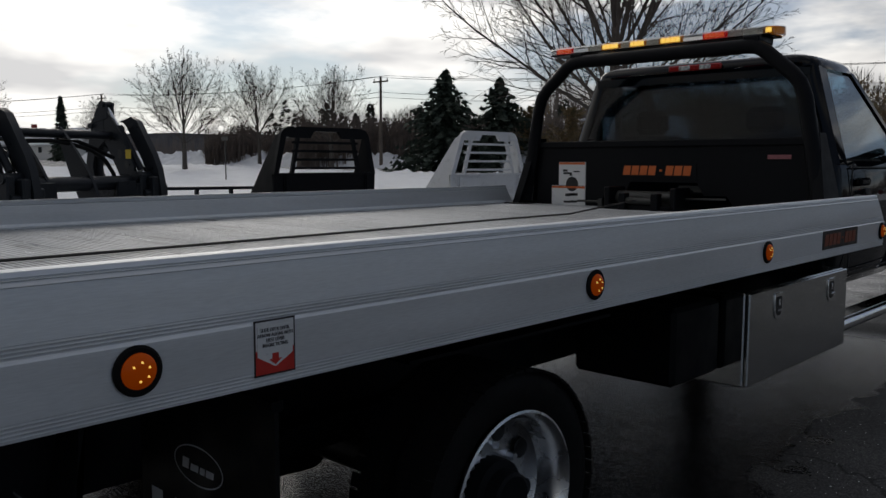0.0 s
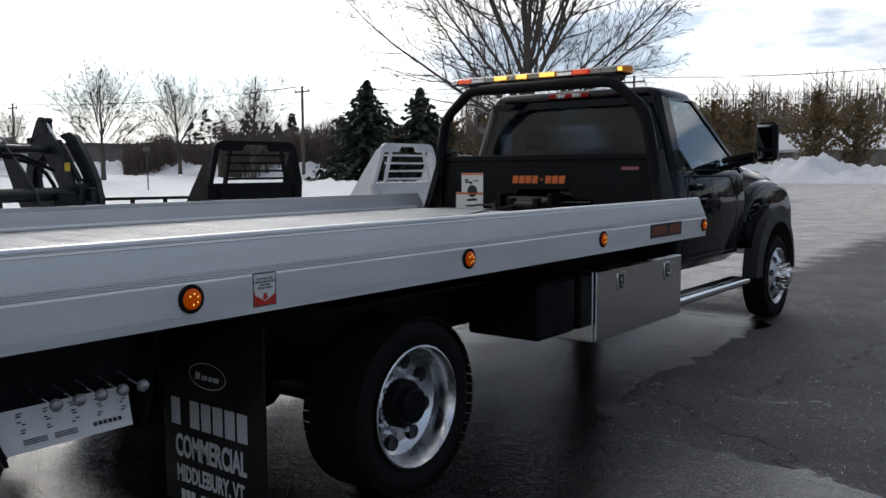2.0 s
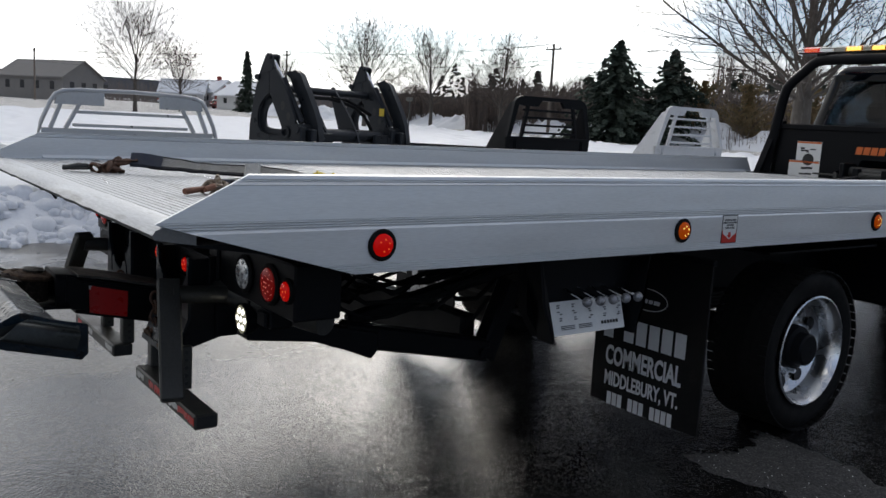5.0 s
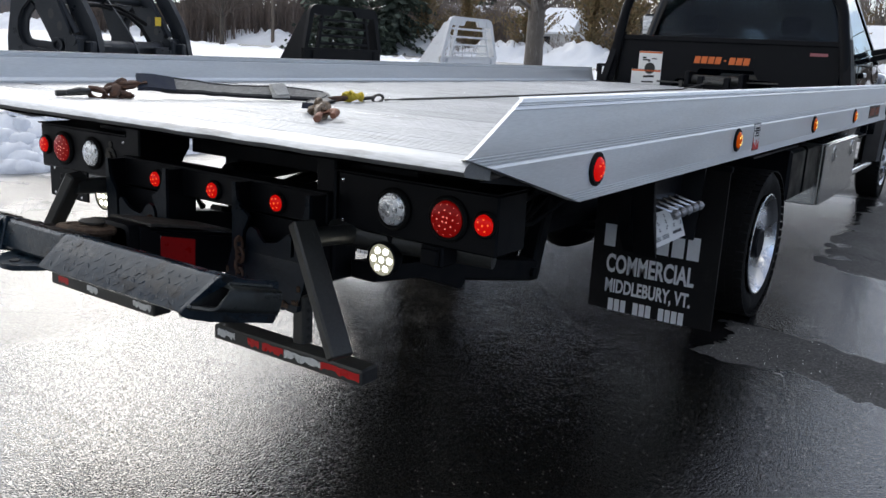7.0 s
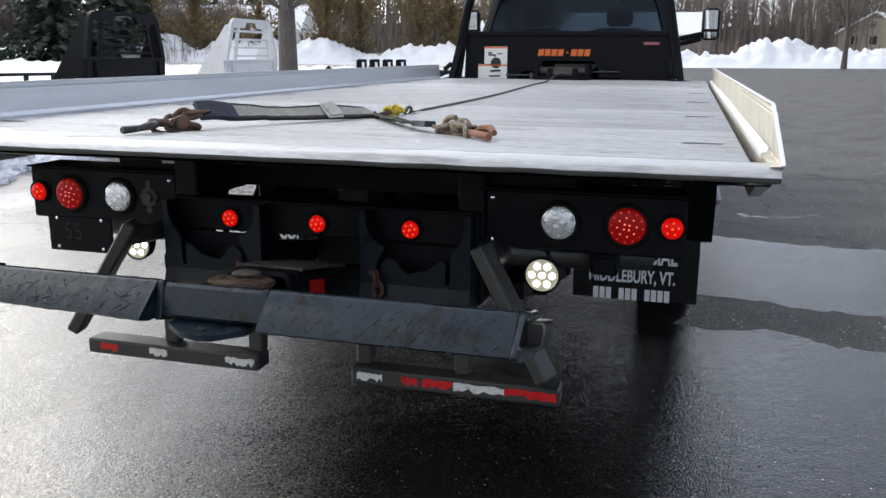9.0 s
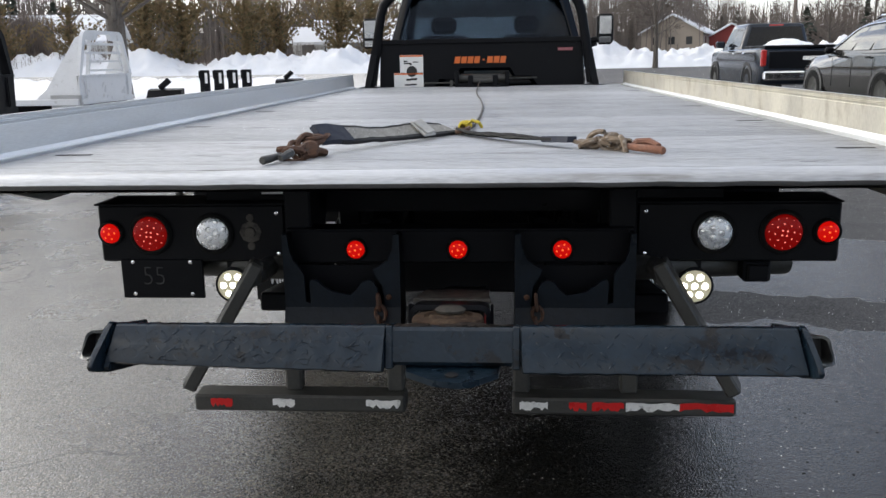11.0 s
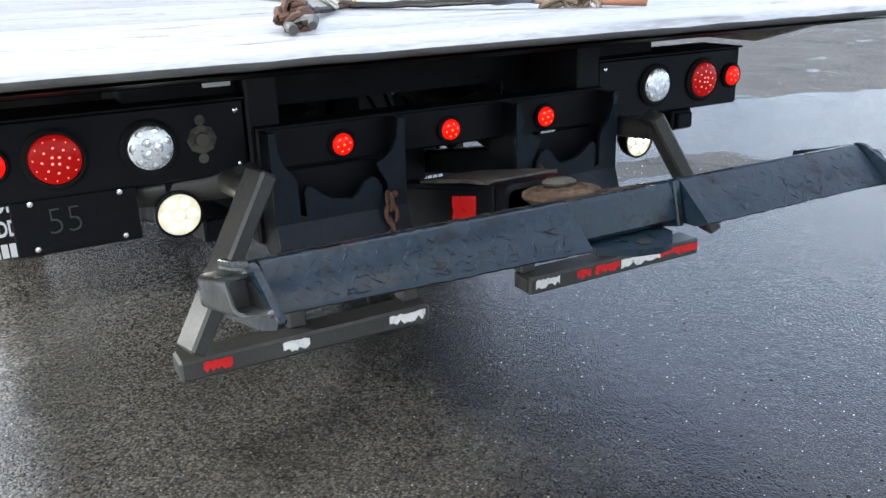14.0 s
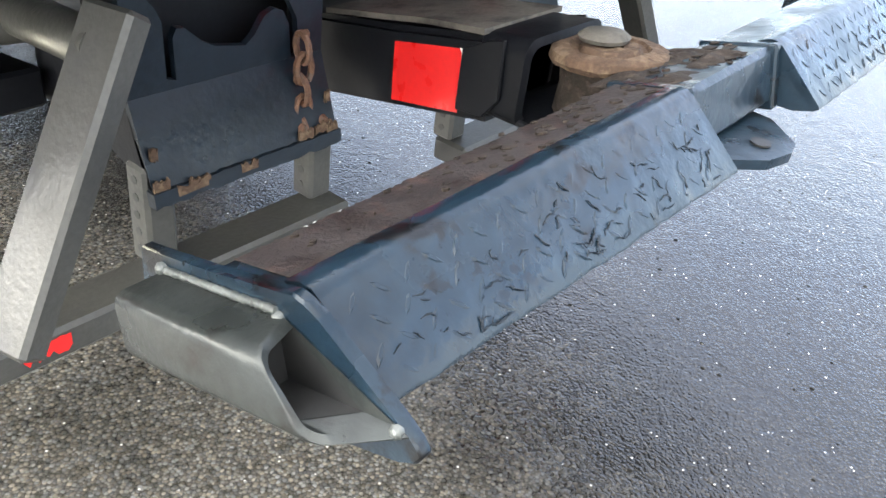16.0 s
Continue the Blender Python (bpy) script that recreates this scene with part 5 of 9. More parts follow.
# ---- cab, bonnet, rack ----
def wheel(x, y, z, r, wide, s, dual):
    """One tyre with its rim and hub; s: the side that faces out."""
    bm = B()
    w = wide
    lathe(bm, [(0.27, -0.02), (0.30, -0.008), (r - 0.06, 0.004), (r - 0.025, -0.004), (r - 0.004, -0.022), (r, -0.05), (r, -w + 0.05), (r - 0.004, -w + 0.022), (r - 0.05, -w), (0.30, -w), (0.27, -w + 0.02)], (x, y, z), (s, 0, 0), 56)
    t = part("tyre", bm, rubber, truck, "black tyre with deep tread blocks")
    bm = B()
    for k in range(52):
        a = 2 * math.pi * k / 52
        for q in range(4):
            d = -0.014 - (w - 0.07) * q / 3.6
            aa = a + (0.06 if q % 2 else 0)
            m = Matrix.Translation((x + s * d, y, z)) @ Matrix.Rotation(aa, 4, "X")
            box(bm, -0.021, 0.021, -0.020, 0.020, r - 0.006, r + 0.002, m=m)
    part("tread", bm, rubber, t)["kind"] = "stuff"
    bm = B()
    if dual:
        prof = [(0.275, -0.004), (0.278, 0.003), (0.270, 0.006), (0.262, -0.004), (0.250, -0.02), (0.243, -0.06), (0.236, -0.10), (0.205, -0.122), (0.185, -0.128), (0.12, -0.128), (0.112, -0.122), (0.108, -0.10)]
    else:
        prof = [(0.275, -0.004), (0.278, 0.003), (0.268, 0.006), (0.258, -0.006), (0.250, -0.02), (0.225, -0.012), (0.185, 0.012), (0.13, 0.030), (0.10, 0.034), (0.0, 0.034)]
    lathe(bm, prof, (x, y, z), (s, 0, 0), 48)
    rim = part("rim", bm, rim_alu, t, "polished aluminium wheel")
    holes = 8
    for k in range(holes):
        bm = B()
        a = 2 * math.pi * (k + 0.3) / holes
        rr = 0.188 if dual else 0.195
        h = -0.113 if dual else 0.006
        d, u, v = frame_of((s, 0, 0))
        c = Vector((x, y, z)) + d * h + u * (rr * math.cos(a)) + v * (rr * math.sin(a))
        tilt = (u * math.cos(a) + v * math.sin(a)) * (0.0 if dual else 0.45)
        lathe(bm, [(0.034, 0.0), (0.032, 0.003), (0.028, 0.001), (0.0, 0.001)], c, d + tilt, 16, 0)
        part("hand_hole", bm, print_and_shade_black, t)
    bm = B()
    if dual:
        lathe(bm, [(0.112, -0.122), (0.108, -0.07), (0.085, -0.062), (0.08, -0.02), (0.07, -0.012), (0.0, -0.012)], (x, y, z), (s, 0, 0), 24)
        part("hub", bm, black, t)
        for k in range(10):
            bm = B()
            a = 2 * math.pi * k / 10
            cyl(bm, (x - s * 0.128, y + 0.142 * math.cos(a), z + 0.142 * math.sin(a)), (x - s * 0.098, y + 0.142 * math.cos(a), z + 0.142 * math.sin(a)), 0.014, 0.012, 6)
            part("wheel_nut", bm, rim_alu, t)
    else:
        lathe(bm, [(0.125, 0.030), (0.12, 0.06), (0.10, 0.07), (0.085, 0.07), (0.08, 0.12), (0.06, 0.135), (0.0, 0.135)], (x, y, z), (s, 0, 0), 28)
        part("hub", bm, chrome, t, "chrome hub with spiked nut covers")
        for k in range(10):
            bm = B()
            a = 2 * math.pi * k / 10
            cyl(bm, (x + s * 0.04, y + 0.128 * math.cos(a), z + 0.128 * math.sin(a)), (x + s * 0.105, y + 0.128 * math.cos(a), z + 0.128 * math.sin(a)), 0.016, 0.010, 8)
            part("nut_cover", bm, chrome, t)


RY, FY = 2.82, 8.50
for s in (1, -1):
    wheel(s * 1.165 + (0 if s > 0 else -0.03), RY, 0.402, 0.402, 0.225, s, True)
    wheel(s * 0.86 + (0 if s > 0 else -0.03), RY, 0.402, 0.402, 0.225, -s, True)
    wheel(CX + s * 1.09, FY, 0.402, 0.402, 0.225, s, False)
bm = B()
cyl(bm, (-0.9, RY, 0.40), (0.9, RY, 0.40), 0.085, n=16)
lathe(bm, [(0.0, -0.24), (0.10, -0.22), (0.20, -0.1), (0.21, 0.05), (0.15, 0.16), (0.0, 0.17)], (0, RY, 0.40), (0, 1, 0), 20)
part("rear_axle", bm, black, truck)
for s in (-0.47, 0.47):
    bm = B()
    for k in range(5):
        box(bm, s - 0.045, s + 0.045, RY - 0.75 + k * 0.09, RY + 0.75 - k * 0.09, 0.47 + k * 0.02, 0.485 + k * 0.02)
    part("leaf_spring", bm, black, truck)
bm = B()
cyl(bm, (0.0, 3.2, 0.52), (0.0, 7.6, 0.62), 0.05, n=12)
part("drive_shaft", bm, black, truck)
for name, dims in (("cross_member", (-0.33, 0.33, 1.62, 1.90, 0.55, 0.75, 0.03)), ("air_tank", (-0.42, -0.10, 3.6, 4.5, 0.40, 0.62, 0.05)), ("fuel_tank", (0.46, 0.98, 4.14, 4.58, 0.45, 0.80, 0.02)), ("side_locker", (-1.06, -0.5, 3.5, 5.95, 0.28, 0.83, 0.01))):
    bm = B()
    box(bm, *dims)
    part(name, bm, black, truck)
for s in (1, -1):
    bm = B()
    box(bm, s * 0.62, s * 1.17, RY - 0.46, RY + 0.50, 0.905, 0.915)
    part("wheel_guard", bm, black, truck)

# lift cylinders and linkage under the tail
for s in (-0.58, 0.58):
    bm = B()
    bar(bm, (s, 0.50, 0.6015), (s, 1.21, 0.455), 0.09, 0.095, bev=0.01)
    prism(bm, [(s - 0.052, y, z) for y, z in ((0.10, 0.685), (0.10, 0.625), (0.36, 0.60), (0.61, 0.497), (0.635, 0.52), (0.64, 0.60), (0.45, 0.638))], (0.104, 0, 0), 0, 0.006)
    part("lift_arm", bm, black, truck, "black steel lift arm under the deck")
    bm = B()
    cyl(bm, (s - 0.06, 1.17, 0.455), (s + 0.06, 1.17, 0.455), 0.022, n=12)
    part("pivot_pin", bm, black, truck)
    bm = B()
    bar(bm, (s, 1.20, 0.42), (s * 0.96, 1.36, 0.74), 0.08, 0.10, bev=0.01)
    part("drop_link", bm, black, truck)
    bm = B()
    bar(bm, (s * 0.92, 0.55, 0.63), (s * 0.92, 1.45, 0.815), 0.05, 0.06, bev=0.01)
    part("tilt_arm", bm, black, truck)
    for pts in (((0.46, 0.70), (0.62, 0.84), (0.80, 0.93)), ((0.40, 0.66), (0.31, 0.78), (0.24, 0.86))):
        bm = B()
        sweep(bm, [(s * 0.92, y, z) for y, z in pts], 0.014, 6)
        part("brace", bm, black, truck)
    bm = B()
    sweep(bm, [(s * 0.95, 0.98, 0.735), (s * 0.98, 1.06, 0.685), (s * 0.98, 1.16, 0.678), (s * 0.95, 1.24, 0.72), (s * 0.95, 1.28, 0.77)], 0.011, 7)
    sweep(bm, [(s * 0.99, 1.10, 0.53), (s * 0.99, 1.13, 0.575), (s * 0.97, 1.24, 0.68)], 0.010, 7)
    part("hydraulic_hose", bm, rubber, truck, "looping black hydraulic hose")
    bm = B()
    cyl(bm, (s * 0.45, 0.3, 0.84), (s * 0.45, 1.6, 0.90), 0.045, n=12)
    part("tilt_ram", bm, black, truck)
bm = B()
box(bm, -0.53, 0.53, 1.12, 1.20, 0.40, 0.60, 0.01)
part("lift_cross_tube", bm, black, truck)
rnd = random.Random(4)
for k in range(9):
    bm = B()
    x0, x1 = rnd.uniform(0.1, 0.8), rnd.uniform(0.3, 1.0)
    y0, y1 = rnd.uniform(0.15, 0.5), rnd.uniform(0.9, 1.5)
    pts = []
    for i in range(9):
        f = i / 8
        pts.append((x0 + (x1 - x0) * f, y0 + (y1 - y0) * f, 0.93 - 0.18 * math.sin(math.pi * f) * rnd.uniform(0.7, 1.1) - 0.05 * (k % 3)))
    sweep(bm, pts, 0.009, 6)
    part("hydraulic_hose", bm, rubber, truck, "looping black hydraulic hose")

# mud flaps
for s in (1, -1):
    xo = 0.875 * s - (0.015 if s < 0 else 0)
    bm = B()
    cols = []
    for i in range(9):
        z = 0.90 - 0.77 * i / 8
        cols.append([(xo - 0.312, 1.925, z), (xo + 0.312, 1.925, z), (xo + 0.312, 1.937, z), (xo - 0.312, 1.937, z)])
    loft(bm, cols)
    fl = part("mud_flap", bm, flap_rubber, truck, "black rubber mud flap with white lettering", angle=60)
    bm = B()
    box(bm, xo - 0.32, xo + 0.32, 1.915, 1.945, 0.88, 0.905, 0.003)
    part("flap_hanger", bm, black, truck)
    y = 1.9235

    def on_flap(x, z):
        return Matrix.Translation((xo + x, y, z)) @ REAR
    bm = B()
    outer, inn = [], []
    for k in range(32):
        a = 2 * math.pi * k / 32
        outer.append(bm.verts.new((xo - 0.015 + 0.115 * math.cos(a), y, 0.672 + 0.052 * math.sin(a))))
        inn.append(bm.verts.new((xo - 0.015 + 0.111 * math.cos(a), y, 0.672 + 0.048 * math.sin(a))))
    bridge(bm, outer, inn)
    for k, (a, b) in enumerate(((-0.075, -0.045), (-0.036, 0.0), (0.008, 0.03), (0.036, 0.07))):
        h = 0.028 if k == 0 else 0.018
        prism(bm, [(xo - 0.015 + a, y, 0.655), (xo - 0.015 + b, y, 0.655), (xo - 0.015 + b + 0.004, y, 0.655 + h), (xo - 0.015 + a + 0.004, y, 0.655 + h)], (0, -0.0008, 0))
    part("oval_mark", bm, white_paint, fl, smooth=False)
    for x0, x1, z0, z1 in [(-0.255, -0.197, 0.45, 0.56)] + [(-0.132 + 0.073 * k, -0.074 + 0.073 * k, 0.45, 0.56) for k in range(5)] + [(-0.205 + 0.0325 * k, -0.179 + 0.0325 * k, 0.128, 0.188) for k in range(12) if k not in (3, 7)]:
        bm = B()
        prism(bm, [(xo + x0, y, z0), (xo + x1, y, z0), (xo + x1, y, z1), (xo + x0, y, z1)], (0, -0.001, 0))
        part("white_bar", bm, white_paint, fl, smooth=False)
    writing("flap_text", "COMMERCIAL", 0.125, on_flap(-0.014, 0.325), white_paint, fl, 0.56, 0.0038, "CENTER")
    writing("flap_text", "MIDDLEBURY, VT.", 0.094, on_flap(-0.014, 0.222), white_paint, fl, 0.585, 0.0026, "CENTER")

# controls
bm = B()
loft(bm, [[(x, y, z) for y, z in ((0.93, 0.955), (1.50, 0.955), (1.48, 0.72), (1.42, 0.655), (1.02, 0.655), (0.95, 0.75))] for x in (1.075, 1.12)])
prism(bm, [(1.12, 0.915, 0.96), (1.205, 0.915, 0.96), (1.205, 0.945, 0.80), (1.205, 1.01, 0.65), (1.12, 1.01, 0.65)], (0, 0.012, 0))
prism(bm, [(1.12, 1.49, 0.96), (1.205, 1.49, 0.96), (1.205, 1.475, 0.76), (1.205, 1.43, 0.65), (1.12, 1.43, 0.65)], (0, 0.012, 0))
box(bm, 0.95, 1.20, 0.93, 1.49, 0.95, 0.962)
ctl = part("control_housing", bm, black, truck, "black lever housing under the deck")
bm = B()
prism(bm, [(1.128, 0.985, 0.785), (1.128, 1.425, 0.785), (1.172, 1.415, 0.668), (1.172, 1.03, 0.668)], (0.004, 0, 0.0015))
cp = part("control_plate", bm, label_white, truck, "white instruction plate with lever pictograms", smooth=False)
u_ax, v_ax = Vector((0, 1, 0)), Vector((0.044, 0, -0.117)).normalized()
n_ax = u_ax.cross(v_ax)
n_ax = n_ax if n_ax.x > 0 else -n_ax


def on_plate(u, v):
    return Vector((1.1335, 0.99, 0.786)) + u_ax * u + v_ax * v + n_ax * 0.001


bm = B()
rnd = random.Random(8)
for k in range(5):
    for j in range(3):
        u, v = 0.09 + k * 0.078, 0.012 + j * 0.024
        for q in range(2):
            a = u + rnd.uniform(-0.008, 0.006)
            prism(bm, [on_plate(a, v + q * 0.008), on_plate(a + rnd.uniform(0.008, 0.02), v + q * 0.008), on_plate(a + 0.012, v + 0.004 + q * 0.008), on_plate(a, v + 0.004 + q * 0.008)], n_ax * 0.0006)
for k in range(6):
    prism(bm, [on_plate(0.09 + 0.09 * (k % 2), 0.090 + 0.006 * (k // 2)), on_plate(0.16 + 0.09 * (k % 2), 0.090 + 0.006 * (k // 2)), on_plate(0.16 + 0.09 * (k % 2), 0.093 + 0.006 * (k // 2)), on_plate(0.09 + 0.09 * (k % 2), 0.093 + 0.006 * (k // 2))], n_ax * 0.0006)
for k in range(6):
    prism(bm, [on_plate(0.30 + 0.016 * k, 0.088), on_plate(0.312 + 0.016 * k, 0.088), on_plate(0.312 + 0.016 * k, 0.100), on_plate(0.30 + 0.016 * k, 0.100)], n_ax * 0.0006)
part("pictogram", bm, print_and_shade_black, cp, smooth=False)["kind"] = "stuff"
for k in range(5):
    y = 1.15 + k * 0.069
    bm = B()
    sweep(bm, [(1.0, y - 0.05, 0.86), (1.12, y - 0.02, 0.83), (1.205, y + 0.003, 0.800)], 0.006, 8)
    lv = part("lever", bm, chrome, truck)
    bm = B()
    bmesh.ops.create_uvsphere(bm, u_segments=16, v_segments=10, radius=0.019, matrix=Matrix.Translation((1.215, y + 0.005, 0.796)))
    part("knob", bm, surface("grey_ball_knob", (0.30, 0.30, 0.31), 0.3, 0.4, 0.2, 40, 120, 0.05), lv)

# the lever set of the other side shows its knobs past the deck edge
bm = B()
box(bm, -1.20, -1.06, 1.10, 1.48, 0.70, 0.955, 0.01)
part("control_housing", bm, black, truck)
for k in range(5):
    y = 1.15 + k * 0.069
    bm = B()
    sweep(bm, [(-1.04, y - 0.05, 0.86), (-1.16, y - 0.02, 0.85), (-1.27, y + 0.003, 0.84)], 0.006, 8)
    lv = part("lever", bm, chrome, truck)
    bm = B()
    bmesh.ops.create_uvsphere(bm, u_segments=16, v_segments=10, radius=0.019, matrix=Matrix.Translation((-1.28, y + 0.005, 0.838)))
    part("knob", bm, grey_steel, lv)

# toolbox
bm = B()
box(bm, 0.62, 1.085, 4.60, 5.93, 0.385, 0.83, 0.006)
tb = part("toolbox", bm, steel_box, truck, "polished steel side toolbox")
bm = B()
box(bm, 1.087, 1.108, 4.605, 5.925, 0.388, 0.828, 0.006)
dr = part("toolbox_door", bm, steel_box, truck)
for y in (4.93, 5.66):
    bm = B()
    pts = [(1.108, y - 0.045, 0.80), (1.108, y + 0.045, 0.80), (1.108, y + 0.05, 0.79), (1.108, y + 0.05, 0.70), (1.108, y + 0.025, 0.672), (1.108, y - 0.025, 0.672), (1.108, y - 0.05, 0.70), (1.108, y - 0.05, 0.79)]
    prism(bm, pts, (0.006, 0, 0), 0, 0.002)
    prism(bm, [(1.1135, p[1] * 0.72 + y * 0.28, p[2] * 0.72 + 0.736 * 0.28) for p in pts], (0.0012, 0, 0), 1)
    box(bm, 1.114, 1.124, y - 0.022, y + 0.022, 0.71, 0.722, 0.002)
    box(bm, 1.114, 1.119, y - 0.010, y + 0.010, 0.735, 0.77, 0.002)
    part("paddle_latch", bm, [chrome, print_and_shade_black], dr, "chrome paddle latch")

# cab shell: lower body, bonnet and wings
CY0, CY1 = 6.22, 7.75
bm = B()
rows = []
for z, y0, y1, hw, r in ((0.62, 6.26, 7.7, 0.86, 0.05), (0.70, 6.22, 7.75, 0.96, 0.06), (0.95, 6.20, 7.8, 1.0, 0.08), (1.15, 6.20, 7.82, 1.005, 0.08), (1.38, 6.20, 7.8, 0.985, 0.08), (1.44, 6.21, 7.78, 0.965, 0.08)):
    rows.append(rounded(y0, y1, hw, z, r, 4, CX))
loft(bm, rows)
cab = part("cab", bm, black_gloss, truck, "glossy black pickup cab")
bm = B()
rows = []
for y, zt, hw, zb, r in ((7.70, 1.50, 0.93, 0.75, 0.10), (8.1, 1.48, 0.92, 0.80, 0.12), (8.7, 1.43, 0.90, 0.85, 0.14), (9.1, 1.37, 0.87, 0.80, 0.14), (9.3, 1.26, 0.82, 0.75, 0.16)):
    row = []
    for sx, sz, a0 in ((1, 1, 0), (-1, 1, 90), (-1, -1, 180), (1, -1, 270)):
        for i in range(5):
            a = radians(a0 + 90 * i / 4)
            row.append((CX + sx * (hw - r) + r * math.cos(a), y, (zt - r if sz > 0 else zb + r) + r * math.sin(a)))
    rows.append(row)
loft(bm, rows)
for s in (1, -1):
    for w_ in (0,):
        loft(bm, [[(CX + s * x, y, z) for y, z in ((7.78, 1.16), (8.0, 1.30), (8.5, 1.33), (8.9, 1.29), (9.22, 1.18), (9.32, 0.9), (9.04, 0.84), (8.88, 0.98), (8.5, 1.06), (8.10, 0.98), (7.94, 0.80), (7.76, 0.80))] for x in (0.75, 0.92)])
part("bonnet", bm, black_gloss, truck, angle=50)
for s in (1, -1):        # front wings with rounded shoulders
    bm = B()
    rows = []
    for x, k in ((0.80, 1.0), (0.92, 1.0), (0.965, 0.975), (0.995, 0.93), (1.01, 0.86)):
        row = []
        for i in range(25):
            a = math.pi * (0.02 + 0.96 * i / 24)
            c, q = math.cos(a), math.sin(a)
            row.append((CX + s * x, 8.52 - 0.80 * k * (abs(c) ** 0.75) * (1 if c > 0 else -1), 0.78 + 0.56 * k * q ** 0.6))
        for i in range(25):
            a = math.pi * (1 - i / 24)
            row.append((CX + s * x, FY - 0.54 * math.cos(a), 0.70 + 0.30 * math.sin(a)))
        rows.append(row)
    loft(bm, rows)
    part("front_wing", bm, black_gloss, truck, angle=60)
for s in (1, -1):        # flared wheel arches
    bm = B()
    inner, outer = [], []
    for k in range(29):
        a = math.pi * k / 28
        inner.append((FY - 0.50 * math.cos(a), 0.44 + 0.50 * math.sin(a)))
        outer.append((FY - 0.61 * math.cos(a), 0.44 + 0.63 * math.sin(a)))
    loop = inner + outer[::-1]
    rows = [[(CX + s * (x + (0.0 if i >= len(inner) else dx)), y, z) for i, (y, z) in enumerate(loop)] for x, dx in ((0.95, 0), (1.07, 0.02), (1.085, 0.02))]
    loft(bm, rows)
    part("wheel_arch", bm, grey_plastic, truck, "black plastic wheel arch flare", angle=60)
bm = B()
box(bm, CX - 0.72, CX + 0.72, 9.25, 9.36, 0.78, 1.2, 0.03)
box(bm, CX - 0.98, CX + 0.98, 9.25, 9.42, 0.52, 0.76, 0.05)
part("front_bumper", bm, chrome, truck)

# greenhouse: pillars and roof, with real openings
ZB, ZT = 1.44, 2.02


def gh(z):
    """Half width, rear y and front y of the greenhouse at height z."""
    f = (z - ZB) / (2.10 - ZB)
    return 0.975 - 0.19 * f, 6.23 + 0.06 * f, 7.78 - 0.88 * f


bm = B()
rows = []
for z, k in ((ZT, 1.0), (2.06, 1.0), (2.092, 0.97), (2.112, 0.88), (2.12, 0.6)):
    hw, y0, y1 = gh(min(z, 2.09))
    my = (y0 + y1) / 2
    rows.append(rounded(my + (y0 - my) * k, my + (y1 - my) * k, hw * k, z, 0.09 * k, 4, CX))
loft(bm, rows)
part("roof", bm, black_gloss, cab)
bm = B()
for s in (1, -1):
    for (fa, fb, wy) in (("rear", 0.0, 0.16), ("front", 0.0, 0.07)):
        a = []
        for z in (ZB - 0.02, 1.6, 1.8, ZT + 0.01):
            hw, y0, y1 = gh(z)
            if fa == "rear":
                a.append([(CX + s * hw, y0 + 0.03, z), (CX + s * hw, y0 + wy, z), (CX + s * (hw - 0.05), y0 + wy, z), (CX + s * (hw - 0.06), y0 + 0.06, z), (CX + s * (hw - 0.10), y0 + 0.03, z), (CX + s * (hw - 0.10), y0 - 0.0, z), (CX + s * (hw - 0.05), y0, z)])
            else:
                a.append([(CX + s * hw, y1 - wy - 0.03, z), (CX + s * hw, y1 - 0.03, z), (CX + s * (hw - 0.06), y1, z), (CX + s * (hw - 0.08), y1 - 0.05, z)])
        loft(bm, a)
hw, y0, y1 = gh(1.5)
box(bm, CX - hw + 0.05, CX + hw - 0.05, y0, y0 + 0.03, 1.42, 1.53)
hw, y0, y1 = gh(1.97)
box(bm, CX - hw + 0.05, CX + hw - 0.05, y0 - 0.005, y0 + 0.03, 1.975, 2.03)
part("pillar_frame", bm, black_gloss, cab)
bm = B()        # rear window
hw0, a0, _ = gh(1.52)
hw1, a1, _ = gh(1.98)
prism(bm, [(CX - hw0 + 0.09, a0 + 0.004, 1.52), (CX + hw0 - 0.09, a0 + 0.004, 1.52), (CX + hw1 - 0.10, a1 + 0.004, 1.98), (CX - hw1 + 0.10, a1 + 0.004, 1.98)], (0, 0.006, 0))
part("rear_window", bm, dark_glass, cab, "dark tinted rear window").visible_shadow = False
for s in (1, -1):
    bm = B()
    hw0, a0, b0 = gh(1.455)
    hw1, a1, b1 = gh(2.0)
    prism(bm, [(CX + s * (hw0 - 0.012), a0 + 0.15, 1.455), (CX + s * (hw0 - 0.012), b0 - 0.10, 1.455), (CX + s * (hw1 - 0.012), b1 - 0.10, 2.0), (CX + s * (hw1 - 0.012), a1 + 0.15, 2.0)], (-s * 0.006, 0, 0))
    part("side_window", bm, side_glass, cab, "side door glass").visible_shadow = False
bm = B()
hw0, _, b0 = gh(1.45)
hw1, _, b1 = gh(2.025)
prism(bm, [(CX - hw0 + 0.05, b0 - 0.02, 1.45), (CX + hw0 - 0.05, b0 - 0.02, 1.45), (CX + hw1 - 0.05, b1 - 0.02, 2.025), (CX - hw1 + 0.05, b1 - 0.02, 2.025)], (0, -0.006, 0))
part("windscreen", bm, side_glass, cab, "clear windscreen").visible_shadow = False
bm = B()
for s in (-0.42, 0.42):
    box(bm, CX + s - 0.27, CX + s + 0.27, 6.40, 6.56, 1.15, 1.62, 0.06)
    box(bm, CX + s - 0.13, CX + s + 0.13, 6.42, 6.52, 1.63, 1.80, 0.04)
box(bm, CX - 0.85, CX + 0.85, 7.35, 7.65, 1.25, 1.47, 0.05)
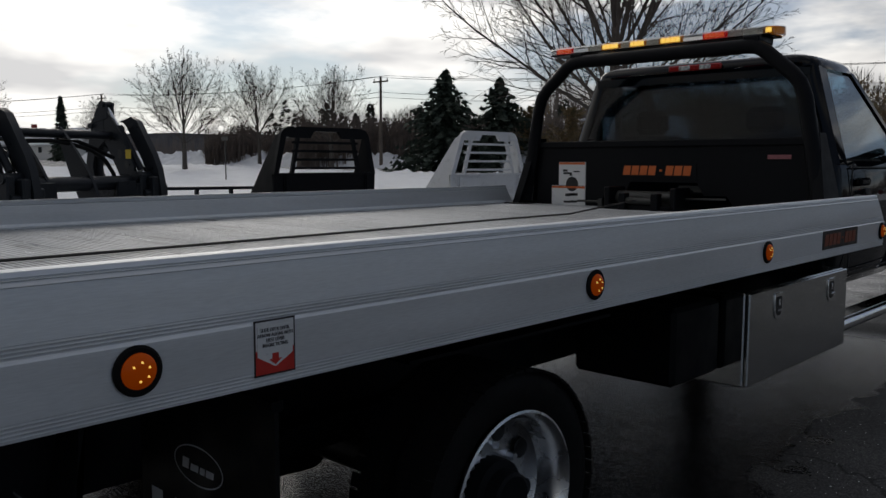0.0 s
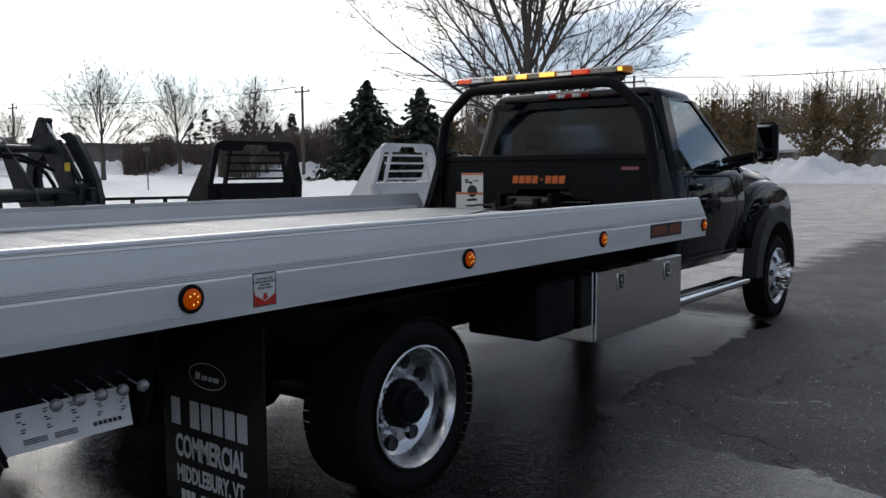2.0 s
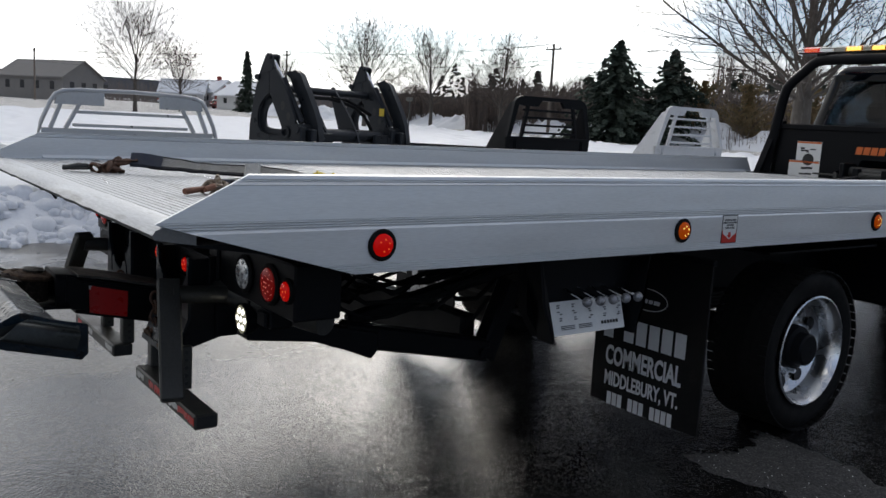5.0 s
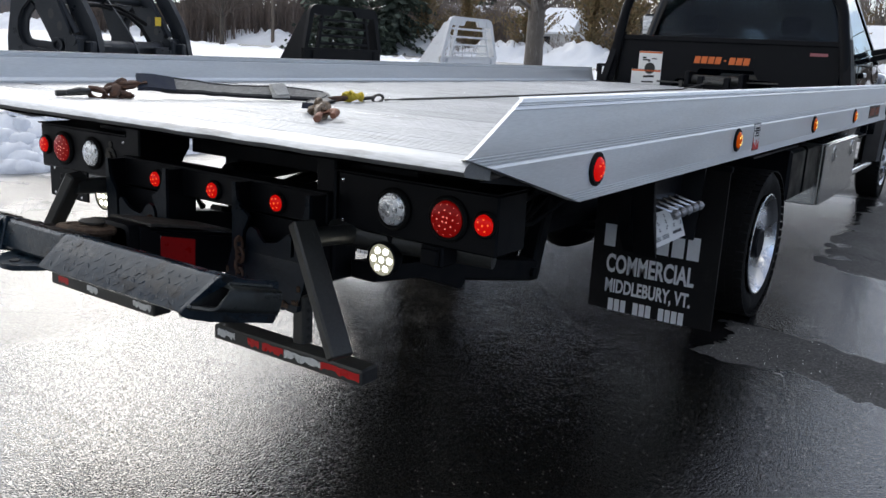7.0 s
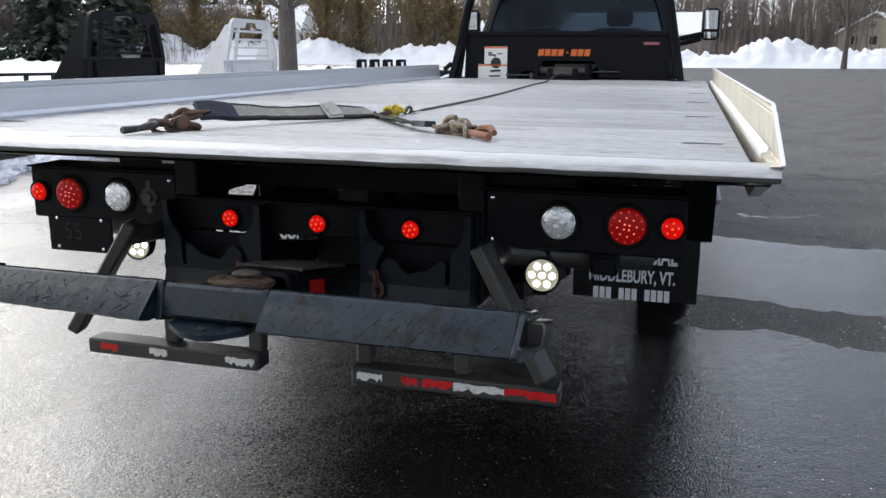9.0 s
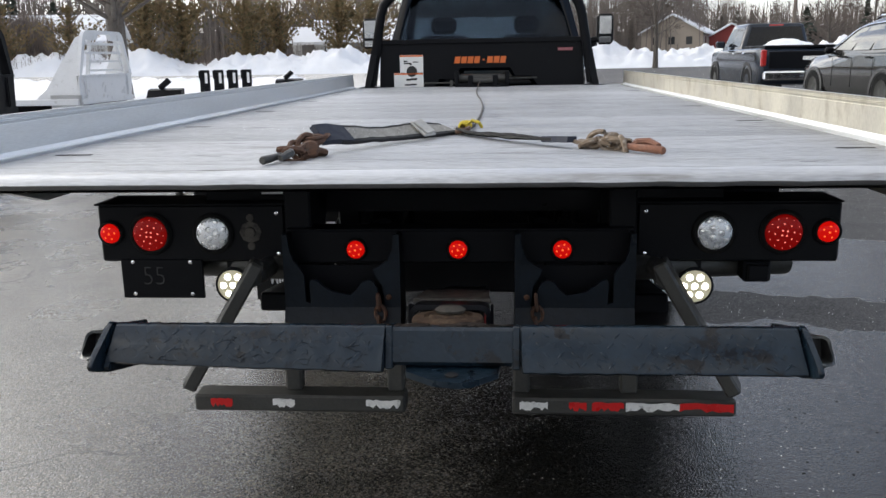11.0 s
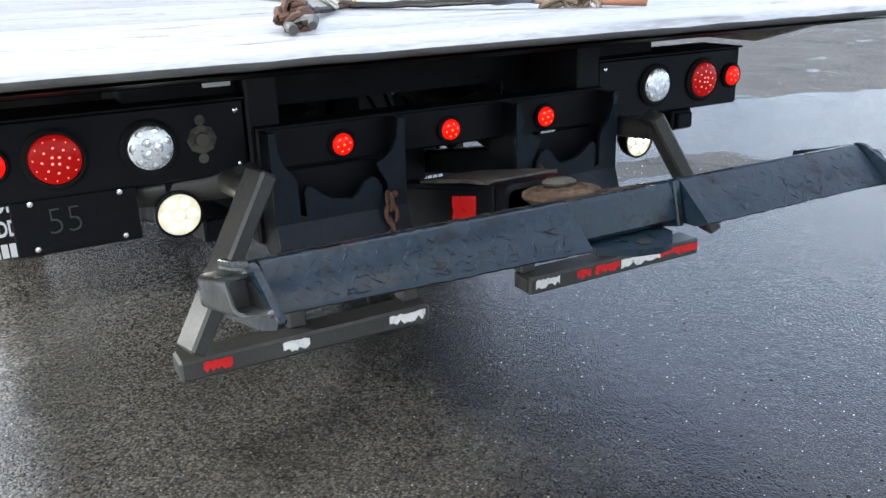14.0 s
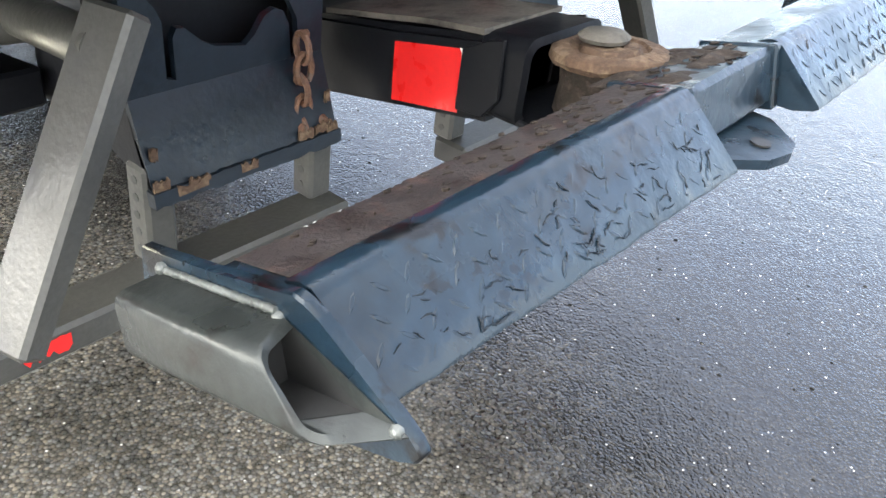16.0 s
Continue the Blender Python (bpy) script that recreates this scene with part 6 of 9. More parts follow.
part("seats", bm, seat_cloth, cab, "dark cloth cab seats")
bm = B()        # third brake lamp
box(bm, CX - 0.19, CX + 0.19, 6.262, 6.29, 2.052, 2.09, 0.006)
box(bm, CX - 0.11, CX - 0.03, 6.258, 6.264, 2.057, 2.085, 0.002, 1)
box(bm, CX + 0.04, CX + 0.12, 6.258, 6.264, 2.057, 2.085, 0.002, 1)
part("high_brake_lamp", bm, [red_lens, clear_lens], cab, "red high brake lamp with clear ends")
for s in (1, -1):
    bm = B()        # door: seams, handle, belt trim
    dx = CX + s * 1.004
    outline = [(6.42, 0.74), (6.42, 1.40), (7.50, 1.40), (7.56, 1.2), (7.50, 0.74)]
    for (ya, za), (yb, zb) in zip(outline, outline[1:] + outline[:1]):
        bar(bm, (dx - s * 0.002, ya, za), (dx - s * 0.002, yb, zb), 0.006, 0.008)
    part("door_seam", bm, print_and_shade_black, cab)
    bm = B()
    box(bm, dx - s * 0.01, dx + s * 0.035, 6.50, 6.68, 1.285, 1.335, 0.012)
    part("door_handle", bm, black_gloss, cab, "black door handle")
    bm = B()        # lower trim and running board
    cyl(bm, (CX + s * 1.02, 6.05, 0.425), (CX + s * 1.02, 7.80, 0.425), 0.038, n=16)
    bar(bm, (CX + s * 0.95, 6.08, 0.452), (CX + s * 0.95, 7.76, 0.452), 0.11, 0.02)
    part("running_board", bm, chrome, truck, "round chrome running board")
    bm = B()
    bar(bm, (CX + s * 0.96, 7.28, 1.52), (CX + s * 1.22, 7.30, 1.58), 0.09, 0.05, bev=0.01)
    bar(bm, (CX + s * 0.96, 7.28, 1.46), (CX + s * 1.22, 7.30, 1.53), 0.06, 0.05, bev=0.01)
    arm = part("mirror_arm", bm, black, truck)
    bm = B()
    box(bm, CX + s * 1.22, CX + s * 1.40, 7.30, 7.40, 1.515, 1.845, 0.03)
    part("mirror_housing", bm, black, truck, "tall black towing mirror")
    bm = B()
    prism(bm, [(CX + s * 1.245, 7.299, 1.63), (CX + s * 1.375, 7.299, 1.63), (CX + s * 1.375, 7.279, 1.82), (CX + s * 1.245, 7.279, 1.82)], (0, 0.015, 0))
    part("mirror_glass", bm, mirror_glass, arm)
    bm = B()
    prism(bm, [(CX + s * 1.245, 7.299, 1.535), (CX + s * 1.375, 7.299, 1.535), (CX + s * 1.375, 7.289, 1.60), (CX + s * 1.245, 7.289, 1.60)], (0, 0.015, 0))
    part("mirror_glass", bm, mirror_glass, arm)

# headache rack
RX = CX - 0.03
bm = B()
outline = [(-0.98, 1.12), (-0.46, 1.12), (-0.40, 1.20), (-0.25, 1.20), (-0.20, 1.30), (0.28, 1.30), (0.33, 1.22), (0.48, 1.22), (0.55, 1.12), (0.98, 1.12), (0.965, 1.55), (-0.965, 1.55)]
prism(bm, [(RX + x, 5.86, z) for x, z in outline], (0, 0.012, 0))
box(bm, RX - 0.98, RX + 0.98, 5.84, 5.90, 1.53, 1.575, 0.006)
rack = part("headache_rack", bm, black, truck, "black steel headache rack behind the cab")
bm = B()
pts = [(-1.05, 5.83, 1.15), (-0.99, 5.83, 1.55), (-0.945, 5.825, 1.80), (-0.915, 5.82, 1.885), (-0.87, 5.82, 1.94), (-0.70, 5.82, 2.085), (-0.65, 5.82, 2.11), (-0.58, 5.82, 2.118)]
path = [(RX + x, y, z) for x, y, z in pts] + [(RX - x, y, z) for x, y, z in reversed(pts)]
sweep(bm, path, 0.044, 12)
part("rack_hoop", bm, black, rack, "bent black tube hoop", angle=60)
for s in (1, -1):
    bm = B()
    prism(bm, [(RX + s * 1.115, 5.74, 1.125), (RX + s * 1.115, 6.03, 1.125), (RX + s * 1.025, 5.95, 1.60), (RX + s * 1.025, 5.85, 1.60)], (-s * 0.06, 0, 0))
    box(bm, RX + s * 1.16, RX + s * 0.98, 5.70, 6.05, 1.123, 1.135, 0.002)
    part("rack_foot", bm, black, rack)
badge(Matrix.Translation((RX - 0.255, 5.856, 1.345)) @ REAR, 0.50, 0.062, orange, rack)
bm = B()
box(bm, RX + 0.73, RX + 0.87, 5.852, 5.86, 1.45, 1.475)
part("small_badge", bm, surface("faded_pink_badge", (0.30, 0.10, 0.11), 0.5, 0, 0.3, 60, 200, 0), rack)
bm = B()        # warning labels
lx = -0.86
box(bm, lx, lx + 0.225, 5.853, 5.86, 1.265, 1.43)
box(bm, lx - 0.06, lx + 0.225, 5.853, 5.86, 1.125, 1.262)
box(bm, lx + 0.002, lx + 0.223, 5.852, 5.853, 1.413, 1.428, mi=1)
box(bm, lx - 0.058, lx + 0.223, 5.852, 5.853, 1.245, 1.260, mi=1)
lathe(bm, [(0.052, 0.0), (0.052, 0.001), (0.0, 0.001)], (lx + 0.115, 5.853, 1.275), (0, -1, 0), 20, 2)
rnd = random.Random(3)
for k in range(9):
    x, z = lx + rnd.uniform(0.0, 0.15), (rnd.uniform(1.33, 1.39) if k < 4 else rnd.uniform(1.14, 1.20))
    box(bm, x, x + rnd.uniform(0.02, 0.07), 5.852, 5.853, z, z + rnd.uniform(0.008, 0.02), mi=2)
part("warning_label", bm, [label_white, orange, print_and_shade_black], rack, "worn white warning label with an orange head", smooth=False)

# winch
bm = B()
for x in (-0.30, 0.17):
    box(bm, x - 0.02, x + 0.02, 5.60, 5.80, 1.12, 1.27, 0.006)
box(bm, -0.30, 0.17, 5.60, 5.66, 1.125, 1.16, 0.004)
for x in (-0.17, 0.06):
    box(bm, x - 0.025, x + 0.025, 5.57, 5.63, 1.12, 1.235, 0.005)
wi = part("winch", bm, black, truck, "black winch with a steel drum at the rack")
bm = B()
cyl(bm, (-0.30, 5.72, 1.20), (0.17, 5.72, 1.20), 0.045, n=20)
cyl(bm, (-0.15, 5.60, 1.185), (0.04, 5.60, 1.185), 0.022, n=14)
cyl(bm, (-0.62, 5.74, 1.165), (-0.30, 5.74, 1.165), 0.008, n=8)
cyl(bm, (0.17, 5.74, 1.20), (0.45, 5.74, 1.205), 0.007, n=8)
box(bm, -0.365, -0.335, 5.60, 5.63, 1.12, 1.19, 0.002)
part("drum", bm, grey_steel, wi)

# light bar
bm = B()
LB0, LB1, LZ = RX - 0.93, RX + 0.75, 2.20


def bar_ring(x, k):
    """Outline of the slim bar at x, rounded in plan towards its ends."""
    return [(x, 5.97 + sy * 0.115 * k, LZ + z) for sy, z in ((-1, -0.012), (1, -0.012), (1, 0.022), (0.8, 0.036), (-0.8, 0.036), (-1, 0.022))]


box(bm, LB0 + 0.05, LB1 - 0.05, 5.865, 6.075, LZ - 0.020, LZ - 0.009, 0.004)
for x in (-0.62, 0.62):
    box(bm, RX + x - 0.05, RX + x + 0.05, 5.80, 6.02, 2.135, LZ - 0.02, 0.008)
lb = part("light_bar", bm, black, truck, "slim clear amber and red light bar, lit")
bm = B()
loft(bm, [bar_ring(LB0, 0.25), bar_ring(LB0 + 0.03, 0.7), bar_ring(LB0 + 0.09, 0.97), bar_ring(LB1 - 0.09, 0.97), bar_ring(LB1 - 0.03, 0.7), bar_ring(LB1, 0.25)])
amber_module = glow("amber_module_lit", (1.0, 0.36, 0.01), 0.35, (0.4, 0.14, 0.01))
smoke = surface("silvered_reflector", (0.42, 0.42, 0.38), 0.35, 0.6, 0.3, 30, 150, 0.2)
clear_cover = glass("clear_cover", (0.93, 0.93, 0.92), 0.08)
part("cover", bm, clear_cover, lb, "clear plastic cover", angle=50).visible_shadow = False
for kind, a, b in (("red", 0.06, 0.14), ("silver", 0.14, 0.22), ("dark", 0.22, 0.28), ("amber", 0.28, 0.365), ("dark", 0.365, 0.41), ("amber", 0.41, 0.48), ("dark", 0.48, 0.54), ("amber", 0.54, 0.635), ("silver", 0.635, 0.72), ("red", 0.72, 0.81), ("dark", 0.81, 0.945), ("amber", 0.955, 0.98)):
    x0, x1 = LB0 + (LB1 - LB0) * a, LB0 + (LB1 - LB0) * b
    bm = B()
    y0 = 5.872 if kind in ("amber", "red") else 5.90
    box(bm, x0 + 0.004, x1 - 0.004, y0, 6.06, LZ - 0.008, LZ + 0.028, 0.003)
    c = part("module", bm, {"amber": amber_module, "red": red_lit, "silver": chrome, "dark": smoke}[kind], lb)
    if kind in ("amber", "red"):
        bm = B()
        for k in range(4):
            x = x0 + (x1 - x0) * (k + 0.5) / 4.6
            box(bm, x, x + (x1 - x0) * 0.19, y0 - 0.003, y0, LZ - 0.004, LZ + 0.024, 0.001)
        part("diode_face", bm, amber_hot if kind == "amber" else red_hot, c)["kind"] = "stuff"

# ---- bridle, chains and winch cable on the deck ----
web = surface("worn_grey_webbing", (0.26, 0.25, 0.225), 0.9, 0.0, 0.35, 25, 220, 0.5, second=(0.42, 0.41, 0.38), spot=(0.55, 0.7), stretch=(3, 1, 1))
sleeve_mat = surface("dark_blue_sleeve", (0.025, 0.03, 0.045), 0.8, 0.0, 0.3, 30, 200, 0.4)
yellow = surface("yellow_rope", (0.55, 0.42, 0.04), 0.8, 0.0, 0.3, 40, 200, 0.4)
chain_grey = surface("worn_tan_chain", (0.17, 0.125, 0.085), 0.65, 0.3, 0.4, 40, 200, 0.4, second=(0.28, 0.24, 0.2), spot=(0.5, 0.65))
rust_shank = surface("reddish_rusty_shank", (0.20, 0.09, 0.055), 0.75, 0.2, 0.4, 40, 200, 0.4)
cable_mat = surface("steel_cable", (0.06, 0.055, 0.05), 0.6, 0.4, 0.4, 60, 300, 0.5)
ZD = Z_DECK


web_edge = surface("black_web_edge", (0.012, 0.012, 0.013), 0.9, 0.0, 0.4, 60, 300, 0.5)


def strap(a, b, width, ang, seed, label, bow=0.018, sag=0.0):
    """A worn flat web strap between two points with dark stitched edges and a sleeve; ang: how far it stands on its edge at a and b."""
    a, b = Vector(a), Vector(b)
    d = (b - a).normalized()
    side = Vector((-d.y, d.x, 0))
    t = thing("tow_strap", a.x, a.y, ZD, label, "strap", "V-bridle straps")

    def piece(f0, f1, w0, w1, thick, material, name, out=0.0, ragged=0.0):
        bm = B()
        rows = []
        n = 26
        for i in range(n + 1):
            f = f0 + (f1 - f0) * i / n
            c = a + (b - a) * f + side * (bow * math.sin(f * math.pi))
            g = ang[0] + (ang[1] - ang[0]) * f + 0.10 * math.sin(f * 9 + seed)
            u = side * math.cos(g) + Vector((0, 0, 1)) * math.sin(g)
            v = d.cross(u)
            v = v if v.z > 0 else -v
            h = ZD + 0.006 + a.z * (1 - f) ** 2 + sag * math.sin(math.pi * f) + 0.004 * noise.noise(Vector((f * 9, seed, 0)))
            base = Vector((c.x, c.y, h)) - v * (thick / 2)
            e0, e1 = w0 * width - ragged * noise.noise(Vector((f * 40, seed, 3))), w1 * width + ragged * noise.noise(Vector((f * 44, seed, 7)))
            rows.append([base + u * e1, base + u * (e1 * 0.97 + e0 * 0.03) + v * thick, base + u * (e0 * 0.97 + e1 * 0.03) + v * thick, base + u * e0])
        loft(bm, rows)
        return part(name, bm, material, t, angle=60)
    piece(0.10, 1.0, 0.0, 1.0, 0.006, web, "webbing")
    piece(0.10, 1.0, -0.04, 0.16, 0.011, web_edge, "lower_edge", ragged=0.004)
    piece(0.10, 0.97, 0.92, 1.03, 0.009, web_edge, "upper_edge", ragged=0.003)
    piece(-0.01, 0.17, 0.02, 0.98, 0.018, sleeve_mat, "sleeve")
    return t


strap((-0.375, -0.005, 0.026), (-0.03, 0.63, 0.0), 0.070, (0.72, 0.40), 1.0, "worn grey webbing strap with black edges and dark sleeve", -0.012, 0.004)
strap((0.345, 0.115, 0.020), (-0.015, 0.63, 0.0), 0.038, (0.12, 0.45), 4.0, "frayed narrow webbing strap with black edges on the deck", 0.014)


def hook_chain(spots, bar_a, bar_b, loop_a, loop_b, material, bar_mat, label, seed):
    """A tangle of chain links between a thin loop at the strap and the shank of a hook."""
    t = thing("tow_chain", spots[0][0], spots[0][1], ZD, label, "chain", "tow chains on the deck")
    rnd = random.Random(seed)
    for k, (x, y, z) in enumerate(spots):
        bm = B()
        nx = Vector(spots[min(k + 1, len(spots) - 1)]) - Vector(spots[max(k - 1, 0)])
        al = (nx.normalized() + Vector((rnd.uniform(-0.4, 0.4), rnd.uniform(-0.4, 0.4), rnd.uniform(-0.25, 0.25)))).normalized()
        fl = Vector((rnd.uniform(-0.4, 0.4), rnd.uniform(-0.4, 0.4), 1)) if k % 2 else al.cross(Vector((0, 0, 1))) + Vector((0, 0, rnd.uniform(-0.4, 0.4)))
        fl = (fl - al * fl.dot(al)).normalized()
        link(bm, Vector((x, y, ZD + z)), al, fl, 0.062, 0.040, 0.0085)
        part("link", bm, material, t)
    a, b = Vector(bar_a) + Vector((0, 0, ZD)), Vector(bar_b) + Vector((0, 0, ZD))
    d = (b - a).normalized()
    side = Vector((-d.y, d.x, 0))
    bm = B()
    sweep(bm, [a - d * 0.012, a, a.lerp(b, 0.5), b, b + d * 0.004], [0.005, 0.009, 0.0105, 0.0115, 0.009], 10)
    sweep(bm, [a, a + side * 0.035 + d * 0.012 + Vector((0, 0, 0.01)), a + side * 0.05 + d * 0.045 + Vector((0, 0, 0.012)), a + side * 0.042 + d * 0.085 + Vector((0, 0, 0.004))], [0.009, 0.011, 0.012, 0.009], 8)
    part("hook", bm, bar_mat, t, "forged tow hook")
    bm = B()
    c = Vector(spots[len(spots) // 2]) + Vector((side.x * 0.01, side.y * 0.01, ZD + 0.012))
    lathe(bm, [(0.0, 0.006), (0.020, 0.005), (0.026, 0.0), (0.022, -0.006), (0.0, -0.007)], c, (0.2, -0.9, 0.35), 16)
    part("shackle_pin", bm, material, t)
    bm = B()
    p, q = Vector(loop_a) + Vector((0, 0, ZD)), Vector(loop_b) + Vector((0, 0, ZD))
    w = (q - p).normalized()
    o = Vector((-w.y, w.x, 0)) * 0.016
    sweep(bm, [p, p.lerp(q, 0.3) + o, p.lerp(q, 0.8) + o, q, p.lerp(q, 0.8) - o, p.lerp(q, 0.3) - o, p], 0.0065, 8)
    part("master_ring", bm, material, t)


hook_chain(((-0.405, -0.03, 0.045), (-0.425, -0.055, 0.036), (-0.442, -0.078, 0.020), (-0.412, -0.085, 0.014), (-0.455, -0.115, 0.026), (-0.438, -0.135, 0.014), (-0.395, -0.060, 0.014)), (-0.468, -0.15, 0.016), (-0.492, -0.25, 0.014), (-0.372, 0.02, 0.055), (-0.418, -0.055, 0.050), rust, grey_steel, "rusty brown tangled tow chain with a hook on the deck", 5)
hook_chain(((0.385, 0.085, 0.016), (0.405, 0.075, 0.030), (0.428, 0.070, 0.022), (0.440, 0.045, 0.016), (0.462, 0.040, 0.028), (0.470, 0.015, 0.014)), (0.475, 0.005, 0.016), (0.560, -0.10, 0.014), (0.335, 0.125, 0.022), (0.395, 0.085, 0.016), chain_grey, rust_shank, "tan tangled tow chain with a reddish hook on the deck", 9)
t = thing("rope_lashing", -0.01, 0.72, ZD, "tight yellow rope lashing where the straps join the cable", "rope")
bm = B()
pts = []
for k in range(90):
    a = k * 0.62
    f = k / 89
    r = 0.013 + 0.005 * math.sin(f * 7)
    pts.append((-0.012 + 0.012 * f + r * math.cos(a), 0.675 + 0.095 * f, ZD + 0.021 + r * math.sin(a)))
sweep(bm, pts, 0.0055, 6)
part("coil", bm, yellow, t)
bm = B()
sweep(bm, [(0.004, 0.69, ZD + 0.03), (0.02, 0.675, ZD + 0.045), (0.045, 0.665, ZD + 0.038), (0.055, 0.68, ZD + 0.02)], 0.006, 6)
part("loose_end", bm, yellow, t)
bm = B()
link(bm, (-0.012, 0.63, ZD + 0.014), (0.05, 1, 0.0), (1, -0.05, 0.3), 0.10, 0.05, 0.0075)
part("thimble", bm, rust, t)
bm = B()
link(bm, (0.0, 0.80, ZD + 0.014), (0.1, 1, 0.05), (1, -0.1, 0.2), 0.075, 0.042, 0.007)
link(bm, (0.01, 0.86, ZD + 0.012), (0.1, 1, 0.0), (0.3, 0, 1), 0.06, 0.034, 0.006)
part("shackle", bm, cable_mat, t)
bm = B()        # folded pale pad over the strap
fold = Matrix.Translation((-0.135, 0.44, ZD + 0.036)) @ Matrix.Rotation(radians(-28), 4, "Z") @ Matrix.Rotation(radians(38), 4, "Y")
box(bm, -0.040, 0.036, -0.034, 0.034, -0.004, 0.004, 0.003, 0, fold)
box(bm, -0.036, 0.030, -0.026, 0.030, 0.005, 0.010, 0.002, 0, fold @ Matrix.Rotation(radians(7), 4, "Z"))
part("strap_pad", bm, surface("pale_pad", (0.42, 0.41, 0.38), 0.85, 0, 0.3, 40, 200, 0.5), t)
t = thing("winch_cable", 0.02, 0.9, ZD, "thin dark steel winch cable running along the deck", "cable")
bm = B()
pts = []
for k in range(41):
    f = k / 40
    y = 0.90 + (5.58 - 0.90) * f
    pts.append((0.018 + 0.03 * math.sin(f * 6) - 0.09 * f, y, ZD + 0.007 + (0.055 * max(0, f - 0.85) / 0.15)))
sweep(bm, pts, 0.0055, 6)
part("wire", bm, cable_mat, t)

# ---- things that stand in the snow along the lot ----
white_body = surface("white_body_paint", (0.62, 0.63, 0.64), 0.4, 0.0, 0.08, 5, 60, 0.05, second=(0.42, 0.41, 0.39), spot=(0.58, 0.75))
silver_body = surface("dull_silver", (0.48, 0.49, 0.50), 0.4, 0.7, 0.12, 5, 60, 0.05)
loader_black = surface("loader_dark_paint", (0.012, 0.0145, 0.018), 0.40, 0.0, 0.3, 6, 80, 0.1, spec=0.3, second=(0.02, 0.02, 0.02), spot=(0.6, 0.8))


def truck_bed(label, material, cx, cy, half, long_, z_floor, z_panel, z_top, lean, n_slats, mats=None, under=True):
    """A flatbed body off its truck: floor, skirts, headboard with a slatted window and sloping side wings. Its headboard faces +x."""
    t = thing("truck_bed", cx, cy, rise(cx, cy), label, "truck bed", "truck beds along the lot")
    g = rise(cx, cy)
    bm = B()
    box(bm, cx - long_, cx, cy - half - 0.06, cy + half + 0.06, z_floor - 0.10, z_floor, 0.01)
    part("floor", bm, material, t)
    bm = B()
    box(bm, cx - long_ + 0.2, cx - 0.05, cy - half * 0.5, cy + half * 0.5, g + 0.0, z_floor - 0.1, 0.01)
    box(bm, cx - long_ + 0.4, cx - long_ + 0.5, cy - half * 0.95, cy + half * 0.95, g, z_floor - 0.1)
    box(bm, cx - 0.25, cx - 0.10, cy - half * 0.98, cy + half * 0.98, g, z_floor - 0.1)
    part("subframe", bm, black, t)
    bm = B()
    prof = [(0.0, z_floor - 0.02), (0.02, z_panel), (0.0, z_panel), (-0.03, z_floor - 0.02)]
    prism(bm, [(cx + x, cy - half, z) for x, z in prof], (0, 2 * half, 0))
    for f in (-0.82, -0.78, 0.78, 0.82):
        box(bm, cx + 0.015, cx + 0.03, cy + half * f - 0.006, cy + half * f + 0.006, z_floor, z_panel)
    box(bm, cx - 0.01, cx + 0.035, cy - half, cy + half, z_panel - 0.02, z_panel + 0.015, 0.004)
    part("head_panel", bm, material, t)
    th = half * lean
    bm = B()        # hoop
    arch = [(-half, z_panel), (-th - 0.06, z_top - 0.10), (-th, z_top - 0.03), (-th + 0.10, z_top), (th - 0.10, z_top), (th, z_top - 0.03), (th + 0.06, z_top - 0.10), (half, z_panel)]
    inner = [(-half + 0.08, z_panel), (-th + 0.03, z_top - 0.14), (-th + 0.12, z_top - 0.16), (-0.40 * th, z_top - 0.16), (-0.30 * th, z_top - 0.06), (0.30 * th, z_top - 0.06), (0.40 * th, z_top - 0.16), (th - 0.12, z_top - 0.16), (th - 0.03, z_top - 0.14), (half - 0.08, z_panel)]
    prism(bm, [(cx - 0.03, cy + y, z) for y, z in arch + inner[::-1]], (0.06, 0, 0))
    part("hoop", bm, material, t)
    for f in (-0.66, 0.66):
        bm = B()
        bar(bm, (cx, cy + f * half, z_panel), (cx, cy + f * th * 1.02, z_top - 0.14), 0.05, 0.05)
        part("upright", bm, material, t)
    for k in range(n_slats):
        z = z_panel + 0.08 + (z_top - 0.22 - z_panel - 0.08) * k / max(1, n_slats - 1)
        bm = B()
        box(bm, cx - 0.02, cx + 0.02, cy - half * 0.64, cy + half * 0.64, z - 0.018, z + 0.018, 0.004)
        part("slat", bm, material, t)
    for s in (-1, 1):
        bm = B()
        prism(bm, [(cx - 0.02, cy + s * half, z_panel), (cx - 0.02, cy + s * (half - 0.01), z_floor), (cx - 0.75, cy + s * (half - 0.01), z_floor), (cx - 0.55, cy + s * half, z_floor + 0.16), (cx - 0.10, cy + s * (th + 0.06), z_top - 0.12), (cx - 0.02, cy + s * (th + 0.06), z_top - 0.10)], (0, -s * 0.02, 0))
        part("side_wing", bm, material, t)
    return t


tb_black = truck_bed("black steel flatbed body with a slatted headboard standing in snow", black, -6.95, 8.62, 0.93, 2.7, 0.82, 1.26, 1.92, 0.80, 4)
tb_white = truck_bed("white flatbed body with a slatted headboard standing in snow", white_body, -6.72, 12.0, 0.98, 2.7, 0.85, 1.22, 1.95, 0.70, 4)
bm = B()        # chequer corner guard and lamp of the white bed
box(bm, -7.2, -6.68, 10.98, 11.02, 0.70, 0.92, 0.004)
box(bm, -6.70, -6.66, 11.02, 12.98, 0.36, 0.72, 0.01)
part("corner_guard", bm, silver_body, tb_white)


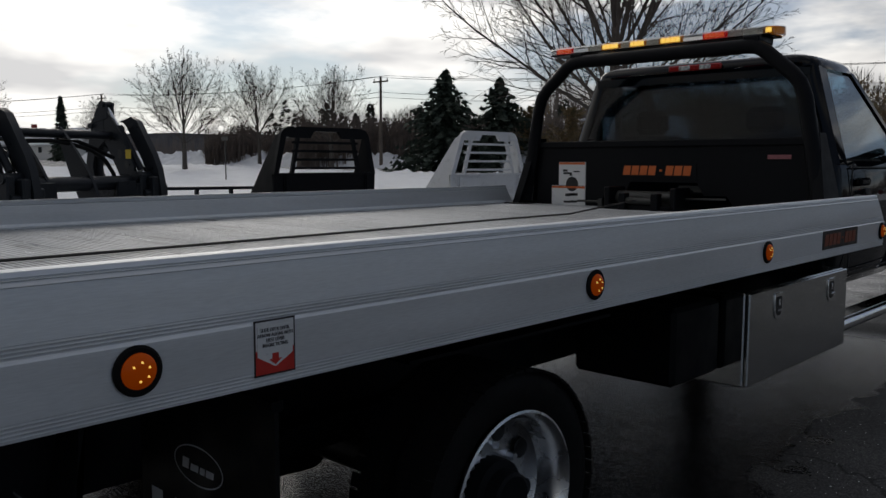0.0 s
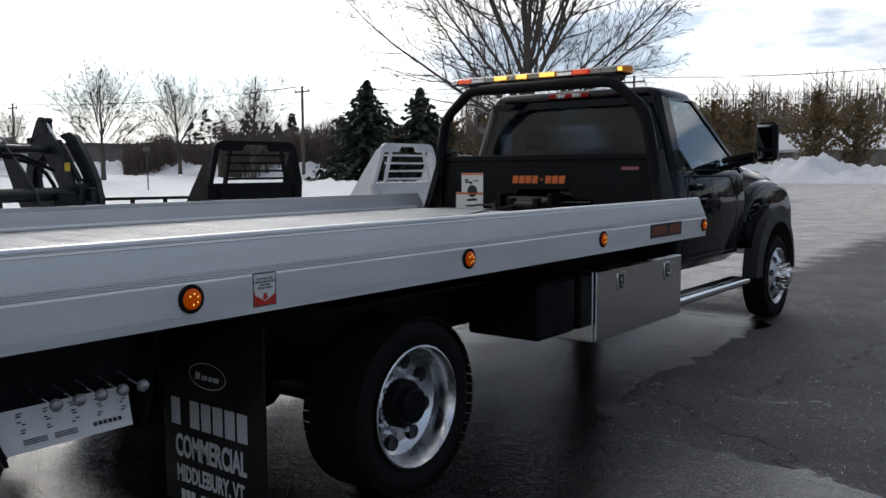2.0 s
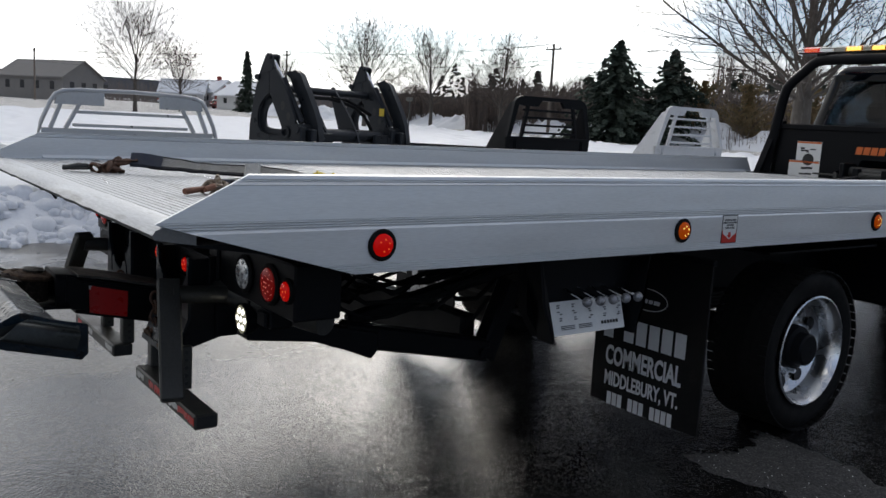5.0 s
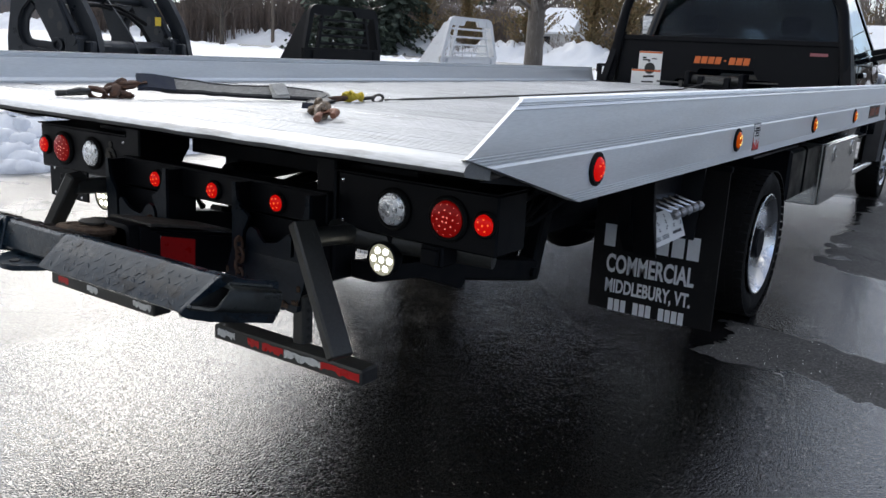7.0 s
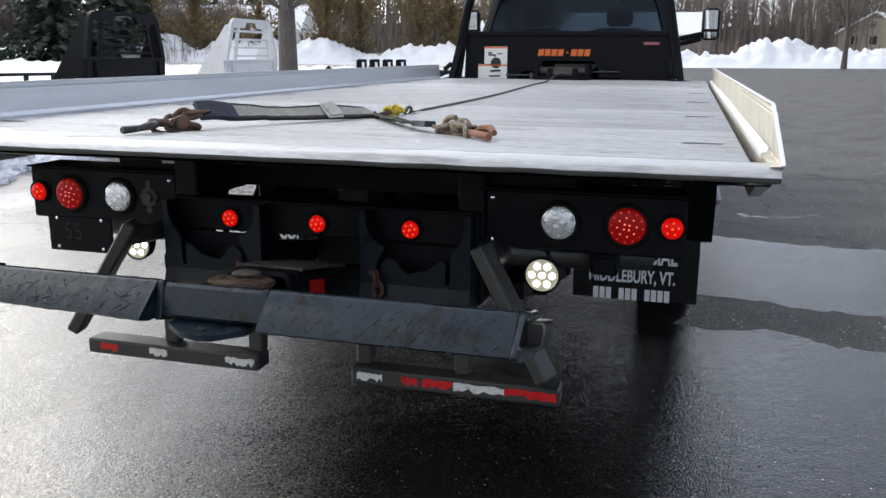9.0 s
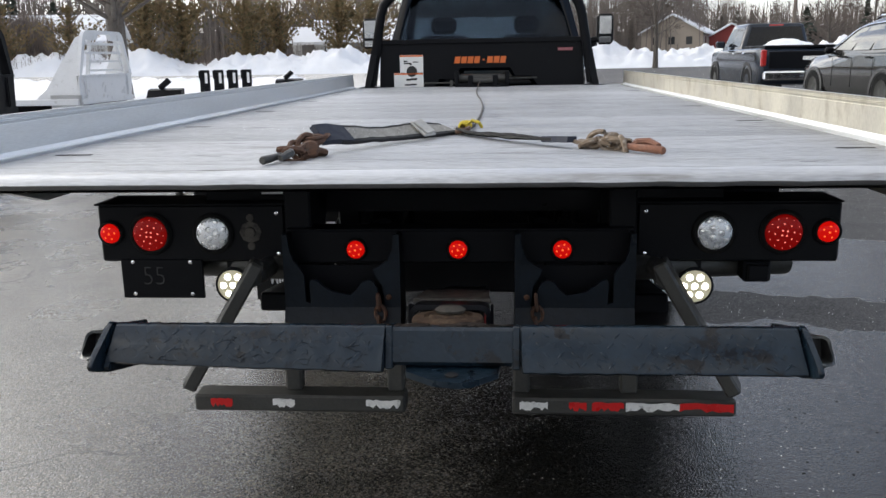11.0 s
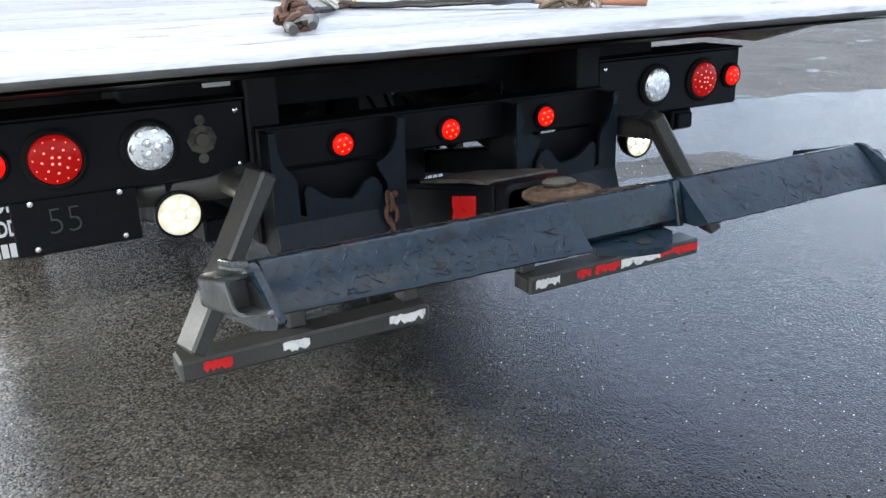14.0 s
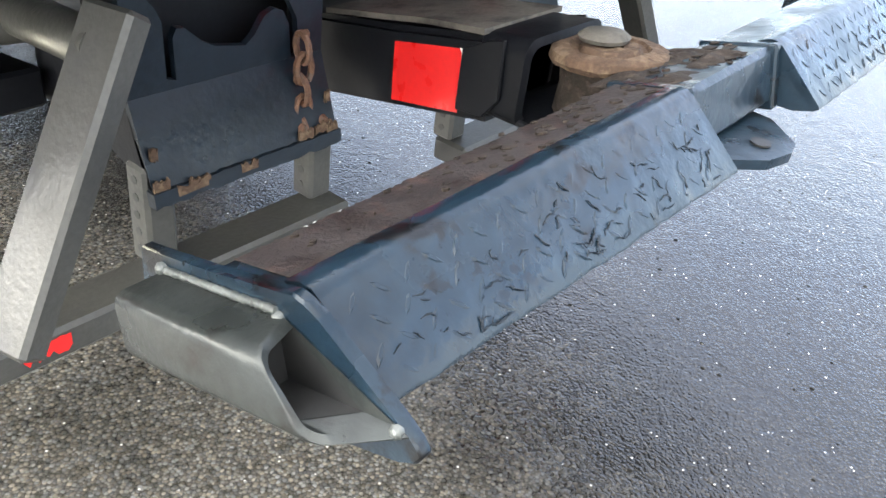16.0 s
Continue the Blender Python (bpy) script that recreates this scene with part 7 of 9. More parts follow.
def open_bed(cx, cy, half, top):
    """A silver flatbed body whose headboard is a bent tube hoop with a split band of sheet, slanted uprights and slats."""
    g = rise(cx, cy)
    t = thing("truck_bed", cx, cy, g, "silver aluminium flatbed body with an open headboard in snow", "truck bed", "truck beds along the lot")
    bm = B()
    box(bm, cx - 2.7, cx, cy - half - 0.06, cy + half + 0.06, 0.72, 0.82, 0.01)
    part("floor", bm, silver_body, t)
    bm = B()
    box(bm, cx - 2.5, cx - 0.05, cy - half * 0.5, cy + half * 0.5, g, 0.72, 0.01)
    box(bm, cx - 0.25, cx - 0.10, cy - half * 0.98, cy + half * 0.98, g, 0.72)
    part("subframe", bm, black, t)
    bm = B()
    box(bm, cx - 0.03, cx, cy - half, cy + half, 0.80, 1.12, 0.004)
    part("head_panel", bm, silver_body, t)
    bm = B()
    side = [(-half - 0.10, 0.82), (-half, 1.20), (-half + 0.10, top - 0.13), (-half + 0.15, top - 0.055), (-half + 0.24, top - 0.015), (-half + 0.42, top)]
    hoop = side + [(0, top + 0.012)] + [(-y, z) for y, z in reversed(side)]
    sweep(bm, [(cx, cy + y, z) for y, z in hoop], 0.026, 10)
    part("hoop", bm, silver_body, t, "bent aluminium tube hoop", angle=60)
    for s in (-1, 1):
        bm = B()
        prism(bm, [(cx - 0.012, cy + s * y, z) for y, z in ((half - 0.13, top - 0.17), (half - 0.17, top - 0.06), (half - 0.40, top - 0.012), (0.32, top), (0.32, top - 0.17))], (0.022, 0, 0), 0, 0.003)
        part("band", bm, silver_body, t)
        for f0, f1 in ((half - 0.20, half - 0.09), (half - 0.40, half - 0.25)):
            bm = B()
            bar(bm, (cx, cy + s * f0, top - 0.16), (cx, cy + s * f1, 1.12), 0.055, 0.045, bev=0.006)
            part("upright", bm, silver_body, t)
    for z in (top - 0.25, top - 0.40, top - 0.53, top - 0.66):
        bm = B()
        box(bm, cx - 0.015, cx + 0.015, cy - half + 0.33, cy + half - 0.33, z - 0.018, z + 0.018, 0.004)
        part("slat", bm, silver_body, t)
    return t


open_bed(-7.1, 1.95, 1.0, 1.56)


def grapple(px, py, turn):
    """A dark loader grapple: two tall windowed side plates with ears, rams and curved arms, cross tubes, tines and hoses."""
    t = thing("loader_grapple", 0, 0, 0, "large dark steel loader grapple attachment standing in snow", "loader attachment")
    for y in (-1.12, 1.12):
        bm = B()        # windowed plate, in two halves that meet over and under the window
        prism(bm, [(x, y, z) for x, z in ((-0.50, 0), (-0.50, 0.77), (-0.48, 1.235), (-0.40, 1.66), (-0.315, 2.0), (-0.27, 2.05), (-0.22, 2.07), (-0.09, 2.07), (-0.09, 1.716), (-0.16, 1.68), (-0.25, 1.59), (-0.31, 1.47), (-0.33, 1.337), (-0.31, 1.22), (-0.25, 1.14), (-0.14, 1.11), (-0.05, 1.10), (-0.05, 0))], (0, 0.05, 0), 0, 0.006)
        prism(bm, [(x, y, z) for x, z in ((-0.05, 0), (-0.05, 1.10), (0.17, 1.095), (0.21, 1.12), (0.22, 1.18), (0.10, 1.42), (-0.02, 1.636), (-0.09, 1.716), (-0.09, 2.07), (0.03, 2.07), (0.24, 1.80), (0.44, 1.35), (0.43, 1.2), (0.39, 1.1), (0.39, 0))], (0, 0.05, 0), 0, 0.006)
        p = part("side_plate", bm, loader_black, t)
        bm = B()        # welded rim round the window
        rim = [(-0.09, 1.716), (-0.16, 1.68), (-0.25, 1.59), (-0.31, 1.47), (-0.33, 1.337), (-0.31, 1.22), (-0.25, 1.14), (-0.14, 1.11), (0.17, 1.095), (0.21, 1.12), (0.22, 1.18), (0.10, 1.42), (-0.02, 1.636), (-0.09, 1.716)]
        sweep(bm, [(x, y + 0.10, z) for x, z in rim], 0.035, 6, flat=3.0, caps=False)
        part("window_rim", bm, loader_black, p, angle=60)
        bm = B()
        for x, z, r, q in ((0.19, 1.54, 0.045, 1.5), (0.31, 1.39, 0.042, 1.4)):
            d, u, v = frame_of((0, -1, 0))
            a = [bm.verts.new((x + r * math.cos(k * 0.3927) * 0.9, y - 0.003, z + r * q * math.sin(k * 0.3927))) for k in range(16)]
            bm.faces.new(a)
        part("slot_hole", bm, print_and_shade_black, p)
        for prof, x, z in (([(0.05, -0.02), (0.05, 0.035), (0.058, 0.045), (0.085, 0.045), (0.092, 0.03), (0.092, -0.02)], 0.28, 1.15), ([(0.045, -0.01), (0.045, 0.03), (0.0, 0.035)], -0.33, 1.95), ([(0.05, -0.01), (0.05, 0.03), (0.0, 0.035)], -0.45, 0.85)):
            bm = B()
            lathe(bm, prof, (x, y, z), (0, -1, 0), 20)
            part("pin_boss", bm, loader_black, p)
        for k, dy in enumerate((-0.01, 0.12)):
            bm = B()
            prism(bm, [(x, y + dy, z) for x, z in ((-0.31, 1.98), (-0.21, 2.20), (-0.17, 2.285), (-0.13, 2.305), (-0.07, 2.30), (-0.03, 2.26), (-0.02, 2.05))], (0, 0.035, 0), 0, 0.005)
            part("ear", bm, loader_black, p)
        bm = B()
        cyl(bm, (-0.09, y - 0.04, 2.255), (-0.09, y + 0.19, 2.255), 0.04, n=14)
        part("pin", bm, loader_black, p)
        bm = B()
        cyl(bm, (-0.07, y + 0.07, 2.20), (0.14, y + 0.10, 1.86), 0.026, n=12, mi=1)
        cyl(bm, (0.12, y + 0.10, 1.90), (0.47, y + 0.12, 1.30), 0.050, n=14)
        cyl(bm, (0.10, y + 0.10, 1.93), (0.14, y + 0.10, 1.87), 0.060, n=14)
        part("ram", bm, [loader_black, chrome], t, "hydraulic ram with a chrome rod")
        bm = B()        # curved arm beside the ram
        rows = []
        for x, z, w in ((0.02, 2.02, 0.05), (0.12, 2.05, 0.09), (0.22, 1.98, 0.10), (0.35, 1.75, 0.10), (0.50, 1.48, 0.10), (0.58, 1.28, 0.10), (0.62, 1.0, 0.11), (0.62, 0.5, 0.12), (0.60, 0.0, 0.12)):
            rows.append([(x - w, y + 0.22, z - w * 0.35), (x + w, y + 0.22, z + w * 0.35), (x + w, y + 0.34, z + w * 0.35), (x - w, y + 0.34, z - w * 0.35)])
        loft(bm, rows)
        part("curved_arm", bm, loader_black, t, angle=50)
        bm = B()
        sweep(bm, [(0.05, y + 0.05, 1.95), (0.20, y + 0.02, 1.72), (0.36, y + 0.03, 1.45), (0.48, y + 0.02, 1.25), (0.50, y + 0.02, 1.0)], 0.018, 6)
        sweep(bm, [(0.40, y + 0.16, 1.42), (0.52, y + 0.13, 1.32), (0.58, y + 0.16, 1.12), (0.55, y + 0.18, 0.9)], 0.020, 6)
        part("hose", bm, rubber, t, angle=80)
        for dy, x0, x1, z1 in ((-0.06, 0.40, 0.62, 1.26), (0.10, 0.50, 0.70, 1.22), (0.36, 0.44, 0.64, 1.10)):
            bm = B()
            box(bm, x0, x1, y + dy, y + dy + 0.12, 0, z1, 0.02)
            part("foot_box", bm, loader_black, t)
        bm = B()
        cyl(bm, (0.52, y - 0.08, 1.22), (0.52, y + 0.3, 1.22), 0.07, n=14)
        cyl(bm, (0.62, y - 0.02, 0.98), (0.62, y + 0.4, 0.98), 0.05, n=12)
        part("hinge_pin", bm, loader_black, t)
    for z, r, x in ((1.80, 0.062, 0.0), (1.13, 0.10, 0.40)):
        bm = B()
        cyl(bm, (x, -1.10, z), (x, 1.14, z), r, n=20)
        part("cross_tube", bm, loader_black, t)
    bm = B()
    cyl(bm, (0.04, -1.0, 1.72), (0.04, -0.6, 1.70), 0.028, n=10)
    part("stop_rod", bm, grey_steel, t)
    for y0, y1, z1 in ((-0.74, -0.42, 1.16), (0.62, 1.0, 1.16), (0.98, 1.22, 1.12)):
        bm = B()
        prism(bm, [(0.52, y0, 0), (0.52, y1, 0), (0.55, y1, z1 * 0.8), (0.55, y1 - 0.02, z1), (0.55, y0 + 0.02, z1), (0.55, y0, z1 * 0.8)], (0.05, 0, 0), 0, 0.006)
        box(bm, 0.60, 0.63, y0 + 0.04, y1 - 0.04, 0.86, 0.92, 0.004)
        part("floor_plate", bm, loader_black, t)
    for y in (-0.52, 0.22):
        bm = B()        # broad curved tine that tapers from the upper tube
        rows = []
        for k in range(15):
            f = k / 14
            x = -0.02 + 0.62 * f + 0.16 * math.sin(math.pi * f)
            z = 1.86 - 1.86 * f
            w = 0.035 + 0.16 * math.sin(math.pi * min(1.0, f * 1.15)) + 0.03 * f
            yy = y + 0.10 * f
            rows.append([(x - w, yy, z - 0.02), (x + w * 0.6, yy, z + 0.04), (x + w * 0.6, yy + 0.045, z + 0.04), (x - w, yy + 0.045, z - 0.02)])
        loft(bm, rows)
        part("tine", bm, loader_black, t, angle=50)
    for pts in (((0.2, -0.66, 1.62), (0.24, -0.78, 1.50), (0.30, -0.78, 1.36), (0.38, -0.66, 1.20), (0.42, -0.54, 1.12)),
                ((0.2, -0.66, 1.62), (0.16, -0.45, 1.69), (0.14, -0.05, 1.70), (0.14, 0.30, 1.66), (0.20, 0.58, 1.58), (0.30, 0.72, 1.44), (0.38, 0.78, 1.26), (0.46, 0.74, 1.05), (0.52, 0.62, 0.80), (0.55, 0.52, 0.5)),
                ((0.14, 0.05, 1.72), (0.14, 0.40, 1.70), (0.20, 0.66, 1.60), (0.26, 0.92, 1.48)),
                ((0.30, -0.20, 0.95), (0.34, -0.24, 0.7), (0.36, -0.2, 0.4))):
        bm = B()
        sweep(bm, pts, 0.030, 7)
        part("hose", bm, rubber, t, angle=80)
    bm = B()
    box(bm, 0.30, 0.40, 1.112, 1.117, 1.47, 1.60)
    part("decal", bm, surface("yellow_decal", (0.6, 0.42, 0.03), 0.5, 0, 0.2, 30, 100, 0), t)
    bm = B()
    for k in range(7):
        box(bm, 0.25 + 0.02 * (k % 2), 0.34, -1.125, -1.121, 0.62 + k * 0.055, 0.655 + k * 0.055)
    part("decal_bar", bm, surface("pale_yellow_decal", (0.55, 0.50, 0.25), 0.5, 0, 0.2, 30, 100, 0), t)
    t.matrix_basis = Matrix.Translation((px, py, rise(px, py))) @ Matrix.Rotation(radians(turn), 4, "Z")


grapple(-8.87, 5.445, 21.2)


def attachment(x, y, label, blades):
    """A skid attachment on the snow: upright black fork backs or a low bucket."""
    g = rise(x, y) + 0.15
    t = thing("skid_attachment", x, y, g, label, "loader attachment", "loader attachments in the snow")
    if blades:
        for k in range(4):
            bm = B()
            yy = y + 0.06 * k
            xx = x + k * 0.42
            box(bm, xx - 0.15, xx + 0.15, yy, yy + 0.10, g, g + 1.02, 0.02)
            box(bm, xx - 0.16, xx - 0.05, yy - 0.05, yy, g + 0.75, g + 1.0, 0.01)
            box(bm, xx - 0.13, xx + 0.13, yy - 0.08, yy + 0.0, g, g + 0.5, 0.03)
            part("fork_back", bm, black, t)
            bm = B()
            box(bm, xx + 0.02, xx + 0.10, yy - 0.012, yy - 0.002, g + 0.62, g + 0.93, 0.0)
            part("slot", bm, label_white, t)
    else:
        bm = B()
        loft(bm, [[(x + u, y + v, g + w) for v, w in ((-0.3, 0), (0.3, 0.0), (0.35, 0.45), (0.1, 0.40), (-0.1, 0.15))] for u in (-0.55, 0.55)])
        cyl(bm, (x - 0.2, y + 0.2, g + 0.45), (x + 0.1, y + 0.3, g + 0.72), 0.10, n=10)
        part("bucket", bm, black, t)
    return t


attachment(-9.0, 23.3, "row of upright black fork attachments in the snow", True)
attachment(-10.6, 24.0, "low black bucket attachment half sunk in snow", False)
attachment(-8.6, 32.0, "small black attachment standing at the snow edge", False)


# ---- vehicles ----
def car(name, x, y, turn, paint, dims, label, category, pick=False, snow=False):
    """A parked vehicle at its place; nose along +y before the turn."""
    L, W, H, belt, hoodz = dims
    g = rise(x, y)
    t = thing(name, x, y, g, label, category, "parked vehicles")
    M = Matrix.Translation((x, y, g)) @ Matrix.Rotation(radians(turn), 4, "Z")

    def put(bm):
        bmesh.ops.transform(bm, matrix=M, verts=bm.verts)
        return bm
    hw = W / 2
    bm = B()
    secs = [(-L / 2, 0.55, belt - 0.10, 0.90), (-L / 2 + 0.12, 0.35, belt - 0.02, 0.97), (-L / 2 + 0.6, 0.30, belt, 1.0), (L * 0.18, 0.30, belt - 0.02, 1.0), (L * 0.24, 0.30, hoodz + 0.04, 0.99), (L / 2 - 0.4, 0.32, hoodz - 0.03, 0.95), (L / 2 - 0.08, 0.38, hoodz - 0.16, 0.88), (L / 2, 0.5, hoodz - 0.3, 0.80)]
    rows = []
    for yy, zb, zt, k in secs:
        row = []
        r = 0.12
        w = hw * k
        for sx, sz, a0 in ((1, 1, 0), (-1, 1, 90), (-1, -1, 180), (1, -1, 270)):
            for i in range(4):
                a = radians(a0 + 90 * i / 3)
                row.append((sx * (w - r) + r * math.cos(a), yy, (zt - r if sz > 0 else zb + r) + r * math.sin(a)))
        rows.append(row)
    loft(bm, rows)
    part("body", put(bm), paint, t, angle=50)
    c0, c1 = (-L * 0.02, L * 0.24) if pick else (-L / 2 + 0.18, L * 0.22)
    top0, top1 = (c0 + 0.12, c1 - 0.62) if pick else (c0 + 0.42, c1 - 0.85)
    c0 = -L * 0.14 if pick else c0
    top0 = c0 + (0.10 if pick else 0.40)
    bm = B()
    rows = []
    for f in (0.0, 0.5, 0.93, 1.0):
        z = belt - 0.05 + (H - belt + 0.05) * f
        k = 1 - 0.20 * f - (0.06 if f == 1 else 0)
        rows.append(rounded(c0 + (top0 - c0) * f + (0.05 if f == 1 else 0), c1 + (top1 - c1) * f - (0.05 if f == 1 else 0), hw * 0.95 * k, z, 0.12, 3))
    loft(bm, rows)
    part("cabin", put(bm), paint, t, angle=50)
    for s in (-1, 1):
        f0, f1 = 0.14, 0.84
        n = 2 if pick else 3
        for q in range(n):
            bm = B()
            pts = []
            for (f, e) in ((f0, 0), (f0, 1), (f1, 1), (f1, 0)):
                z = belt - 0.05 + (H - belt + 0.05) * f
                ya, yb = c0 + (top0 - c0) * f + 0.16, c1 + (top1 - c1) * f - 0.18
                yy = ya + (yb - ya) * (q + e) / n + (0.035 if e == 0 else -0.035)
                pts.append((s * (hw * 0.95 * (1 - 0.20 * f) + 0.004), yy, z))
            prism(bm, pts, (-s * 0.012, 0, 0))
            part("side_window", put(bm), car_glass, t)
    if not pick:
        for s in (-1, 1):
            bm = B()
            rim = []
            for f, e in ((0.10, 0), (0.88, 0), (0.88, 1), (0.10, 1)):
                z = belt - 0.05 + (H - belt + 0.05) * f
                ya, yb = c0 + (top0 - c0) * f + 0.14, c1 + (top1 - c1) * f - 0.14
                rim.append((s * (hw * 0.95 * (1 - 0.20 * f) + 0.006), ya if e == 0 else yb, z))
            for a, b in zip(rim, rim[1:] + rim[:1]):
                bar(bm, a, b, 0.02, 0.03)
            part("window_trim", put(bm), chrome, t, "bright window trim")
    for yy0, yy1, nm in ((c0, top0, "rear_window"), (c1, top1, "windscreen")):
        bm = B()
        pts = []
        sg = -1 if nm == "rear_window" else 1
        for f, e in ((0.15, -1), (0.15, 1), (0.86, 1), (0.86, -1)):
            z = belt - 0.05 + (H - belt + 0.05) * f
            pts.append((e * (hw * 0.95 * (1 - 0.20 * f) - 0.12), yy0 + (yy1 - yy0) * f + sg * 0.012, z))
        prism(bm, pts, (0, -sg * 0.015, 0))
        part(nm, put(bm), car_glass, t)
    for s in (-1, 1):
        for yy in (-L * 0.29, L * 0.32):
            bm = B()
            lathe(bm, [(0.22, 0.0), (0.36, 0.0), (0.385, -0.03), (0.385, -0.2), (0.22, -0.22)], (s * (hw + 0.005), yy, 0.385), (s, 0, 0), 28)
            ty = part("tyre", put(bm), rubber, t)
            bm = B()
            lathe(bm, [(0.225, 0.0), (0.215, -0.02), (0.06, -0.01), (0.0, -0.01)], (s * (hw + 0.005), yy, 0.385), (s, 0, 0), 20)
            part("rim", put(bm), grey_steel, ty)
            bm = B()
            inner = [(yy - 0.44 * math.cos(math.pi * k / 12), 0.385 + 0.44 * math.sin(math.pi * k / 12)) for k in range(13)]
            outer = [(yy - 0.52 * math.cos(math.pi * k / 12), 0.385 + 0.53 * math.sin(math.pi * k / 12)) for k in range(13)]
            prism(bm, [(s * (hw - 0.02), a, b) for a, b in inner + outer[::-1]], (s * 0.035, 0, 0))
            part("wheel_arch", put(bm), grey_plastic, t)
        bm = B()
        if pick:
            box(bm, s * (hw - 0.16), s * (hw - 0.01), -L / 2 - 0.012, -L / 2 + 0.10, 0.80, 1.22, 0.03)
        else:
            box(bm, s * (hw - 0.62), s * (hw - 0.05), -L / 2 - 0.006, -L / 2 + 0.12, 1.02, 1.14, 0.03)
        part("tail_lamp", put(bm), red_lens, t, "red tail lamp")
        bm = B()
        box(bm, s * (hw - 0.02), s * (hw + 0.24), c1 - 0.62, c1 - 0.45, belt + 0.02, belt + 0.22, 0.04)
        part("door_mirror", put(bm), paint, t)
        for q in range(2):
            bm = B()
            box(bm, s * (hw - 0.004), s * (hw + 0.018), c1 - 1.75 - q * 1.0, c1 - 1.55 - q * 1.0, belt - 0.16, belt - 0.12, 0.008)
            part("door_handle", put(bm), chrome, t)
    bm = B()
    box(bm, -hw * 0.93, hw * 0.93, -L / 2 - 0.10, -L / 2 + 0.1, 0.45, 0.68, 0.04)
    part("rear_bumper", put(bm), chrome if pick else grey_plastic, t)
    if pick:
        bm = B()
        box(bm, -hw + 0.10, hw - 0.10, -L / 2 + 0.06, c0 - 0.05, belt - 0.02, belt + 0.05, 0.02)
        box(bm, -hw + 0.20, hw - 0.20, -L / 2 - 0.016, -L / 2 + 0.02, 0.74, belt - 0.10, 0.02)
        part("bed_cover", put(bm), black, t)
        bm = B()
        box(bm, 0.05, 0.55, -L / 2 - 0.022, -L / 2 - 0.012, 0.95, 1.05, 0.003)
        part("tailgate_mark", put(bm), chrome, t)
        bm = B()
        box(bm, -0.2, 0.2, c0 + 0.09, c0 + 0.16, H - 0.09, H - 0.04, 0.01)
        part("high_brake_lamp", put(bm), red_lens, t)
    else:
        for s in (-1, 1):
            bm = B()
            sweep(bm, [(s * hw * 0.72, top0 - 0.1, H - 0.02), (s * hw * 0.72, top0 + 0.1, H + 0.05), (s * hw * 0.72, top1 - 0.1, H + 0.05), (s * hw * 0.72, top1 + 0.1, H - 0.02)], 0.022, 6)
            part("roof_rail", put(bm), chrome, t)
        bm = B()
        box(bm, -0.28, 0.28, -L / 2 - 0.012, -L / 2 + 0.03, 0.86, 0.99, 0.005)
        part("number_plate", put(bm), surface("plate_green", (0.03, 0.16, 0.08), 0.5, 0, 0.2, 30, 80, 0), t, "green plate with pale bars")
        bm = B()
        for k in range(3):
            box(bm, -0.20 + k * 0.14, -0.10 + k * 0.14, -L / 2 - 0.016, -L / 2 - 0.012, 0.90, 0.955)
        part("plate_bars", put(bm), label_white, t)
    if snow:
        bm = B()
        grid(bm, 22, 26, lambda u, v: (-hw * 0.7 + 1.4 * hw * u, -L / 2 + 0.35 + 1.5 * v, belt + 0.02 + 0.20 * math.sin(math.pi * u) * math.sin(math.pi * v) + 0.07 * noise.noise(Vector((u * 6, v * 6, 1)))))
        part("snow_load", put(bm), snow_mat, t, "loose white snow on the bed cover")
    return t


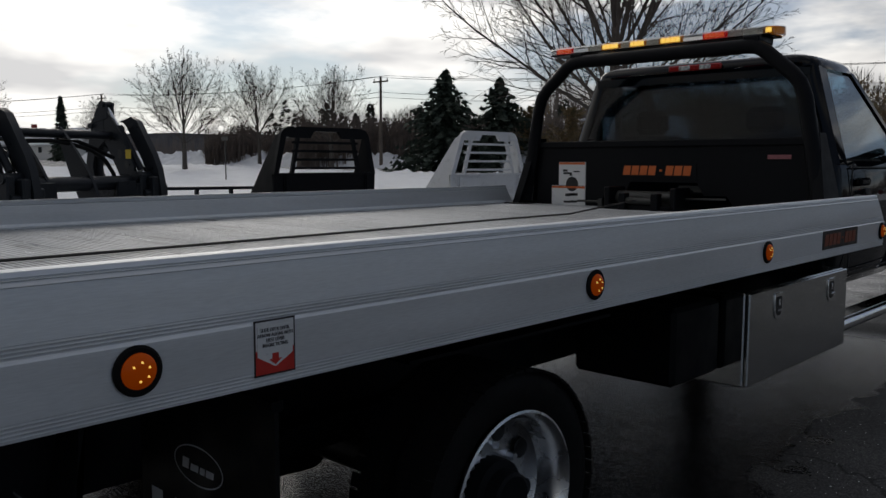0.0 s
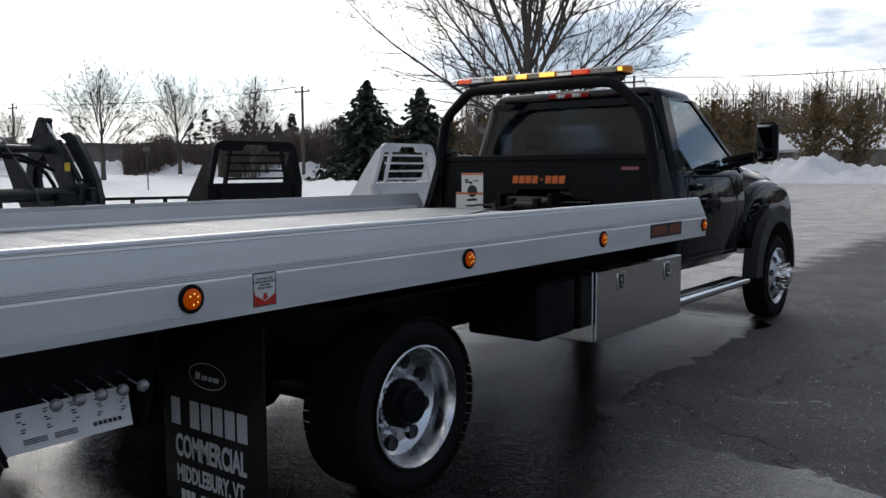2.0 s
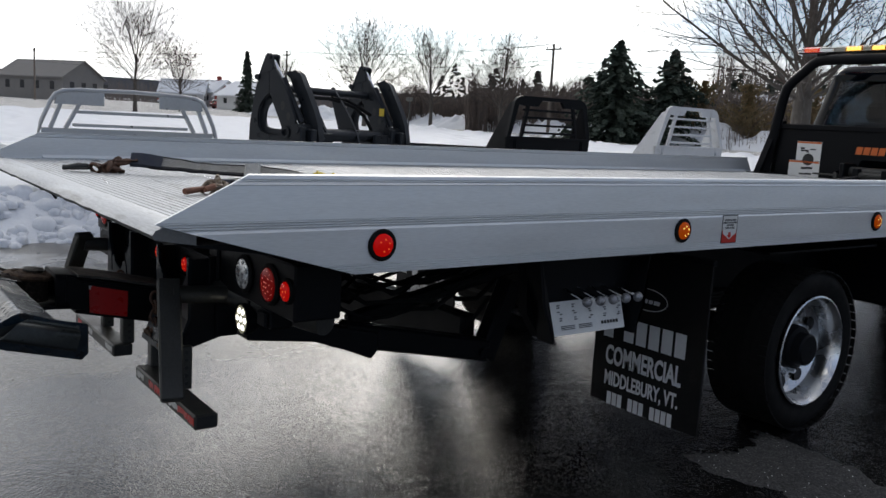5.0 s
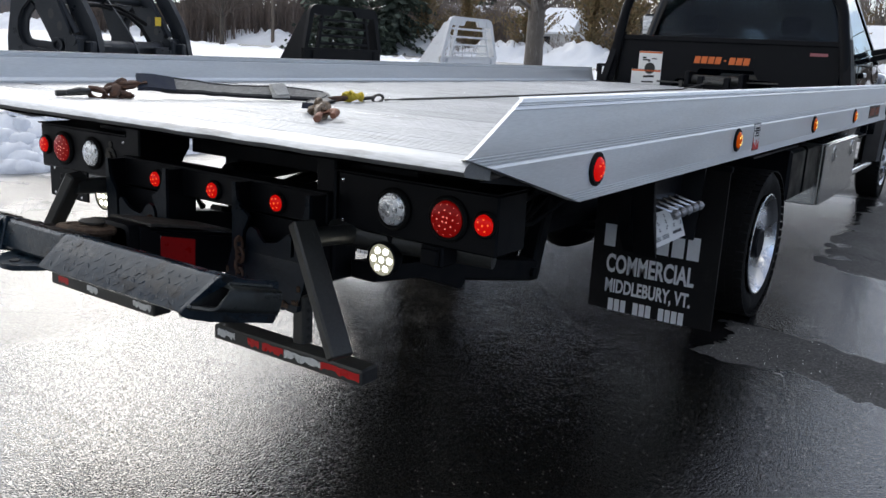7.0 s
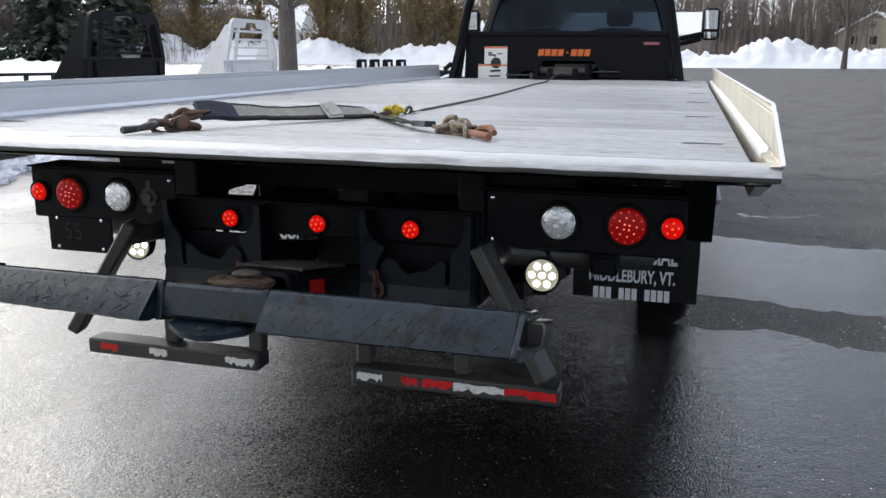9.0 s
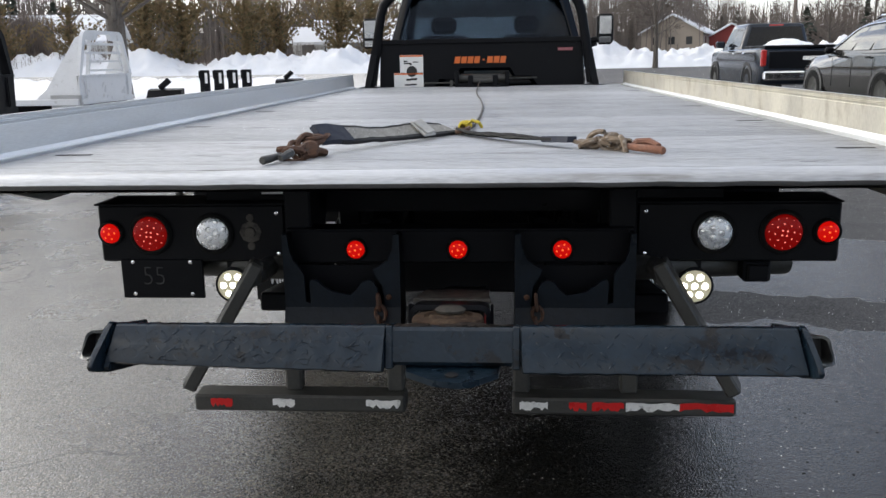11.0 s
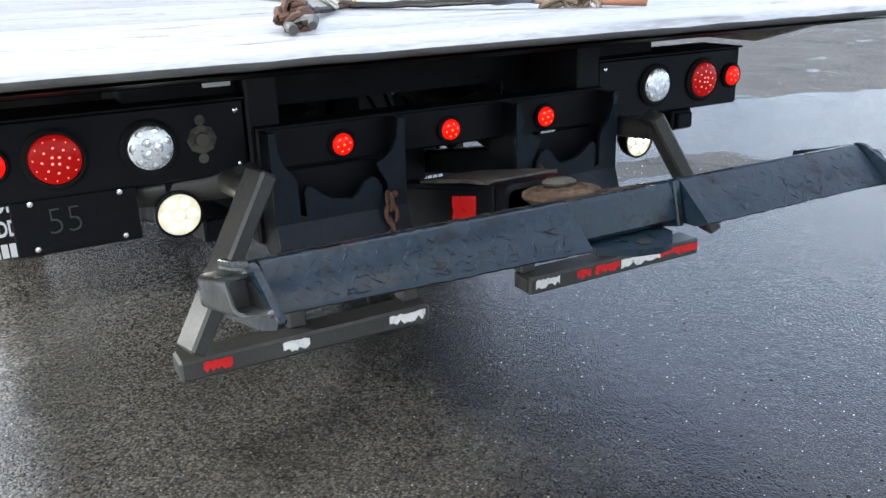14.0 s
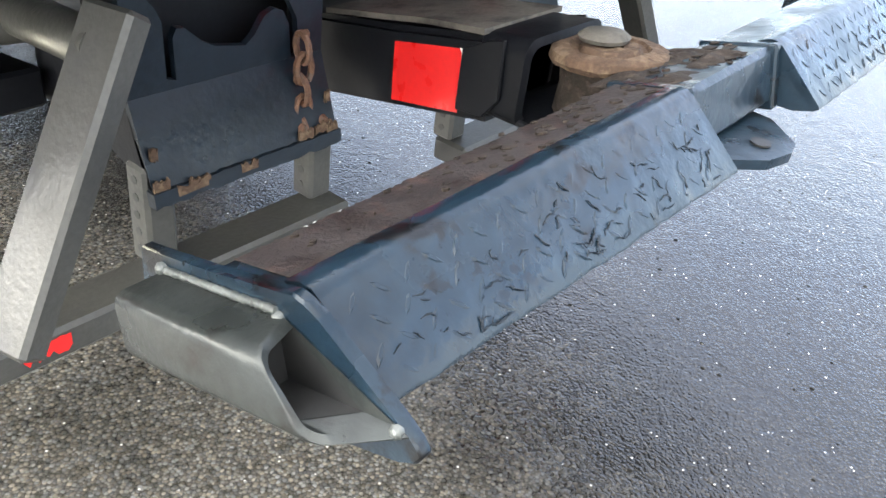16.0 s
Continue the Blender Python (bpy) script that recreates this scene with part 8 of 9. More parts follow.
def suv(x, y, turn, paint):
    """A large parked sport utility vehicle, nose along +y before the turn."""
    g = rise(x, y)
    t = thing("suv", x, y, g, "dark grey sport utility vehicle with bright window trim and roof rails", "car", "parked vehicles")
    M = Matrix.Translation((x, y, g)) @ Matrix.Rotation(radians(turn), 4, "Z")

    def put(name, bm, material, parent=None, label="", angle=40):
        bmesh.ops.transform(bm, matrix=M, verts=bm.verts)
        return part(name, bm, material, parent or t, label, angle=angle)

    def half(z):
        return 0.965 - 0.30 * max(0.0, (z - 1.10) / 0.70) ** 1.25
    # lower body: (y, bottom, top, half width at the waist, half width at the shoulder)
    bm = B()
    rows = []
    for yy, zb, zt, w, k in ((-2.58, 0.62, 1.00, 0.86, 0.80), (-2.54, 0.42, 1.12, 0.93, 0.87), (-2.38, 0.36, 1.16, 0.975, 0.93), (-1.9, 0.34, 1.17, 0.99, 0.955), (-0.6, 0.32, 1.15, 0.985, 0.955), (0.7, 0.32, 1.12, 0.985, 0.95), (1.15, 0.32, 1.09, 0.985, 0.93), (1.8, 0.34, 1.06, 0.98, 0.90), (2.3, 0.38, 1.00, 0.93, 0.82), (2.52, 0.42, 0.90, 0.84, 0.72), (2.60, 0.50, 0.80, 0.74, 0.62)):
        m = zb + 0.62 * (zt - zb)
        ring_ = [(w * 0.94, zb), (w, zb + 0.12), (w, m), (w * 0.995, m + 0.03), (k, zt - 0.05), (k - 0.06, zt)]
        rows.append([(a, yy, z) for a, z in ring_] + [(-a, yy, z) for a, z in reversed(ring_)])
    loft(bm, rows)
    body = put("body", bm, paint)
    # roof and pillars
    bm = B()
    rows = []
    for yy, zt, kick in ((1.12, 1.13, 0.0), (0.72, 1.34, 0.10), (0.30, 1.58, 0.16), (-0.05, 1.70, 0.10), (-0.55, 1.77, 0.0), (-1.30, 1.79, 0.0), (-1.90, 1.76, 0.0), (-2.22, 1.71, -0.05), (-2.34, 1.66, -0.20)):
        out = []
        for f in (0.0, 0.45, 0.80, 0.93, 1.0):
            z = 1.06 + (zt - 1.06) * f
            out.append((half(z) - (0.0, 0.0, 0.0, 0.03, 0.12)[(0.0, 0.45, 0.80, 0.93, 1.0).index(f)], yy + kick * (1 - f), z))
        rows.append(out + [(-a, b, c) for a, b, c in reversed(out)])
    loft(bm, rows)
    put("cabin", bm, paint)
    bm = B()
    box(bm, -0.60, 0.60, -2.42, -2.12, 1.665, 1.70, 0.015)
    put("rear_spoiler", bm, paint)
    for s in (-1, 1):
        def pane(pts, name, material, off=0.004):
            b2 = B()
            prism(b2, [(s * (half(z) + off), yy, z) for yy, z in pts], (-s * 0.014, 0, 0))
            return put(name, b2, material)
        pane(((0.66, 1.18), (-0.02, 1.17), (-0.36, 1.60), (-0.06, 1.585), (0.24, 1.44)), "side_window", suv_glass)
        pane(((-0.12, 1.17), (-0.80, 1.17), (-0.98, 1.635), (-0.44, 1.61)), "side_window", suv_glass)
        pane(((-0.90, 1.17), (-1.62, 1.19), (-1.78, 1.30), (-1.86, 1.63), (-1.08, 1.64)), "side_window", suv_glass)
        pane(((-1.72, 1.19), (-2.16, 1.20), (-2.10, 1.60), (-1.93, 1.62), (-1.85, 1.30)), "side_window", suv_glass)
        bm = B()
        line = ((0.80, 1.16), (0.50, 1.32), (0.20, 1.50), (-0.06, 1.61), (-0.45, 1.655), (-1.10, 1.675), (-1.80, 1.665), (-2.10, 1.64), (-2.16, 1.59), (-2.22, 1.25), (-2.26, 1.20), (-2.36, 1.17))
        sweep(bm, [(s * (half(z) + 0.008), yy, z) for yy, z in line] + [(s * 0.80, -2.53, 1.165)], 0.014, 6)
        put("window_trim", bm, chrome, None, "bright window trim")
        bm = B()
        sweep(bm, [(s * 0.60, -0.30, 1.755), (s * 0.60, -0.45, 1.805), (s * 0.60, -1.60, 1.825), (s * 0.60, -1.85, 1.775)], 0.022, 8)
        put("roof_rail", bm, chrome, None, "silver roof rail")
        bm = B()        # mirror
        box(bm, s * 0.97, s * 1.15, 0.66, 0.80, 1.10, 1.24, 0.04)
        box(bm, s * 0.93, s * 1.02, 0.70, 0.76, 1.09, 1.13, 0.01)
        put("door_mirror", bm, black)
        for yy in (0.10, -0.85):
            bm = B()
            sweep(bm, [(s * 0.975, yy + 0.10, 1.03), (s * 1.01, yy + 0.06, 1.03), (s * 1.01, yy - 0.06, 1.03), (s * 0.975, yy - 0.10, 1.03)], 0.016, 6)
            put("door_handle", bm, black)
        for yy in (0.72, -0.16, -1.05):
            bm = B()
            box(bm, s * 0.984, s * 0.9925, yy - 0.004, yy + 0.004, 0.45, 1.02)
            put("door_seam", bm, print_and_shade_black)
        bm = B()        # slim lamp that wraps round the corner
        line = [(s * 0.985, -2.16), (s * 0.965, -2.42), (s * 0.90, -2.545), (s * 0.70, -2.585), (s * 0.36, -2.60)]
        loft(bm, [[(px, py, 1.065), (px, py, 1.02), (px * 0.96, py + 0.05, 1.02), (px * 0.96, py + 0.05, 1.065)] for px, py in line])
        put("tail_lamp", bm, red_lens, None, "slim red tail lamp")
        for yy in (-1.47, 1.62):
            bm = B()
            arch = [(yy + 0.50 * math.cos(math.pi * k / 14), 0.36 + 0.48 * math.sin(math.pi * k / 14)) for k in range(15)]
            inner = [(yy + 0.42 * math.cos(math.pi * k / 14), 0.36 + 0.41 * math.sin(math.pi * k / 14)) for k in range(15)]
            prism(bm, [(s * 0.975, a, b) for a, b in arch + inner[::-1]], (s * 0.03, 0, 0))
            put("wheel_arch", bm, paint)
            bm = B()
            prism(bm, [(s * 0.984, a, b) for a, b in inner] + [(s * 0.984, yy - 0.42, 0.30), (s * 0.984, yy + 0.42, 0.30)], (s * 0.008, 0, 0))
            put("wheel_well", bm, print_and_shade_black)
            bm = B()
            lathe(bm, [(0.24, 0.0), (0.36, 0.0), (0.385, -0.03), (0.385, -0.02), (0.24, -0.03)], (s * 1.002, yy, 0.385), (s, 0, 0), 28)
            ty = put("tyre", bm, rubber)
            bm = B()
            lathe(bm, [(0.245, 0.0), (0.235, -0.006), (0.06, -0.003), (0.0, -0.003)], (s * 1.003, yy, 0.385), (s, 0, 0), 20)
            put("rim", bm, grey_steel, ty)
    bm = B()
    prism(bm, [(-0.76, -2.512, 1.22), (0.76, -2.512, 1.22), (0.60, -2.375, 1.63), (-0.60, -2.375, 1.63)], (0, 0.05, 0))
    put("rear_window", bm, suv_glass_rear)
    bm = B()
    prism(bm, [(-0.78, 1.02, 1.20), (0.78, 1.02, 1.20), (0.58, 0.10, 1.66), (-0.58, 0.10, 1.66)], (0, 0.02, 0.03))
    put("windscreen", bm, suv_glass_rear)
    bm = B()
    sweep(bm, [(-0.80, -2.53, 1.165), (-0.4, -2.575, 1.16), (0.4, -2.575, 1.16), (0.80, -2.53, 1.165)], 0.014, 6)
    put("tailgate_trim", bm, chrome, None, "bright strip below the rear window")
    bm = B()
    box(bm, -0.90, 0.90, -2.66, -2.40, 0.44, 0.66, 0.05)
    put("rear_bumper", bm, grey_plastic)
    bm = B()
    box(bm, -0.17, 0.17, -2.600, -2.575, 0.76, 0.92, 0.005)
    plate = put("number_plate", bm, surface("plate_green", (0.03, 0.16, 0.08), 0.5, 0, 0.2, 30, 80, 0), None, "green plate with pale bars")
    for k in range(4):
        bm = B()
        box(bm, -0.13 + k * 0.07, -0.08 + k * 0.07, -2.604, -2.599, 0.80, 0.88)
        put("plate_bar", bm, label_white, plate)
    bm = B()
    box(bm, -0.10, 0.10, -2.592, -2.57, 1.04, 1.09, 0.004)
    put("tailgate_mark", bm, chrome)
    bm = B()
    prism(bm, [(-0.012, -1.86, 1.76), (-0.012, -2.06, 1.75), (-0.012, -2.04, 1.83)], (0.024, 0, 0))
    put("roof_fin", bm, black)
    return t


PICK, SUV = (7.74, 23.16), (7.96, 15.30)
car_glass = surface("dark_car_glass", (0.006, 0.007, 0.008), 0.05, 0.0, 0.1, 3, 30, 0.0, rvary=0.02, spec=0.25)
slate = surface("slate_blue_paint", (0.016, 0.022, 0.032), 0.15, 0.0, 0.1, 3, 40, 0.0, rvary=0.04, spec=0.3, coat=0.15)
umber = surface("dark_grey_paint", (0.030, 0.030, 0.029), 0.18, 0.2, 0.1, 3, 40, 0.0, rvary=0.04, spec=0.4, coat=0.5, second=(0.05, 0.047, 0.042), spot=(0.55, 0.8))
suv_glass = surface("sky_lit_side_glass", (0.10, 0.105, 0.10), 0.03, 0.35, 0.1, 3, 30, 0.0, rvary=0.02, spec=0.8)
suv_glass_rear = surface("privacy_glass", (0.008, 0.009, 0.010), 0.05, 0.0, 0.1, 3, 30, 0.0, rvary=0.02, spec=0.35)
red_paint = surface("red_car_paint", (0.25, 0.015, 0.012), 0.2, 0.1, 0.1, 3, 40, 0.0, coat=1.0)
car("pickup_truck", *PICK, 0, slate, (5.8, 2.0, 1.95, 1.28, 1.22), "dark blue pickup truck with snow on its bed cover", "pickup truck", True, True)
suv(*SUV, 2.5, umber)


# low dark trailer frame between the grapple and the black bed
t = thing("trailer_frame", -9.2, 8.6, rise(-9.2, 8.6), "low dark steel trailer frame standing in snow", "trailer")
bm = B()
bar(bm, (-9.15, 7.1, 1.02), (-9.3, 10.6, 0.98), 0.06, 0.05)
part("top_rail", bm, loader_black, t)
for k in range(6):
    bm = B()
    y = 7.2 + k * 0.62
    box(bm, -9.24, -9.18, y, y + 0.05, 0.25, 1.0)
    part("post", bm, loader_black, t)
bm = B()
bar(bm, (-9.15, 7.1, 0.80), (-9.3, 10.6, 0.78), 0.05, 0.04)
part("lower_rail", bm, loader_black, t)

# ---- trees ----
bark = surface("grey_bark", (0.085, 0.073, 0.062), 0.9, 0.0, 0.3, 6, 40, 0.6, second=(0.14, 0.125, 0.105), spot=(0.5, 0.7), stretch=(1, 1, 0.25))
twig_mat = surface("bare_twigs", (0.085, 0.066, 0.054), 0.9, 0.0, 0.3, 3, 40, 0.2)
needle = surface("spruce_needles", (0.040, 0.058, 0.042), 0.85, 0.0, 0.5, 2, 30, 0.3, second=(0.065, 0.085, 0.062), spot=(0.5, 0.7))
cedar_mat = surface("brown_cedar_foliage", (0.23, 0.165, 0.085), 0.9, 0.0, 0.45, 1.5, 25, 0.3, second=(0.09, 0.10, 0.05), spot=(0.5, 0.64))
brush_mat = surface("brown_brush", (0.17, 0.135, 0.115), 0.95, 0.0, 0.4, 0.8, 15, 0.2, second=(0.085, 0.075, 0.068), spot=(0.5, 0.65))
wood_far = surface("far_bare_woods", (0.17, 0.145, 0.13), 0.95, 0.0, 0.3, 0.2, 6, 0.1)
evergreen_far = surface("far_evergreens", (0.030, 0.042, 0.030), 0.95, 0.0, 0.4, 0.2, 6, 0.1)


class Sticks:
    """Many thin tapered sticks gathered into one mesh."""

    def __init__(self):
        self.v, self.f = [], []

    def stick(self, p, q, r0, r1, n=3):
        p, q = Vector(p), Vector(q)
        d, u, v = frame_of(q - p)
        i = len(self.v)
        for c, r in ((p, r0), (q, r1)):
            for k in range(n):
                a = 2 * math.pi * k / n
                self.v.append(c + u * (r * math.cos(a)) + v * (r * math.sin(a)))
        for k in range(n):
            self.f.append((i + k, i + (k + 1) % n, i + n + (k + 1) % n, i + n + k))

    def leaf(self, c, u, v):
        i = len(self.v)
        self.v += [c - u, c - v * 0.6, c + u, c + v]
        self.f.append((i, i + 1, i + 2, i + 3))

    def link(self, name, material, parent=None, smooth=False):
        me = bpy.data.meshes.new(name)
        me.from_pydata([tuple(p) for p in self.v], [], self.f)
        me.materials.append(material)
        if smooth:
            me.polygons.foreach_set("use_smooth", [True] * len(me.polygons))
        ob = new(name, me)
        if parent:
            ob.parent = parent
            ob.matrix_parent_inverse = BASES.get(parent.name, Matrix()).inverted()
        return ob


def conifer(name, x, y, tall, wide, seed, material, label, column=False, group="evergreens"):
    """A trunk with whorls of drooping sprays made of many small needle tufts."""
    g = rise(x, y)
    t = thing(name, x, y, g, label, "tree", group)
    rnd = random.Random(seed)
    tr, cr = Sticks(), Sticks()
    tr.stick((x, y, g - 0.1), (x, y, g + tall * 0.97), tall * 0.022, 0.01, 7)
    whorls = int(tall * 5)
    for k in range(whorls):
        f = (k + 0.5) / whorls
        z = g + tall * (0.04 + 0.94 * f)
        reach = wide * ((1 - f) ** 0.85 if not column else min(1.0, (1 - f) * 2.2) * (0.65 + 0.35 * math.sin(f * 9 + seed)))
        for j in range(rnd.randint(9, 13)):
            a = rnd.uniform(0, 2 * math.pi)
            le = reach * rnd.uniform(0.45, 1.3)
            d = Vector((math.cos(a), math.sin(a), (-0.30 if not column else 0.75) + rnd.uniform(-0.1, 0.1)))
            tuft = max(3, int(le * (5 if not column else 8)))
            for q in range(tuft):
                c = Vector((x, y, z)) + d * (le * (q + 0.6) / tuft) + Vector((rnd.uniform(-0.1, 0.1), rnd.uniform(-0.1, 0.1), rnd.uniform(-0.12, 0.08)))
                side = Vector((-d.y, d.x, rnd.uniform(-0.4, 0.4))).normalized()
                s = rnd.uniform(0.13, 0.30) * (1.0 if not column else 0.55)
                cr.leaf(c, side * s * (1.0 if not column else 0.8), (d.normalized() * 1.1 + Vector((0, 0, rnd.uniform(-0.5, 0.3)))) * s)
                if q % 2 == 0:
                    cr.leaf(c, Vector((0, 0, 1)) * s * 0.7, d.normalized() * s)
    tr.link("trunk", bark, t, True)
    cr.link("crown", material, t)
    return t


def polar(az, dist, ex=2.0, ey=-0.5):
    return ex + dist * math.sin(radians(az)), ey + dist * math.cos(radians(az))


def fan_tree(name, x, y, bole, tall, wide, seed, label, limbs=10, shoots=12, twigs=5, tips=2, trunk_r=0.3, thin_r=0.008):
    """A leafless tree whose straight limbs fan up from a low fork, with alternate shoots and fine upturned twigs."""
    g = rise(x, y)
    t = thing(name, x, y, g, label, "tree", "bare trees")
    rnd = random.Random(seed)
    thick, thin = Sticks(), Sticks()
    fork = Vector((x, y, g + bole))
    thick.stick((x, y, g - 0.1), (x, y, g + bole * 0.3), trunk_r * 1.25, trunk_r, 10)
    thick.stick((x, y, g + bole * 0.3), fork, trunk_r, trunk_r * 0.86, 10)
    top = fork + Vector((rnd.uniform(-0.2, 0.2), rnd.uniform(-0.2, 0.2), (tall - bole) * 0.34))
    thick.stick(fork, top, trunk_r * 0.7, trunk_r * 0.22, 9)

    def run(p, d, length, r, n, to, sides, lift):
        """A slightly crooked stem; gives its joints."""
        out = [(p, d, r)]
        for i in range(n):
            d = (d + Vector((rnd.uniform(-1, 1), rnd.uniform(-1, 1), rnd.uniform(-1, 1))) * 0.07 + Vector((0, 0, lift))).normalized()
            q = p + d * (length / n)
            r2 = max(thin_r, r * (1 - 0.9 * (i + 1) / n) ** 0.8)
            to.stick(p, q, out[-1][2], r2, sides)
            p = q
            out.append((p, d, r2))
        return out

    def pick(joints, f):
        k = min(len(joints) - 2, int(f * (len(joints) - 1)))
        u = f * (len(joints) - 1) - k
        return joints[k][0].lerp(joints[k + 1][0], u), joints[k][1], joints[k][2] + (joints[k + 1][2] - joints[k][2]) * u

    def off(d, ang, roll):
        d, u, v = frame_of(d)
        return (d * math.cos(ang) + (u * math.cos(roll) + v * math.sin(roll)) * math.sin(ang)).normalized()
    up = tall - bole
    for i in range(limbs):
        ring = (i + 0.5) / limbs
        lean = radians(6 + 64 * ring ** 0.95)
        az = i * 2.4 + rnd.uniform(-0.3, 0.3)
        way = Vector((math.cos(az) * math.sin(lean), math.sin(az) * math.sin(lean), math.cos(lean)))
        reach = min(up / max(0.25, math.cos(lean)), wide * 0.5 / max(0.12, math.sin(lean))) * rnd.uniform(0.86, 1.04)
        climb = max(0.0, 0.92 - ring * 1.1) * rnd.uniform(0.7, 1.0)
        start = fork.lerp(top, climb) - Vector((0, 0, 0.2))
        reach *= 1 - 0.28 * climb
        joints = run(start, way, reach, trunk_r * rnd.uniform(0.15, 0.25), 7, thick, 6, 0.035)
        for k in range(shoots):
            f = 0.16 + 0.82 * (k + rnd.random()) / shoots
            p, d, r = pick(joints, f)
            le = reach * (0.46 * (1 - f) + 0.10) * rnd.uniform(0.7, 1.15)
            j2 = run(p, off(d, radians(rnd.uniform(26, 48)), k * 2.4 + rnd.uniform(-0.5, 0.5)), le, max(thin_r, r * 0.5), 4, thin, 4, 0.06)
            for m in range(twigs):
                f2 = 0.15 + 0.83 * (m + rnd.random()) / twigs
                p2, d2, r2 = pick(j2, f2)
                le2 = le * (0.42 * (1 - f2) + 0.14) * rnd.uniform(0.7, 1.2)
                j3 = run(p2, off(d2, radians(rnd.uniform(25, 50)), m * 2.4 + rnd.uniform(-0.6, 0.6)), le2, max(thin_r, r2 * 0.6), 2, thin, 3, 0.08)
                for q in range(tips):
                    p3, d3, r3 = pick(j3, rnd.uniform(0.25, 0.95))
                    run(p3, off(d3, radians(rnd.uniform(25, 50)), rnd.uniform(0, 6.28)), le2 * rnd.uniform(0.3, 0.5), thin_r, 1, thin, 3, 0.1)
    thick.link("trunk", bark, t, True)
    thin.link("crown", twig_mat, t)
    return t


fan_tree("maple_tree", -12.6, 25.4, 2.9, 14.5, 13.2, 11, "large bare maple with grey bark and fine spreading twigs", 24, 18, 8, 4, 0.34, 0.0055)
for az, d, tall, seed in ((-58.9, 62, 8.0, 3), (-54.4, 75, 8.6, 4), (-49.6, 68, 7.8, 5), (-73.8, 75, 10.0, 6), (-71.0, 95, 8.0, 7), (-64.5, 110, 7.5, 8)):
    x, y = polar(az, d)
    fan_tree("roadside_tree", x, y, tall * 0.27, tall, tall * 1.0, seed, "bare roadside tree with fine upright twigs", 22, 13, 7, 3, 0.17, 0.0065)
for az, d, tall, wide, seed in ((-41.9, 64, 7.6, 5.0, 1), (-38.3, 66, 7.2, 4.6, 2)):
    x, y = polar(az, d)
    conifer("spruce_tree", x, y, tall, wide, seed, needle, "dense dark green spruce")
x, y = polar(-66.8, 120)
conifer("pine_tree", x, y, 8.5, 1.6, 9, needle, "tall narrow dark pine", group="evergreens")
for az, d, tall, wide, seed in ((-25.2, 63, 5.8, 3.3, 21), (-22.9, 63, 5.4, 2.9, 28), (-18.9, 63, 5.6, 3.2, 22), (-16.9, 64, 5.0, 2.9, 29), (-12.8, 63, 6.0, 3.4, 23), (-10.6, 64, 5.4, 3.0, 30), (-29.5, 64, 4.6, 2.4, 24), (-33.5, 66, 4.8, 2.6, 25), (-36.3, 67, 5.0, 2.4, 26)):
    x, y = polar(az, d)
    conifer("cedar_tree", x, y, tall, wide, seed, cedar_mat, "brownish winter cedar with a ragged crown", True)
for az, d, tall, seed in ((10.5, 58, 9.0, 31), (23.0, 70, 9.0, 32), (20.5, 78, 8.0, 33), (27.0, 90, 8.5, 34)):
    x, y = polar(az, d, -0.5, -2.3)
    fan_tree("roadside_tree", x, y, tall * 0.25, tall, tall * 0.7, seed, "bare tree at the far side of the road", 9, 8, 5, 2, 0.16, 0.012)

for az, seed in ((33.2, 41), (35.7, 42)):
    x, y = polar(az, 37, -0.6, -2.3)
    fan_tree("lot_tree", x, y, 4.6, 11.5, 8.5, seed, "bare tree with a thick pale trunk beside the snow bank", 10, 9, 5, 2, 0.21, 0.010)


def thicket(name, az0, az1, d0, d1, lo, hi, count, seed, material, label, twigs=4, thick=0.03):
    """A belt of bare stems with side twigs, too many to count."""
    rnd = random.Random(seed)
    st = Sticks()
    for _ in range(count):
        az, d = rnd.uniform(az0, az1), rnd.uniform(d0, d1)
        x, y = polar(az, d)
        h = rnd.uniform(lo, hi) * (0.8 + 0.35 * noise.noise(Vector((az * 0.35, seed, 0))))
        g = rise(x, y)
        top = Vector((x + rnd.uniform(-0.08, 0.08) * h, y + rnd.uniform(-0.08, 0.08) * h, g + h))
        base = Vector((x, y, g - 0.1))
        st.stick(base, top, thick * rnd.uniform(0.7, 1.4), thick * 0.25)
        for k in range(twigs):
            f = rnd.uniform(0.25, 0.95)
            p = base + (top - base) * f
            a = rnd.uniform(0, 6.28)
            le = h * rnd.uniform(0.12, 0.30) * (1.1 - f * 0.5)
            st.stick(p, p + Vector((math.cos(a) * le * 0.6, math.sin(a) * le * 0.6, le * rnd.uniform(0.4, 1.0))), thick * 0.45, thick * 0.15)
    ob = st.link(name, material)
    return tagged(ob, label, "woods", kind="stuff")


thicket("hedgerow", -52, -30, 74, 84, 3.6, 6.2, 3800, 12, brush_mat, "tall brown leafless brush behind the spruces", 7, 0.055)
thicket("hedgerow", -58, -36, 84, 92, 2.2, 4.6, 5200, 1, brush_mat, "dense brown leafless hedgerow behind the road", 7, 0.055)
thicket("hedgerow", -85, -58, 205, 240, 2.0, 6.5, 2200, 2, wood_far, "thin bare brush beyond the snow", 5, 0.06)
thicket("scrub", -36, 2, 62, 67, 0.8, 2.4, 1500, 3, brush_mat, "brown roadside scrub above the snow bank", 5, 0.025)
thicket("far_woods", -36, 12, 115, 150, 9.0, 15.0, 3200, 4, wood_far, "grey bare woods on rising ground", 7, 0.09)
thicket("far_woods", 8, 42, 138, 180, 6.0, 11.0, 2600, 5, wood_far, "grey brown bare woods in the distance", 7, 0.09)


